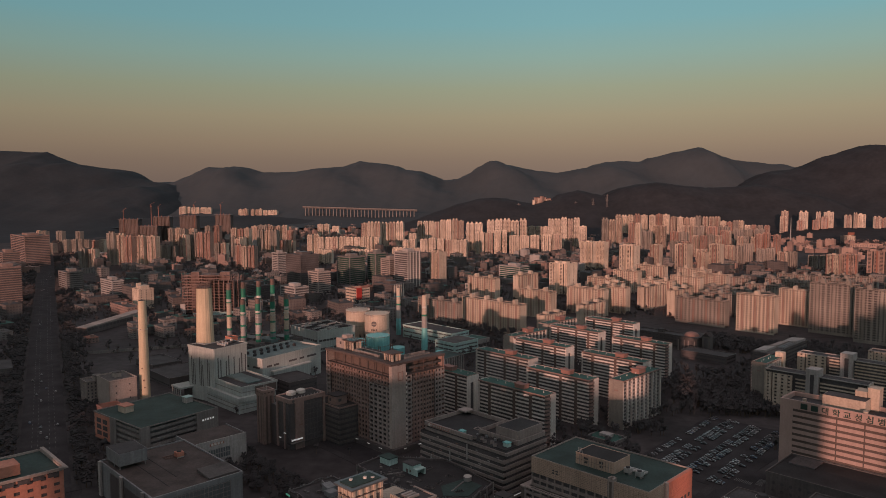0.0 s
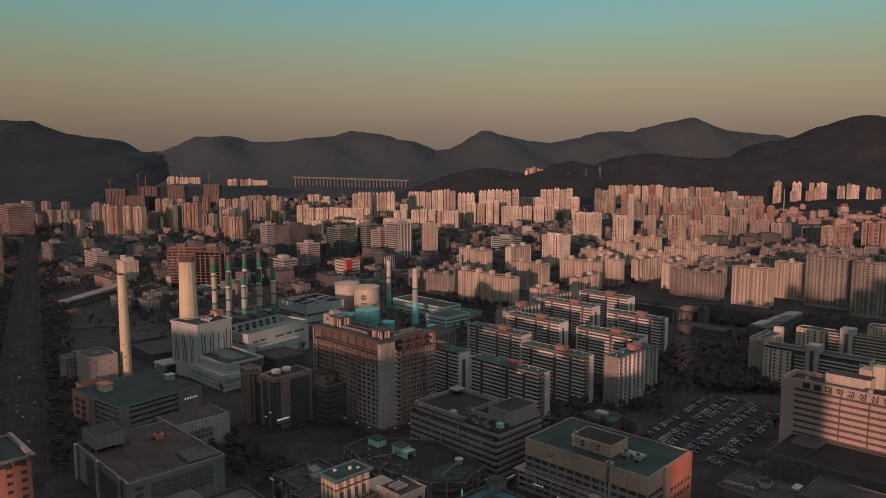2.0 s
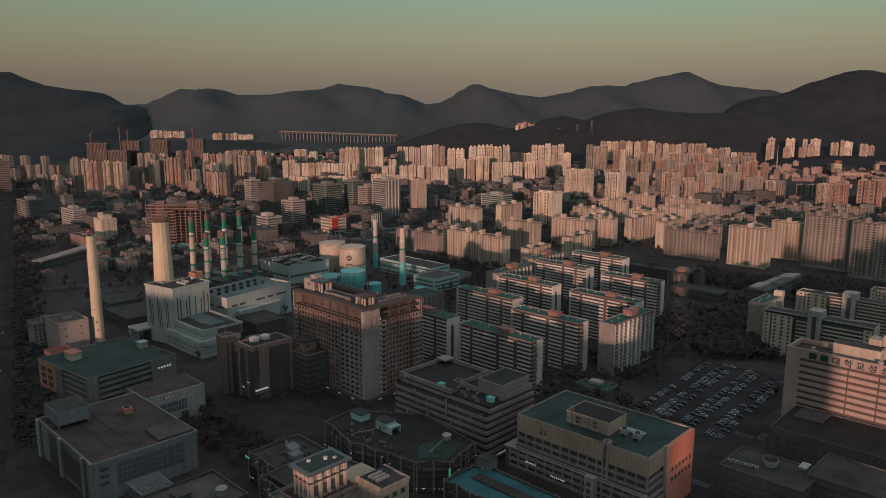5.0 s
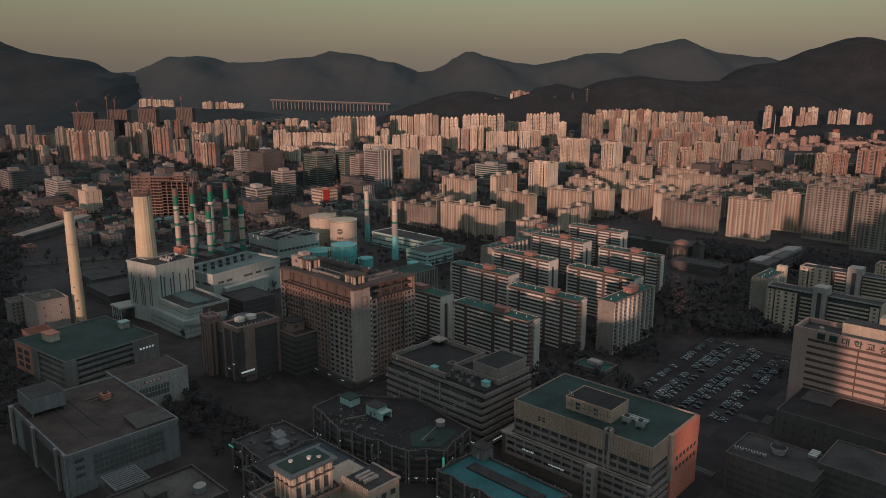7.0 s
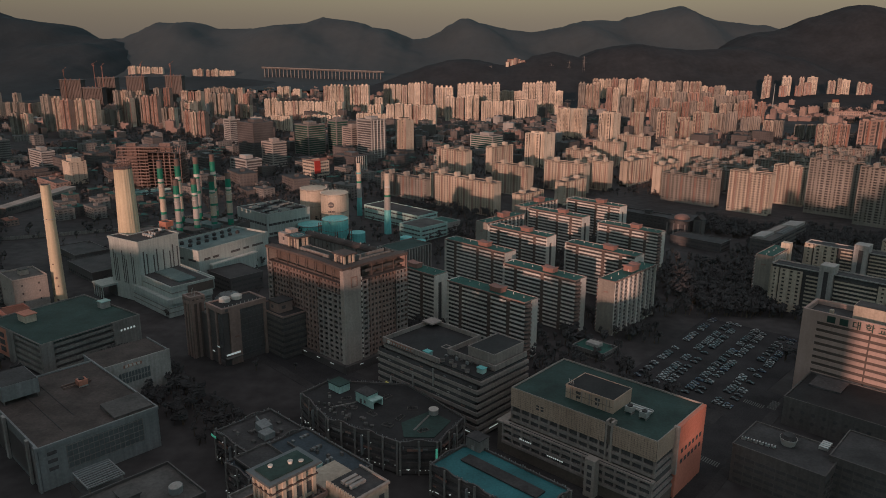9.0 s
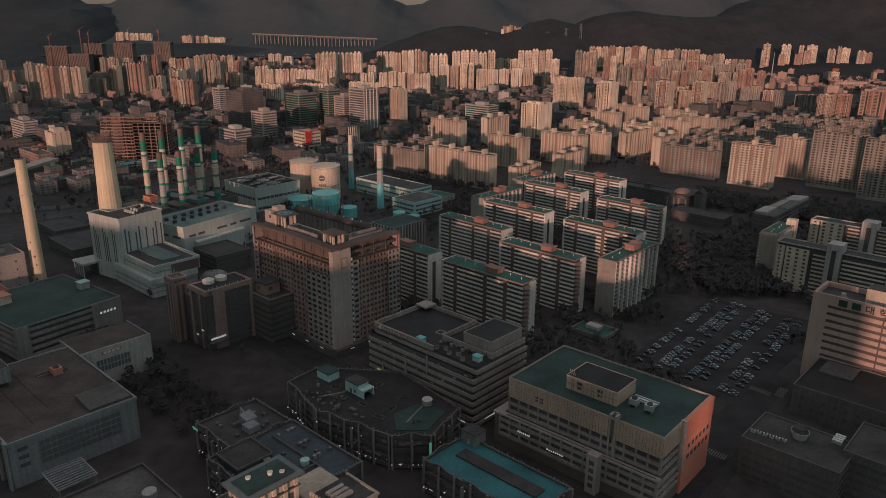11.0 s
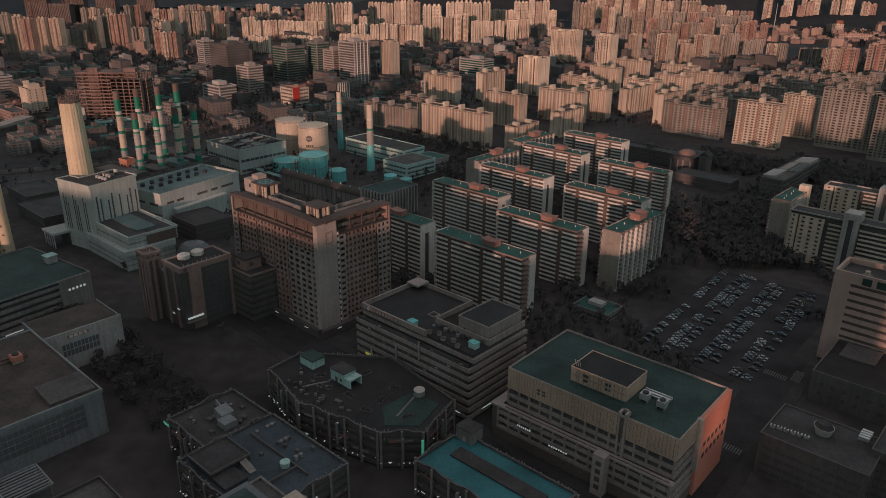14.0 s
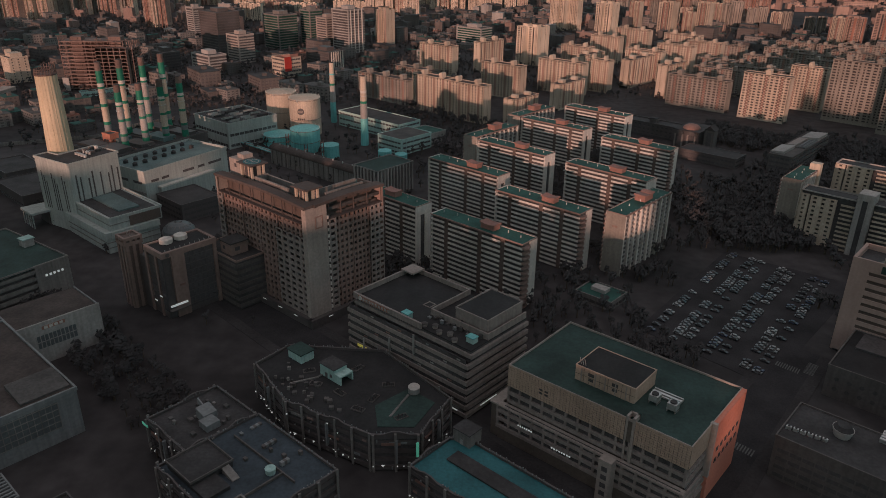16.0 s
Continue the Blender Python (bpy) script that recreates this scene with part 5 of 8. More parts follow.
def ornate_tower():
    """A tall cream block: its penthouse under green eaves stands beside a lower roof with a balustrade."""
    t = thing("ornate_tower", place(-54.7, 211.3), "tall cream block with a green-roofed penthouse and a balustraded roof", "tower block")
    part("main_block", Shape().box(-1, -6, 0, 9.6, 27, 55.6), M_CREAM, t)
    part("wing", Shape().box(9.6, 15.9, 0, 21.2, 27.5, 58), M_CREAM, t)
    part("lower_block", Shape().box(-24, 6, 0, -1, 32, 42), M_CONCRETE, t)
    part("lower_roof", Shape().box(-23.6, 6.4, 42, -1.4, 31.6, 42.2), M_ROOFGREY, t, "grey paved lower roof")
    part("lower_parapet", Shape().rim(-24.3, 5.7, -1, 32.3, 42, 43, .5), M_CONCRETE, t)
    part("roof_path", Shape().box(-14, 7, 42.2, -10, 31, 42.5), M_CONCRETE, t)
    part("penthouse", Shape().box(0.4, 0.4, 55.6, 8.1, 13.6, 65), M_CREAM, t, "cream penthouse in low sun")
    part("eaves", Shape().box(-1, -1, 65, 9.5, 15, 65.7), M_SMOKE, t, "grey tiled eaves")
    part("penthouse_roof", Shape().box(.6, .6, 65.7, 7.9, 13.4, 66.0), M_ROOFDKGREEN, t, "dark green roof")
    for i in range(5):
        part("pilaster", Shape().box(8.1, .4 + i * 3.05, 55.6, 8.6, 1.4 + i * 3.05, 65), M_CREAM, t)
    for i in range(4):
        part("pilaster", Shape().box(.4 + i * 2.2, -.1, 55.6, 1.3 + i * 2.2, .4, 65), M_CREAM, t)
    part("band", Shape().rim(-.2, -.2, 8.8, 14.2, 61.9, 62.3, .5), M_RINGBROWN, t)
    for i in range(4):
        part("loft_window", Shape().box(8.1, 1.7 + i * 3.05, 57, 8.16, 3.2 + i * 3.05, 60.5), M_GLASS, t)
    for i in range(3):
        part("loft_window", Shape().box(1.6 + i * 2.2, .34, 57, 2.4 + i * 2.2, .4, 61), M_GLASS, t)
    part("balcony", Shape().rim(-2.2, -3.5, 11.2, 15.4, 55.6, 57.0, .4), M_BROWN, t)
    part("balcony_floor", Shape().box(-2, -3.3, 55.4, 11, 15.2, 55.8), M_ROOFDARK, t)
    for i in range(9):
        part("balcony_plant", Shape().tube(10.2, -2 + i * 1.9, 55.8, 57.4 + (i % 3) * .3, .55, .3, n=7), M_LEAF, t)
    for i in range(11):
        part("baluster", Shape().box(9.9 + i * 1.05, 15.7, 58, 10.4 + i * 1.05, 16.3, 59.3), M_CREAM, t)
    part("wing_roof", Shape().box(9.8, 16.4, 58, 20.9, 27.2, 58.2), M_ROOFDARK, t)
    part("wing_edge", Shape().box(20.9, 15.7, 58, 21.6, 27.8, 58.7).box(9.6, 27.2, 58, 20.9, 27.8, 58.7), M_STONE, t)
    for i in range(3):
        part("duct", Shape().box(12.5 + i * 1.7, 18.5, 58.3, 13.5 + i * 1.7, 23.5, 59.2), M_PALE, t)
    for k in range(16):
        z = 3 + 3.4 * k
        for i in range(4):
            part("window", Shape().box(9.6 - .02, -4.6 + i * 4.6, z, 9.66, -2.4 + i * 4.6, z + 1.7), M_GLASS, t)
        for i in range(3):
            part("window", Shape().box(21.2, 17.4 + i * 3.4, z, 21.26, 19.2 + i * 3.4, z + 1.7), M_GLASS, t)
    for x, y, h in ((2.5, 4, .9), (4.8, 8.5, 1.2), (6, 11, .7)):
        part("roof_dish", Shape().tube(x, y, 65.6, 65.6 + h, .5, .7, n=10), M_WHITE, t)


ornate_tower()
punched("plain_block", place(-112.5, 242) @ pose(0, -16, 0), 24, 34, 37, M_GRANITE, M_ROOFGREY, "dark plain block with a wide grey roof", "office block", fh=3.6, pitch=3.4, ow=2.2)
tk = thing("water_tank", pose(-90, 240, 37), "round pale rooftop water tank", "water tank")
part("drum", Shape().tube(0, 0, 0, 2.2, 2.2, n=18), M_BLUEGREY, tk)
part("lid", Shape().tube(0, 0, 2.2, 3.0, 2.0, 0.8, n=18), M_PALE, tk)
pg = thing("slatted_tower", place(-138.5, 267.8), "dark stair tower with a slatted pale pergola roof", "stair tower")
part("body", Shape().box(0, -4, 0, 16, 10, 21), M_GRANITE, pg)
part("roof", Shape().box(0, -4, 21, 16, 10, 21.3), M_ROOFDARK, pg)
for x, y in ((2, -3), (14, -3), (2, 8), (14, 8)):
    part("post", Shape().box(x, y, 21.3, x + .5, y + .5, 25), M_CONCRETE, pg)
part("beam", Shape().rim(1.5, -3.5, 15, 9, 25, 25.5, .4), M_BLUEGREY, pg)
for i in range(8):
    part("slat", Shape().box(2.6 + i * 1.5, -3.1, 25.1, 3.1 + i * 1.5, 8.6, 25.4), M_BLUEGREY, pg)
punched("flat_block", place(-336, 488), 14, 18, 19, M_BAND, M_ROOFGREY, "small pale apartment house", "apartment house", fh=2.8, pitch=2.6, ow=1.1)
punched("flat_block", place(-318, 482), 26, 20, 24, M_STONE, M_ROOFGREY, "pale plain-fronted apartment house", "apartment house", fh=5.6, pitch=13, ow=1.0, oh=1.4)
shed("brick_shop", place(-300, 452), 24, 14, 10, M_TERRACOTTA, M_ROOFRED, "brown low shop with a rusty roof", "shop")


# ---- the dark shopping blocks with roof gardens and signs ----
def shop_block(name, m, pts, H, label, roof=M_ROOFDARK, seed=1, units=12):
    rnd = random.Random(seed)
    t = thing(name, m, label, "shopping block")
    part("body", Shape().prism(pts, 0, H), M_GLASS, t)
    cx, cy = sum(p[0] for p in pts) / len(pts), sum(p[1] for p in pts) / len(pts)
    part("roof", Shape().prism(pts, H, H + 0.25, 0.99), roof, t)
    n = len(pts)
    k = 0
    z = 0.8
    while z < H - 1:
        s = Shape()
        for i in range(n):
            a, b = Vector(pts[i]), Vector(pts[(i + 1) % n])
            d = (b - a).normalized()
            o = Vector((d.y, -d.x))
            s.prism([tuple(a + o * .7), tuple(b + o * .7), tuple(b), tuple(a)], z, z + 1.5)
        part("spandrel_band", s, M_GRANITE, t)
        z += 3.6
        k += 1
    s = Shape()
    for i in range(n):
        a, b = Vector(pts[i]), Vector(pts[(i + 1) % n])
        d = (b - a).normalized()
        o = Vector((d.y, -d.x))
        s.prism([tuple(a + o * .5), tuple(b + o * .5), tuple(b - o * .2), tuple(a - o * .2)], H - 0.6, H + 1.2)
    part("parapet", s, M_GRANITE, t)
    s = Shape()
    for i in range(n):
        a, b = Vector(pts[i]), Vector(pts[(i + 1) % n])
        length = (b - a).length
        for j in range(int(length / 1.3)):
            if rnd.random() < 0.7:
                p = a.lerp(b, (j + rnd.random() * .5) / (length / 1.3))
                s.box(p.x - .16, p.y - .16, H + 1.2, p.x + .16, p.y + .16, H + 1.2 + rnd.uniform(.25, 1.0))
                if rnd.random() < 0.35:
                    o = (b - a).normalized()
                    p = p + Vector((o.y, -o.x)) * .75
                    z = rnd.uniform(1, H - 1)
                    s.box(p.x - .25, p.y - .25, z, p.x + .25, p.y + .25, z + rnd.uniform(.3, 1.2))
    lights = Shape()
    for i in range(n):
        a, b = Vector(pts[i]), Vector(pts[(i + 1) % n])
        length = (b - a).length
        d = (b - a).normalized()
        o = Vector((d.y, -d.x))
        for j in range(int(length / 1.7)):
            if rnd.random() < 0.55:
                p = a + d * (j * 1.7 + rnd.random()) + o * 1.3
                z = 2.6 if rnd.random() < .7 else rnd.uniform(3, H)
                w = rnd.uniform(.1, .3)
                lights.box(p.x - w, p.y - w, z, p.x + w, p.y + w, z + .22)
    part("shop_lights", lights, M_SIGN, t, "small lit shop lamps and signs", kind="stuff")
    part("edge_fitting", s, M_BLUEGREY, t, "small lamps, rails and signs along the edges", kind="stuff")
    for i in range(n):
        a, b = Vector(pts[i]), Vector(pts[(i + 1) % n])
        d = (b - a).normalized()
        o = Vector((d.y, -d.x))
        if o.y > 0.3:
            continue
        length = (b - a).length
        for j in range(int(length / 4)):
            if rnd.random() < 0.75:
                p = a + d * (2 + j * 4) + o * 0.75
                q = p + d * rnd.uniform(1.2, 3.2)
                zz = 1.2 + 3.6 * rnd.randrange(max(1, int(H / 3.6)))
                mat = rnd.choice([M_BLUEGREY, M_CONCRETE, M_BLUEGREY, M_SHAFT, M_BROWN])
                part("sign_board", Shape().prism([tuple(p), tuple(q), tuple(q + o * .15), tuple(p + o * .15)][::-1], zz, zz + rnd.uniform(0.7, 1.2)), mat, t)
        piers = max(2, int(length / 7))
        for j in range(piers + 1):
            p = a + d * ((length - .9) * j / piers) + o * 0.7
            part("pilaster", Shape().prism([tuple(p), tuple(p + d * .9), tuple(p + d * .9 + o * .45), tuple(p + o * .45)][::-1], 0, H + (1.9 if j % 2 else 1.4)), M_CONCRETE, t)
        for j in range(piers // 2):
            p = a + d * (length * (2 * j + .4) / piers) + o * 0.55
            q = p + d * length * 1.2 / piers
            part("gable", Shape().solid([(*p, H + 1.1), (*q, H + 1.1), (*(q - o * .5), H + 1.1), (*(p - o * .5), H + 1.1)], [(*(p + (q - p) * .35), H + 2.3), (*(p + (q - p) * .65), H + 2.3), (*(p + (q - p) * .65 - o * .5), H + 2.3), (*(p + (q - p) * .35 - o * .5), H + 2.3)]), M_GRANITE, t)
            fz = H - 3.0 - 3.6 * (j % 2)
            r0, r1 = p + o * .3, p + o * .3 + d * length * .8 / piers
            part("fascia_sign", Shape().prism([tuple(r0), tuple(r1), tuple(r1 + o * .2), tuple(r0 + o * .2)][::-1], fz, fz + 1.0), rnd.choice([M_BLUEGREY, M_CONCRETE, M_SHAFT]), t)
        for j in range(max(1, int(length / 22))):
            p = a + d * (length * (j + 0.5) / max(1, int(length / 22))) + o * 0.8
            part("blade_sign", Shape().prism([tuple(p), tuple(p + d * .7), tuple(p + d * .7 + o * 1.1), tuple(p + o * 1.1)][::-1], H * .3, H * .95), M_BLUEGREY, t)
        for j in range(int(length / 9)):
            p = a + d * (3 + j * 9) + o * 0.8
            q = p + d * rnd.uniform(0.6, 1.8)
            part("lit_sign", Shape().prism([tuple(p), tuple(q), tuple(q + o * .1), tuple(p + o * .1)][::-1], 2.6, 2.9), M_SIGN, t)
    for j in range(units):
        u, w = rnd.uniform(.15, .85), rnd.uniform(.15, .85)
        p = Vector(pts[0]).lerp(Vector(pts[1]), u).lerp(Vector(pts[-1]).lerp(Vector(pts[2]), u), w)
        b = rnd.uniform(.35, .9)
        part("roof_unit", Shape().box(p.x - b, p.y - b * .8, H + 0.25, p.x + b, p.y + b * .8, H + rnd.uniform(.8, 1.8)), rnd.choice([M_CONCRETE, M_ROOFGREY, M_ROOFGREY, M_SLATE]), t)
    return t


corner = shop_block("corner_mall", pose(0, 0, 0), [(-74, 341.5), (-57, 319.5), (-23.6, 302.5), (-7, 303), (3.5, 322), (-23.7, 351.4), (-63.5, 354)], 14.5,
                    "dark corner shopping block crowded with signs", M_TAR, seed=4, units=30)
tw = thing("roof_stair_house", pose(-42, 336, 14.7, 0, 0, GRID), "pale teal rooftop stair house with arches", "stair house")
part("body", Shape().box(-4, -3, 0, 4, 3, 5.2), M_TEALWALL, tw)
part("roof", Shape().box(-4.3, -3.3, 5.2, 4.3, 3.3, 5.5), M_ROOFDARK, tw)
part("arch", Shape().box(4, -3, 0, 7.5, -2.4, 3.2).box(4, 2.4, 0, 7.5, 3, 3.2).box(4, -3, 3.2, 7.5, 3, 3.8), M_TEALWALL, tw)
part("door", Shape().box(-1.2, -3.08, 0, 0.2, -3, 2.4).box(1.6, -3.08, 1.2, 2.8, -3, 2.6), M_GRANITE, tw)
tw = thing("roof_stair_house", pose(-57, 347, 14.7, 0, 0, GRID), "pale teal rooftop stair house with green roof", "stair house")
part("body", Shape().box(-4, -3, 0, 4, 3, 3.8), M_TEALWALL, tw)
part("roof", Shape().box(-4.4, -3.4, 3.8, 4.4, 3.4, 4.2), M_ROOFDKGREEN, tw)
tk = thing("water_tank", pose(-10, 326, 14.7), "small white round water tank", "water tank")
part("drum", Shape().tube(0, 0, 0, 2.6, 2.2, n=18), M_PALE, tk)
part("lid", Shape().tube(0, 0, 2.6, 3.2, 2.3, 0.8, n=18), M_WHITE, tk)
part("roof_path", Shape().beam((-58, 330, 14.9), (-48, 334, 14.9), 0.6).beam((-48, 334, 14.9), (-40, 343, 14.9), 0.6), M_CONCRETE, corner)
part("roof_path", Shape().beam((-18, 312, 14.9), (-12, 324, 14.9), 0.8), M_CONCRETE, corner)
part("roof_garden", Shape().prism([(-22, 307), (-9, 307), (-2, 320), (-12, 328), (-24, 318)], 14.75, 15.0), M_ROOFDKGREEN, corner)
shop_block("west_mall", place(-104.6, 310.7), [(0, 0), (25, 0), (25, 26), (0, 26)], 13, "dark shopping block with low roof houses", seed=7)
rh = thing("roof_stair_house", pose(-84, 312, 13.25, 0, 0, GRID), "pale rooftop houses with slanted lids", "stair house")
part("body", Shape().wedge(-3, -2, 0, 2, 3, 4.2, 3.0).box(2, -4, 0, 7, 1, 2.6), M_BLUEGREY, rh)
part("screen", Shape().wedge(-9, 2, 0, -5.5, 2.5, 3.2, 1.6), M_BLUEGREY, rh)
part("green_sign", Shape().box(-15.6, -15.2, -1.8, -12, -15, -0.8), M_SIGNGREEN, rh)
gs = thing("blade_sign", pose(-8.2, 301.6, 7, 0, 0, 20), "lit green vertical shop sign", "sign")
part("sign_box", Shape().box(0, -.4, 0, .9, 0, 6), M_SIGNGREEN, gs)
sm = shop_block("south_mall", place(-104.6, 310.7), [(25.8, -10), (67, -10), (67, 26), (25.8, 26)], 14, "dark shopping block with a deep navy roof", M_NAVY, seed=11, units=3)
part("roof_deck", Shape().box(28, -8, 14.3, 42, 6, 16.6).box(42, -8, 14.3, 50, 0, 15.6), M_ROOFDARK, sm)
part("deck_wall", Shape().rim(27.7, -8.3, 42.3, 6.3, 16.6, 17.4, .35), M_SLATE, sm)
part("roof_stair", Shape().wedge(42.3, 2, 14.3, 48, 4.5, 16.4, 14.6), M_CONCRETE, sm)
part("roof_drum", Shape().tube(53, 12, 14.3, 16.4, 1.5, 1.7, n=14), M_TEALWALL, sm)
part("low_wall", Shape().box(30, 14, 14.3, 62, 14.4, 15.3).box(56, -6, 14.3, 56.4, 14, 15.3), M_SLATE, sm)
for i in range(14):
    part("roof_box", Shape().box(30 + (i * 11) % 33, 16 + (i * 5) % 8, 14.3, 31.3 + (i * 11) % 33, 17 + (i * 5) % 8, 15.0 + (i % 3) * .4), M_SLATE if i % 2 else M_BLUEGREY, sm)
pool = shop_block("teal_roof_mall", place(0.5, 300), [(0, -14), (38, -14), (48, -4), (48, 8), (4, 8), (0, 4)], 13, "dark shopping block with a bright teal roof", M_ROOFTEAL, seed=13, units=0)
part("roof_slot", Shape().box(6, -4, 13.3, 42, 1.5, 13.9), M_ROOFDARK, pool)
rb = thing("roof_stair_house", place(0.5, 300) @ pose(1, 5, 13.3), "plain grey rooftop stair house", "stair house")
part("body", Shape().box(0, 0, 0, 7, 6, 5), M_CONCRETE, rb)
part("roof", Shape().box(-0.2, -0.2, 5, 7.2, 6.2, 5.3), M_ROOFDARK, rb)
part("door", Shape().box(3, -0.08, 0, 4.2, 0, 2.2), M_PALE, rb)


# ---- the university hospital ----
def hospital():
    m = pose(180.0, 379.5, 0, 0, 0, GRID)
    L, D, H, FH = 75.0, 20.0, 47.0, 3.7
    t = thing("hospital", m, "pale hospital slab with brown window bands and rooftop lettering", "hospital")
    part("body", Shape().box(0.8, 0.8, 0, L, D, H - 3), M_GLASS, t)
    part("left_wall", Shape().box(0, 0.9, 0, 0.8, D, H), M_HOSPITAL, t)
    for k in range(12):
        z = 1.0 + k * FH
        top = H if k == 11 else z + 2.1
        part("spandrel_band", Shape().box(0, 0 if k % 1 == 0 else 0, z, L, 0.9, top), M_HOSPITAL, t)
        part("window_band", Shape().box(7, 0.35, z + 2.1, L, 0.5, z + FH), M_DARKBROWN, t)
        part("end_pier", Shape().box(0, 0, z + 2.1, 7, 0.9, z + FH) if k < 11 else Shape().box(0, 0.1, z + 2.1, 0.1, 0.2, z + 2.2), M_HOSPITAL, t)
    for x in (30.0, 44.0, 58.0):
        part("joint", Shape().box(x, -0.08, 0, x + 0.7, 0.0, H - 5), M_DARKBROWN, t)
    part("roof", Shape().box(0.8, 0.9, H - 3, L, D, H - 2.7), M_ROOFDARK, t)
    part("parapet", Shape().box(0, D - 0.6, H - 3, L, D, H).box(0.8, 0.9, H - 2.7, 1.2, D - .6, H - 0.2), M_HOSPITAL, t)
    part("roof_box", Shape().box(20, 8, H - 2.7, 42, 18, H + 4.5), M_CREAM, t, "cream rooftop plant room")
    part("roof_box_lid", Shape().box(20.3, 8.3, H + 4.5, 41.7, 17.7, H + 4.7), M_ROOFDARK, t)
    arch = Shape()
    for i in range(6):
        a0, a1 = math.pi / 2 * i / 6, math.pi / 2 * (i + 1) / 6
        arch.box(35 + 6 * (1 - math.cos(a0)), 16, H + 4.7 + 5 * math.sin(a0), 35 + 6 * (1 - math.cos(a1)) + 0.5, 24, H + 5 + 5 * math.sin(a1))
    part("rounded_tower", Shape().box(34, 17, H - 2.7, 40, 25, H + 8).box(40.2, 18, H - 2.7, 46, 25, H + 10.5), M_CREAM, t)
    for x, r in ((12, 1.8), (44, 2.2)):
        d = thing("roof_dish", m @ pose(x, 5, H - 2.7), "round rooftop cooling drum", "cooling drum", "hospital roof drums")
        part("drum", Shape().tube(0, 0, 0, 1.6, r, r * 1.2, n=18), M_CONCRETE, d)
        part("neck", Shape().tube(0, 0, 1.6, 3.6, r * .6, n=18), M_CREAM, d)
    # rooftop lettering, each sign as one flat letter
    letters = "--대학교성심병"
    for i, ch_ in enumerate(letters):
        if ch_ == "-":
            part("sign_bar", Shape().box(11.2 + i * 5.6, -0.14, H - 4.6, 14.9 + i * 5.6, 0, H - 1.2), M_LETTER, t)
            continue
        cu = bpy.data.curves.new("letter", "FONT")
        cu.body = ch_
        cu.size = 4.5
        cu.extrude = 0.12
        cu.offset = 0.06
        ob = new("letter", cu)
        dg = bpy.context.evaluated_depsgraph_get()
        me = bpy.data.meshes.new_from_object(ob.evaluated_get(dg))
        bpy.data.objects.remove(ob)
        if not me.polygons:
            continue
        me.materials.clear()
        me.materials.append(M_LETTER)
        lt = new("letter", me)
        lt.parent = t
        lt.matrix_local = pose(11.0 + i * 5.6, -0.14, H - 4.6, 90, 0, 0)
    pod = shed("hospital_podium", m @ pose(6, -38, 0), 70, 36, 14, M_SLATE, M_TAR, "dark low hospital podium with porthole windows", "hospital wing", windows=False)
    for i in range(8):
        for j in range(2):
            part("porthole", Shape().add(Shape().tube(0, 0, 0, 0.06, 0.9, n=12), pose(4 + i * 4.5, 0.0, 4.5 + j * 4.5, 90)), M_GLASS, pod)
    part("roof_glass", Shape().box(4, 20, 14.2, 18, 34, 15), M_GLASS, pod)


hospital()
shed("medical_annexe", place(116, 302.5), 34, 24, 17, M_SLATE, M_ROOFDARK, "dark grey annexe with rooftop plant", "office block", row_h=3.4)
tk = thing("cooling_tower", pose(139, 303, 17.2), "white round rooftop cooling tower", "cooling tower")
part("shell", Shape().tube(0, 0, 0, 3.0, 2.6, 3.4, n=22), M_PALE, tk)
part("throat", Shape().tube(0, 0, 3.0, 4.4, 3.2, 2.2, n=22), M_ROOFDARK, tk)
for i in range(6):
    a = thing("air_unit", pose(122 + i * 1.9, 306 - i * 1.2, 17.15, 0, 0, GRID), "small rooftop air unit", "air unit", "annexe air units")
    part("casing", Shape().box(-0.8, -0.5, 0, 0.8, 0.5, 1.2), M_METAL, a)
    part("fan", Shape().tube(0, 0, 1.2, 1.35, 0.4, n=10), M_ROOFDARK, a)
shed("clinic_block", place(150, 292), 40, 26, 19, M_SLATE, M_ROOFDARK, "dark grey clinic block with a railed roof", "office block", row_h=3.4)
ut = thing("air_unit", pose(150, 300, 17.2, 0, 0, GRID), "bank of metal rooftop air units", "air unit")
for i in range(4):
    part("unit", Shape().box(0, i * 1.6, 0, 3.4, i * 1.6 + 1.1, 1.4), M_METAL, ut)

shed("long_shed", place(-317, 558), 46, 36, 8, M_GRANITE, M_ROOFDARK, "long dark shed with a bitumen roof", "shed", row_h=5)
shed("long_shed", place(-352, 600), 40, 26, 7, M_GRANITE, M_ROOFDARK, "low dark shed in the station yard", "shed", row_h=5)
gate = thing("gate_canopy", place(-268, 506), "pale flat canopy on slim posts beside the boiler house", "canopy")
part("canopy_roof", Shape().box(0, 0, 9, 16, 14, 10.4), M_STATION, gate)
part("back_wall", Shape().box(1, 10, 0, 15, 10.4, 9), M_GRANITE, gate)
for i in range(5):
    part("post", Shape().box(.6 + i * 3.6, .6, 0, 1.1 + i * 3.6, 1.1, 9), M_STATION, gate)
wall_run = thing("yard_wall", pose(-440, 636, 0, 0, 0, 24), "long low concrete wall of the station yard", "wall")
for i in range(12):
    part("wall_panel", Shape().box(i * 12, 0, 0, i * 12 + 11.8, 0.4, 3.2), M_CONCRETE, wall_run)

sh = shed("shelter_hall", pose(69.5, 421.7, 0, 0, 0, GRID), 20, 15, 4.5, M_CONCRETE, M_ROOFGREEN, "low shelter with a green roof beside the car park", "shelter", row_h=3)
part("roof_box", Shape().box(5, 6, 4.6, 13, 11, 6.6), M_PALE, sh)

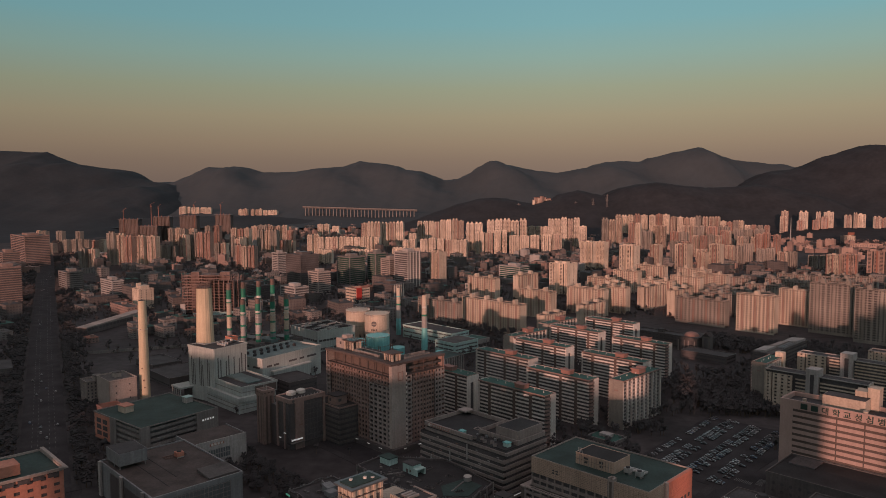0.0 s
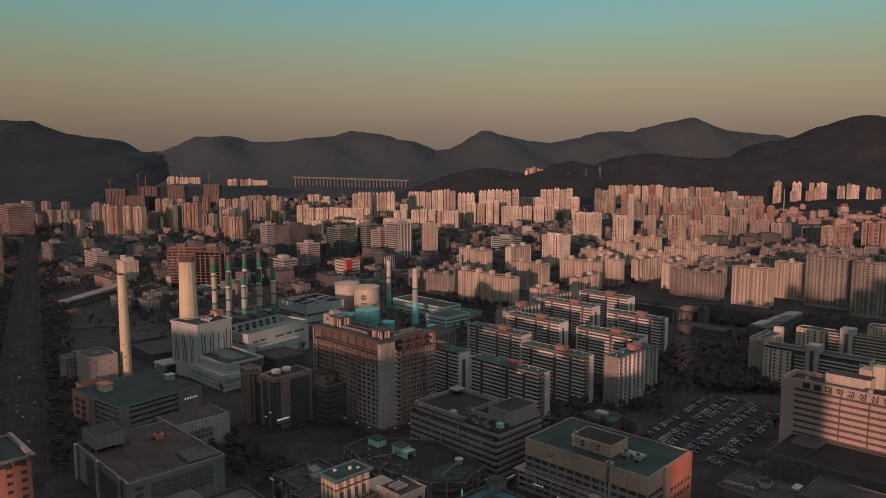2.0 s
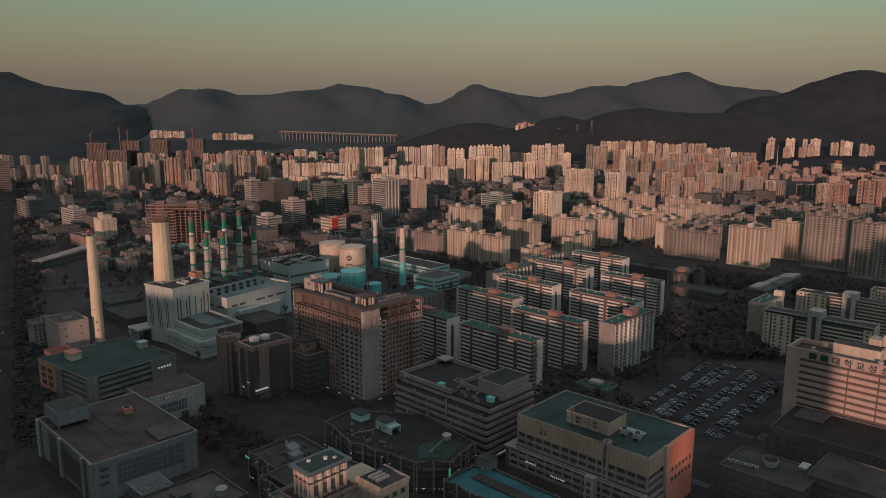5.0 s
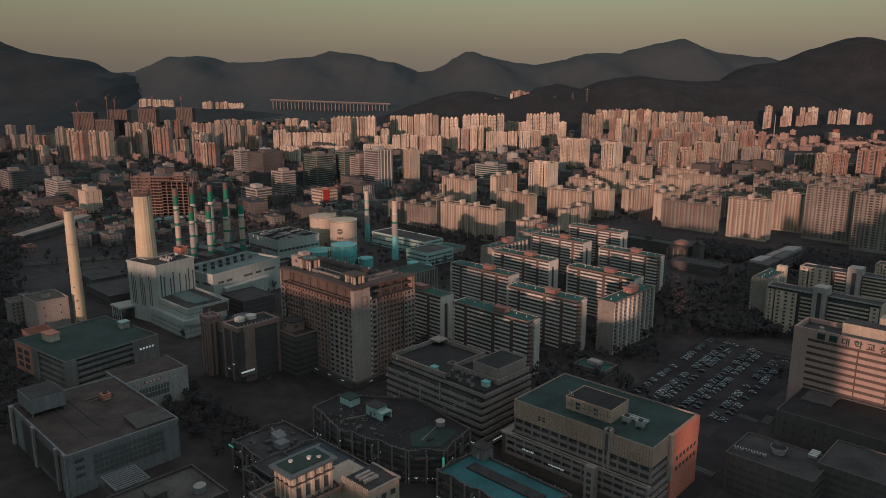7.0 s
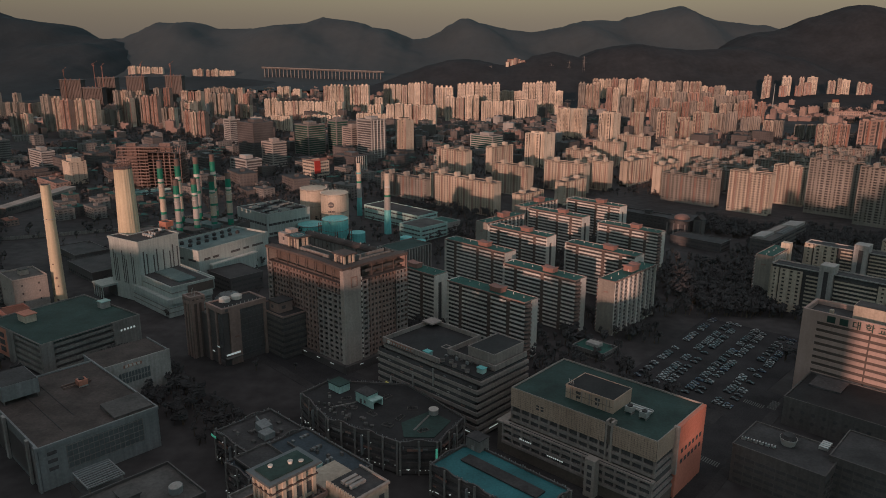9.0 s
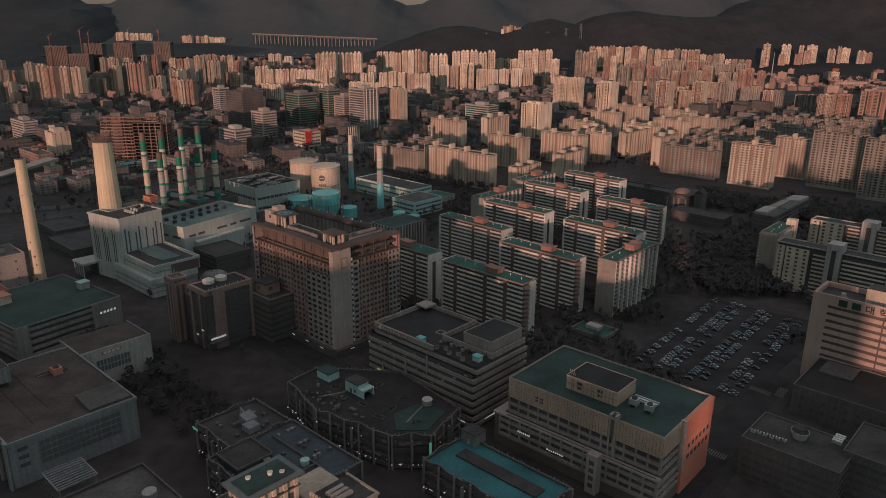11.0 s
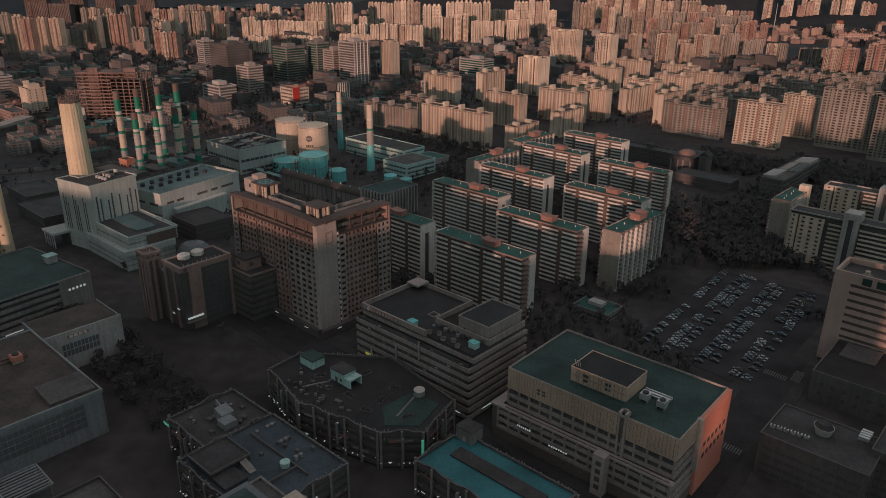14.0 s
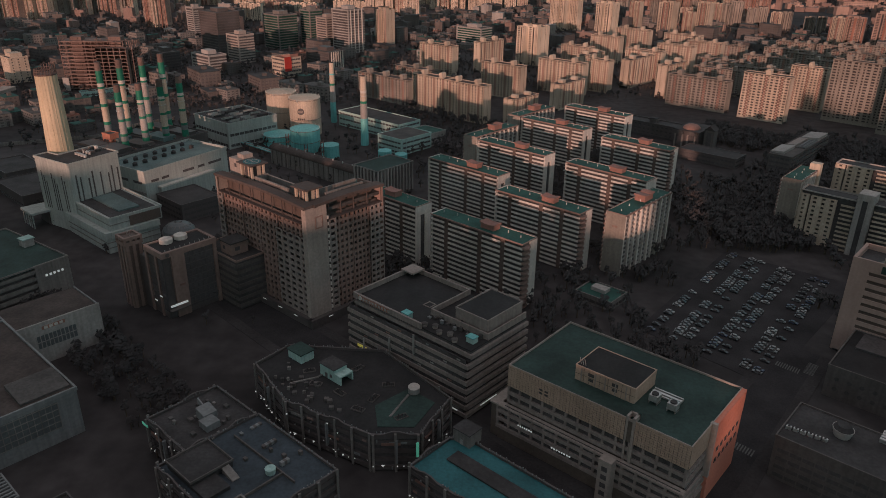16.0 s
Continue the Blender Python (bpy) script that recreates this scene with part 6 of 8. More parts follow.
for i, (x, y) in enumerate(((-38, 325), (-30, 316), (-48, 330), (-20, 330), (-52, 338), (-14, 312), (-33, 340), (-25, 322))):
    g = thing("roof_planter", pose(x, y, 14.75, 0, 0, GRID + 15 * i), "dark planted bed with low shrubs on the mall roof", "planter", "roof garden beds")
    part("kerb", Shape().rim(-2.4, -1.2, 2.4, 1.2, 0, .5, .25), M_SLATE, g)
    sh_ = Shape()
    for k in range(7):
        sh_.tube(-1.8 + k * .6, ((k * 7) % 5 - 2) * .3, .1, .9 + (k % 3) * .3, .5, .15, n=6)
    part("shrub", sh_, M_LEAF, g, kind="stuff")


# ---- the long apartment slabs with green roofs ----
def band_slab(L, end, label):
    """A thirteen-storey slab: white balcony bands before dark recesses, brown stair shafts, green roof."""
    D, H, FH, N = 11.5, 36.0, 2.68, 13
    t = thing("apartment_slab", pose(0, 0, 0), label, "apartment block", "green-roofed apartment slabs")
    part("body", Shape().box(0.4, 1.5, 0, L - 0.4, D, H - 0.6), M_GLASS, t)
    part("left_end", Shape().box(-0.1, 0, 0, 0.5, D, H), M_WHITE, t)
    if end == "slot":
        part("right_end", Shape().box(L - 0.6, 0, 0, L + 0.1, 3.4, H).box(L - 0.6, 6.6, 0, L + 0.1, D, H).box(L - 0.6, 3.4, 30.5, L + 0.1, 6.6, H), M_WHITE, t)
        part("end_slot", Shape().box(L - 0.8, 3.4, 0, L - 0.6, 6.6, 30.5), M_GLASS, t)
    else:
        part("right_end", Shape().box(L - 0.6, 6.0, 0, L + 0.1, D, H), M_WHITE, t)
        for k in range(N):
            z = 0.9 + k * FH
            part("end_balcony", Shape().prism([(L - 0.6, 0.2), (L + 1.2, 0.6), (L + 1.8, 2.6), (L + 1.2, 5.0), (L - 0.6, 5.6)], z - 0.15, z + 1.0), M_BROWN, t)
    stairs = (0.185, 0.56, 0.80)
    for k in range(N):
        z = 0.6 + k * FH
        s = Shape()
        marks = [0.0] + [q for c in stairs for q in (c - 0.022, c + 0.022)] + [1.0]
        for a, b in zip(marks[::2], marks[1::2]):
            s.box(a * L + 0.05, 0, z, b * L - 0.05, 0.16, z + 1.22)
            s.box(a * L + 0.05, 0.16, z, b * L - 0.05, 1.5, z + 0.16)
        part("balcony_band", s, M_WHITE, t)
    for c in stairs:
        part("stair_shaft", Shape().box((c - 0.022) * L, 0.25, 0, (c + 0.022) * L, 1.5, H - 0.4), M_DARKBROWN, t)
    part("back_wall", Shape().box(0, D, 0, L, D + 0.3, H), M_WHITE, t)
    part("roof", Shape().box(0, 0.3, H - 0.6, L, D, H - 0.25), M_ROOFGREEN, t, "green coated flat roof")
    part("parapet", Shape().box(0, -0.05, H - 0.7, L, 0.25, H + 0.12).box(0, D + 0.02, H - 0.7, L, D + 0.32, H + 0.12).box(L - 0.3, 0.25, H - 0.25, L + 0.12, D, H + 0.12), M_BROWN, t, "thin brown roof edge")
    hs = part("stair_house", Shape().box(0.52 * L, 3.5, H - 0.25, 0.52 * L + 8, 8.5, H + 2.3), M_TERRACOTTA, t, "terracotta rooftop tank house")
    part("stair_house_lip", Shape().wedge(0.52 * L - 0.6, 3.2, H + 2.3, 0.52 * L + 2.8, 8.8, H + 3.2, H + 2.6).box(0.52 * L + 2.8, 3.2, H + 2.3, 0.52 * L + 5.4, 8.8, H + 2.6).wedge(0.52 * L + 5.4, 3.2, H + 2.3, 0.52 * L + 8.6, 8.8, H + 2.6, H + 3.2), M_TERRACOTTA, hs)
    for i in range(7):
        part("roof_vent", Shape().tube(0.06 * L + i * 0.14 * L, 6.5 + (i % 2), H - 0.25, H + 1.0, 0.3, 0.2, n=8), M_METAL, t)
    return t


def fin_slab(L, label, house=True):
    """A slab whose long side is a row of white fins and stacked window columns."""
    D, H, FH, N = 11.0, 36.0, 2.68, 13
    t = thing("apartment_slab", pose(0, 0, 0), label, "apartment block", "green-roofed apartment slabs")
    part("body", Shape().box(0.5, 1.0, 0, L - 0.3, D, H - 0.6), M_GLASS, t)
    part("end_wall", Shape().box(-0.2, 0, 0, 0.5, D, H), M_SHADEBEIGE, t, "plain end wall with a number as a plain bar")
    part("number_bar", Shape().box(-0.26, 4.0, 27.8, -0.2, 7.0, 28.9), M_BROWN, t)
    n = 9
    for i in range(n + 1):
        x = 0.3 + i * (L - 0.9) / n
        w = 1.2 if i % 2 else 0.6
        part("fin", Shape().box(x, -0.25, 0, x + w, 1.0, H), M_WHITE, t)
    for k in range(N):
        z = 0.6 + k * FH
        s = Shape()
        for i in range(n):
            a, b = 0.3 + i * (L - 0.9) / n, 0.3 + (i + 1) * (L - 0.9) / n
            s.box(a + 0.6, 0.15 if i % 2 else 0.5, z, b, 0.8, z + 0.95)
        part("balcony_band", s, M_PALE, t)
    for k in range(N):
        z = 0.9 + k * FH
        part("end_balcony", Shape().prism([(-0.2, D - 0.4), (0.2, D + 1.3), (2.4, D + 1.8), (4.6, D + 1.3), (5.4, D - 0.4)][::-1], z - 0.15, z + 1.0), M_BROWN, t)
    part("back_wall", Shape().box(0, D, 0, L, D + 0.3, H), M_WHITE, t)
    part("roof", Shape().box(0.2, 0.2, H - 0.6, L, D, H - 0.2), M_ROOFGREEN, t, "green coated flat roof")
    part("parapet", Shape().box(-0.2, -0.3, H - 0.7, L, 0.05, H + 0.3).box(-0.3, 0.05, H - 0.2, 0.0, D, H + 0.3).box(0, D + .02, H - .7, L, D + .32, H + .3), M_BROWN, t, "thin brown roof edge")
    if house:
        hs = part("stair_house", Shape().box(0.50 * L, 3.0, H - 0.2, 0.50 * L + 9, 9, H + 3.0), M_TERRACOTTA, t, "terracotta rooftop tank house")
        part("stair_house_lip", Shape().wedge(0.5 * L - 0.8, 2.6, H + 3.0, 0.5 * L + 3.2, 9.4, H + 3.9, H + 3.3).wedge(0.5 * L + 6.4, 2.6, H + 3.0, 0.5 * L + 9.8, 9.4, H + 3.3, H + 3.9), M_TERRACOTTA, hs)
    else:
        part("lift_tower", Shape().box(L - 5, -1.2, 0, L, 5, H + 4.5), M_CREAM, t, "cream lift tower at the end")
    for i in range(5):
        part("roof_vent", Shape().tube(0.1 * L + i * 0.2 * L, 5.5 + (i % 2), H - 0.2, H + 1.0, 0.3, 0.2, n=8), M_METAL, t)
    return t


def spread(make, spots, rot):
    """Stands the first thing on the first spot and copies on the others: x, y and optional stretch along and up."""
    first = None
    for x, y, *k in spots:
        kx, kz = (k + [1, 1])[:2] if k else (1, 1)
        m = pose(x, y, 0, 0, 0, rot) @ Matrix.Diagonal((kx, 1, kz, 1))
        if first is None:
            first = make()
            first.matrix_world = m
        else:
            loc_first = first.matrix_basis.copy()
            first.matrix_basis = Matrix.Identity(4)
            copy_thing(first, m)
            first.matrix_basis = loc_first


spread(lambda: band_slab(56, "slot", "white-banded apartment slab with brown shafts and a green roof"),
       [(-58.5, 489), (-10, 539), (25, 580.5), (63.5, 643), (106, 684.5), (81, 533.5)], GRID)
spread(lambda: band_slab(58, "balcony", "white-banded apartment slab with curved brown end balconies and a green roof"),
       [(-6.5, 446), (31, 482, 0.95), (117.5, 592.5, 0.9)], GRID)
spread(lambda: fin_slab(50, "apartment slab with white fins and a plain end wall"), [(98.5, 445.8), (24.2, 586, 0.95), (62, 646, 0.95)], 90 + GRID)


# ---- the tower-like slabs beside the hospital ----
def lift_slab(L, H, label):
    D, FH = 12.0, 2.75
    N = int(H / FH)
    t = thing("apartment_slab", pose(0, 0, 0), label, "apartment block", "cream apartment slabs with lift towers")
    part("body", Shape().box(0.3, 1.2, 0, L - 0.3, D, H - 0.4), M_GLASS, t)
    part("left_end", Shape().box(-0.2, 0, 0, 0.5, D, H + 0.4), M_CREAM, t)
    part("right_end", Shape().box(L - 0.5, 0, 0, L + 0.2, D, H + 0.4), M_CREAM, t)
    part("back_wall", Shape().box(0, D, 0, L, D + 0.3, H), M_CREAM, t)
    part("plain_bay", lattice(4.2, N, FH, 4.2, 1.2, 1.3, 1.1, 0.4, 0.8).add(Shape().add(lattice(4.2, N, FH, 4.2, 1.2, 1.3, 1.1, 0.4, 0.8), pose(L - 5.2, 0, 0)), Matrix.Identity(4)), M_CREAM, t)
    part("bay_wall", Shape().add(lattice(11.5, N, FH, 3.8, 1.5, 1.4, 1.0, 0.4, 0.8), pose(5.0, -0.3, 0)), M_CREAM, t)
    for k in range(N):
        z = 0.4 + k * FH
        part("balcony_band", Shape().box(18.5, -0.2, z, L * .42, 0.0, z + 1.2).box(18.5, 0, z, L * .42, 1.2, z + 0.15).box(L * .56, -0.2, z, L - 5.6, 0.0, z + 1.2).box(L * .56, 0, z, L - 5.6, 1.2, z + 0.15), M_CREAM, t)
    part("lift_tower", Shape().box(L * .43, -2.4, 0, L * .47, 2, H + 6).box(L * .51, -2.4, 0, L * .55, 2, H + 6).box(L * .43, 2, 0, L * .55, 8, H + 6).box(L * .47, -2.4, H + 2, L * .51, 2, H + 6), M_PALE, t, "tall grey lift tower with a dark slot")
    part("tower_slot", Shape().box(L * .47, -1.8, 0, L * .51, -1.6, H + 2), M_GLASS, t)
    part("roof", Shape().box(0, 0, H - 0.4, L, D, H), M_ROOFDARK, t)
    part("parapet", Shape().rim(0, 0, L, D, H, H + 0.8, 0.35), M_PALE, t)
    return t


spread(lambda: lift_slab(58, 32.5, "cream apartment slab with stacked balconies and a lift tower"), [(219.5, 497.5, 1.2)], GRID)
spread(lambda: lift_slab(58, 36.0, "cream apartment slab with a lift tower in low sun"), [(266.2, 544.1, 1.3, 0.945), (325, 545, 0.9)], GRID)
spread(lambda: fin_slab(34, "pale apartment slab with an end wall lit by dusk", False), [(227, 512, 1, 0.91)], 90 + GRID)


# ---- mid-rise cream slabs with lift houses ----
def bay_wall(length, floors, fh, z0, gaps, sill=0.95, inset=0.2, depth=0.8, head=0.2, slots=()):
    """A wall, outside at y = 0: full-height piers between the gaps, and a sill and a head at each floor within them; the gaps named as slots stay open from top to bottom."""
    s = Shape()
    edge, top = 0.0, z0 + floors * fh
    for i, (a, b) in enumerate(gaps):
        s.box(edge, 0, z0, a, depth, top)
        for k in range(0 if i in slots else floors):
            z = z0 + k * fh
            s.box(a, inset, z, b, depth, z + sill)
            s.box(a, inset, z + fh - head, b, depth, z + fh)
        edge = b
    return s.box(edge, 0, z0, length, depth, top)


def hump(x, y, z, w, d, h):
    """A lift house whose roof curls over from a low eave to a high rounded brow."""
    s = Shape().box(x - w * .34, y, z, x + w * .34, y + d, z + h * .45)
    k, n = z + h * .45, 6
    for i in range(n):
        a, b = math.pi * .72 * i / n, math.pi * .72 * (i + 1) / n
        p, q = x - w * .44 * math.cos(a), x - w * .44 * math.cos(b)
        s.solid([(p, y - .3, k), (q, y - .3, k), (q, y + d + .3, k), (p, y + d + .3, k)], [(p, y - .3, k + h * .5 * math.sin(a) + .3), (q, y - .3, k + h * .5 * math.sin(b) + .3), (q, y + d + .3, k + h * .5 * math.sin(b) + .3), (p, y + d + .3, k + h * .5 * math.sin(a) + .3)])
    return s


def window_slab(L, H, wall, label, houses, pitch=4.6, depth=11.0, shaft=None):
    FH = 2.75
    N = int((H - 1) / FH)
    D = depth
    z0 = H - 0.5 - N * FH
    t = thing("apartment_slab", pose(0, 0, 0), label, "apartment block", "cream apartment slabs")
    part("glazing", Shape().box(0.4, 0.8, 0, L - 0.4, D, H - 0.4), M_DARKPANE, t)
    units = max(2, round(L / 15.0))
    u = L / units
    gaps, shafts = [], []
    for i in range(units):
        q = [i * u + f * u for f in (.07, .25, .335, .42, .58, .665, .75, .93)]
        gaps += [(q[0], q[1]), (q[2], q[3]), (q[4], q[5]), (q[6], q[7])]
        shafts.append((q[3], q[4]))
    part("front_wall", bay_wall(L, N, FH, z0, gaps, 1.0, .25, .8, .25), wall, t)
    for a, b in shafts:
        s = bay_wall(b - a, N, FH, z0, [(.45, b - a - .45)], 1.3, 0.05, .2, .5)
        part("stair_shaft", Shape().add(s, pose(a, -0.24, 0)), shaft or M_SHAFT, t, "dusky pink stair shaft with small windows" if shaft is None else "")
    part("right_wall", Shape().add(bay_wall(D, N, FH, z0, [(D * .6, D * .6 + 1.1)], 1.1, .1, .3, .5), face_matrix(RIGHT, L, D)), wall, t)
    part("left_wall", Shape().add(bay_wall(D, N, FH, z0, [(D * .3, D * .3 + 1.1)], 1.1, .1, .3, .5), face_matrix(LEFT, L, D)), wall, t)
    part("back_wall", Shape().box(0, D, 0, L, D + 0.3, H), wall, t)
    part("base_wall", Shape().box(0, -0.1, 0, L, 0.4, z0), wall, t)
    part("roof", Shape().box(-0.2, -0.2, H - 0.5, L + 0.2, D + 0.3, H), M_ROOFBROWN, t, "dark brown flat roof")
    part("parapet", Shape().rim(-0.25, -0.25, L + 0.25, D + 0.35, H, H + 0.7, 0.3), wall, t)
    for i in range(houses):
        part("lift_house", hump((i + 0.5) / houses * L, 3, H, 7.0, 5.5, 5.2), wall, t, "lift house under a curled roof")
    return t


S0 = "cream apartment slab with lift houses on a dark red roof"
spread(lambda: window_slab(60, 37, M_CREAM, S0, 2), [(-33, 807, 0.78), (1.6, 777.5, 0.78), (-33, 1011, 0.92), (43, 882, 0.88), (112, 906, 0.97), (168, 908, 0.5), (214, 1101, 0.75), (156, 1010, 0.7),
                                                    (235, 985, 0.8), (290, 1030, 0.8), (340, 1060, 0.8), (330, 1130, 0.9), (270, 1180, 0.9)], GRID)
spread(lambda: window_slab(75, 27, M_SHADEBEIGE, "grey apartment slab with dark lift houses", 3), [(-97, 863), (-60, 905, 0.8)], GRID)
# these rows take the darkened wall in place of shade falling on them
spread(lambda: window_slab(64, 33, M_SHADEBEIGE, "cream apartment slab, shade painted into its wall tone", 3), [(247, 844), (300, 915, 0.85, 0.88), (362, 880, 0.9), (420, 930, 0.9, 0.85), (330, 985, 1, 0.82), (400, 1010, 0.9, 0.82), (470, 980, 1, 0.82), (520, 940, 0.8, 0.85),
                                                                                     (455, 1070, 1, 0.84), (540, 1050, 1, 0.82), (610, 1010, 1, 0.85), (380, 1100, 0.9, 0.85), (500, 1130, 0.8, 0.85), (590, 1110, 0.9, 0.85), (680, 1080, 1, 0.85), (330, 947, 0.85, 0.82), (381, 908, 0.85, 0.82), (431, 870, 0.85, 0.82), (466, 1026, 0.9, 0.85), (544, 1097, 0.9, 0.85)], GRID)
spread(lambda: window_slab(44, 46, M_CREAM, "tall cream apartment slab in evening sun", 1), [(306, 792), (374, 832, 0.8)], GRID)
spread(lambda: window_slab(52, 61, M_SHADEBEIGE, "tall beige apartment slab, shade painted into its tone, many window columns", 2, shaft=M_SHADEBEIGE), [(390, 785), (416, 735), (500, 700)], GRID)
spread(lambda: window_slab(46, 39, M_CREAM, "cream apartment slab seen end-on", 2), [(48, 1000), (67, 743, 0.85, 0.66), (122, 806, 1, 0.7), (224, 917, 1.3, 0.86), (253, 867, 1, 0.95), (178, 960, 1, 0.8)], 90 + GRID)


# ---- point towers ----
def roof_cap(body, lid, x, y, z, w, d, h):
    """A plain lift house with a thin projecting lid."""
    body.box(x - w / 2, y, z, x + w / 2, y + d, z + h)
    lid.box(x - w / 2 - .5, y - .5, z + h, x + w / 2 + .5, y + d + .5, z + h + .7)


def point_tower(kind, wall, accent, label, N=22, s=22.0):
    """A tower of staggered wings: full-height piers, narrow stacked window columns, and lift houses on the roof."""
    FH = 2.75
    H = N * FH
    h = s / 2
    t = thing("apartment_tower", pose(0, 0, 0), label, "apartment tower", "apartment towers")
    wings = {0: ((-h, -1.0, -h, h), (-1.0, h, -h + 4.5, h + 2)),
             1: ((-h, -4.0, -h + 3.5, h), (-4.0, 4.0, -h, h + 2), (4.0, h, -h + 3.5, h)),
             2: ((-h, h, -h + 2, h),)}[kind]
    glass, body, top = Shape(), Shape(), Shape()
    for x0, x1, y0, y1 in wings:
        w, d = x1 - x0, y1 - y0
        glass.box(x0 + .5, y0 + .8, 0, x1 - .5, y1 - .5, H - .3)
        if kind == 2:
            gaps = [(1.4, 4.2), (5.4, 7.0), (9.7, 12.3), (15.0, 16.6), (17.8, 20.6)]
        else:
            gaps = [(w * .10, w * .36), (w * .47, w * .62), (w * .70, w * .91)]
        body.add(bay_wall(w, N, FH, 0, gaps, 1.0, .25, .8, .25, slots=(1, 3) if kind == 2 else (1,)), pose(x0, y0, 0))
        side = [(d * .25, d * .25 + 1.2), (d * .62, d * .62 + 1.8)]
        body.add(Shape().add(bay_wall(d, N, FH, 0, side, 1.2, .15, .5, .4), face_matrix(RIGHT, w, d)), pose(x0, y0, 0))
        body.add(Shape().add(bay_wall(d, N, FH, 0, side, 1.2, .15, .5, .4), face_matrix(LEFT, w, d)), pose(x0, y0, 0))
        body.box(x0, y1 - .4, 0, x1, y1, H)
        body.rim(x0, y0, x1, y1, H, H + 1.0, .35)
        top.box(x0 + .36, y0 + .36, H - .3, x1 - .36, y1 - .36, H)
        if kind != 1 or x0 == -4.0:
            for cx in ((x0 + x1) / 2,) if kind < 2 else (-5.5, 5.5):
                roof_cap(body, top, cx, -4, H, 5.5, 7, 3.6 if kind else 4.4)
    part("glazing", glass, M_DARKPANE, t)
    part("facade", body, wall, t)
    part("roof", top, M_ROOFBROWN, t)
    sh = Shape()
    for x0, x1 in {0: ((-2.7, -1.05), (h - 3.2, h - 1.4)), 1: ((-h + .2, -h + 1.8), (-1.2, 1.2), (h - 1.8, h - .2)), 2: ((-h + 7.3, -h + 9.5), (-h + 12.5, -h + 14.7))}[kind]:
        y = next(a for p, q, a, b in wings if p <= x0 and x1 <= q)
        sh.box(x0, y - .5, 0, x1, y + .1, H + 1.3)
    part("shaft", sh, accent, t)
    return t


PROTO = {}
TOWER_SPOTS = []
COLOURS = {"b": (M_SUNCREAM, M_CREAM), "c": (M_CREAM, M_SHAFT), "p": (M_CREAM, M_PINK), "r": (M_PINK, M_RED), "g": (M_SHADEBEIGE, M_SHADEBEIGE), "w": (M_CREAM, M_PALE)}
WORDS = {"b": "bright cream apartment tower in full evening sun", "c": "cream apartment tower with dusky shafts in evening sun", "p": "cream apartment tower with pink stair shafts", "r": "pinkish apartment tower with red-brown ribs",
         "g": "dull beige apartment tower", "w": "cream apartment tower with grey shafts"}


def tower(x, y, s, h, look_="c", kind=0, rot=GRID, deep=0.0):
    key = (look_, kind)
    k = s / 22.0
    TOWER_SPOTS.append((x, y))
    m = pose(x, y, 0, 0, 0, rot) @ Matrix.Diagonal((k, deep / 22.0 if deep else k, h / 60.5, 1))
    if key not in PROTO:
        PROTO[key] = point_tower(kind, *COLOURS[look_], WORDS[look_])
        PROTO[key].matrix_world = m
    else:
        f = PROTO[key]
        keep = f.matrix_basis.copy()
        f.matrix_basis = Matrix.Identity(4)
        copy_thing(f, m)
        f.matrix_basis = keep


def estate(seed, rows, looks, rot, fill=0.95, deep=15.0):
    """Rows of towers side by side: from x, y to x, y, how many, how tall. Each stands a little out of line."""
    rnd = random.Random(seed)
    for x0, y0, x1, y1, n, h in rows:
        kind = rnd.randrange(3)
        for i in range(n):
            u = (i + .5) / n
            step = math.hypot(x1 - x0, y1 - y0) / n
            jog = rnd.uniform(-9, 9)
            tower(x0 + (x1 - x0) * u * (1 + jog / y0), y0 + (y1 - y0) * u + jog + deep / 2, step * fill * rnd.uniform(.9, 1.02), h * rnd.uniform(.955, 1.02), rnd.choice(looks),
                  kind if rnd.random() < .7 else rnd.randrange(3), rot + rnd.uniform(-5, 5), min(deep, step * 1.1))


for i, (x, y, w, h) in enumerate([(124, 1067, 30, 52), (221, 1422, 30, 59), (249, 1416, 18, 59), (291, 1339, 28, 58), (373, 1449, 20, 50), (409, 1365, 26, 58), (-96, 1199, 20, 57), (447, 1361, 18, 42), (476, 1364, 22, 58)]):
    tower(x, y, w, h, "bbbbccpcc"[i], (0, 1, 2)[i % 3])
# mostly the lightened look: strong evening sun is in the paint here
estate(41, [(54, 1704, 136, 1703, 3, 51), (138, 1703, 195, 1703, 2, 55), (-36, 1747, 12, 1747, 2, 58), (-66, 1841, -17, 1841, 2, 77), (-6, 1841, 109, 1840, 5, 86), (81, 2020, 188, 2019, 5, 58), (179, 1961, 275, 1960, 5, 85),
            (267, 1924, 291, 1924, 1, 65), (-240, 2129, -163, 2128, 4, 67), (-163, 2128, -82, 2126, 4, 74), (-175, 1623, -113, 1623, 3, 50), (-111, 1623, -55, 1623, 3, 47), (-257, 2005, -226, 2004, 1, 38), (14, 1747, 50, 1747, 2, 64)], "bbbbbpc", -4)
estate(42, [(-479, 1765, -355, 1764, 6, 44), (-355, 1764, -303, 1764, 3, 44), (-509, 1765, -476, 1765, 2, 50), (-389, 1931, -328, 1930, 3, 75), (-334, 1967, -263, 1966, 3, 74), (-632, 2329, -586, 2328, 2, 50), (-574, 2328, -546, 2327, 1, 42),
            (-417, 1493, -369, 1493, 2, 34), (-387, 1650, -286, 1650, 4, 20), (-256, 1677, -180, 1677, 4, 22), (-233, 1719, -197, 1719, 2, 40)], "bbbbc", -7)
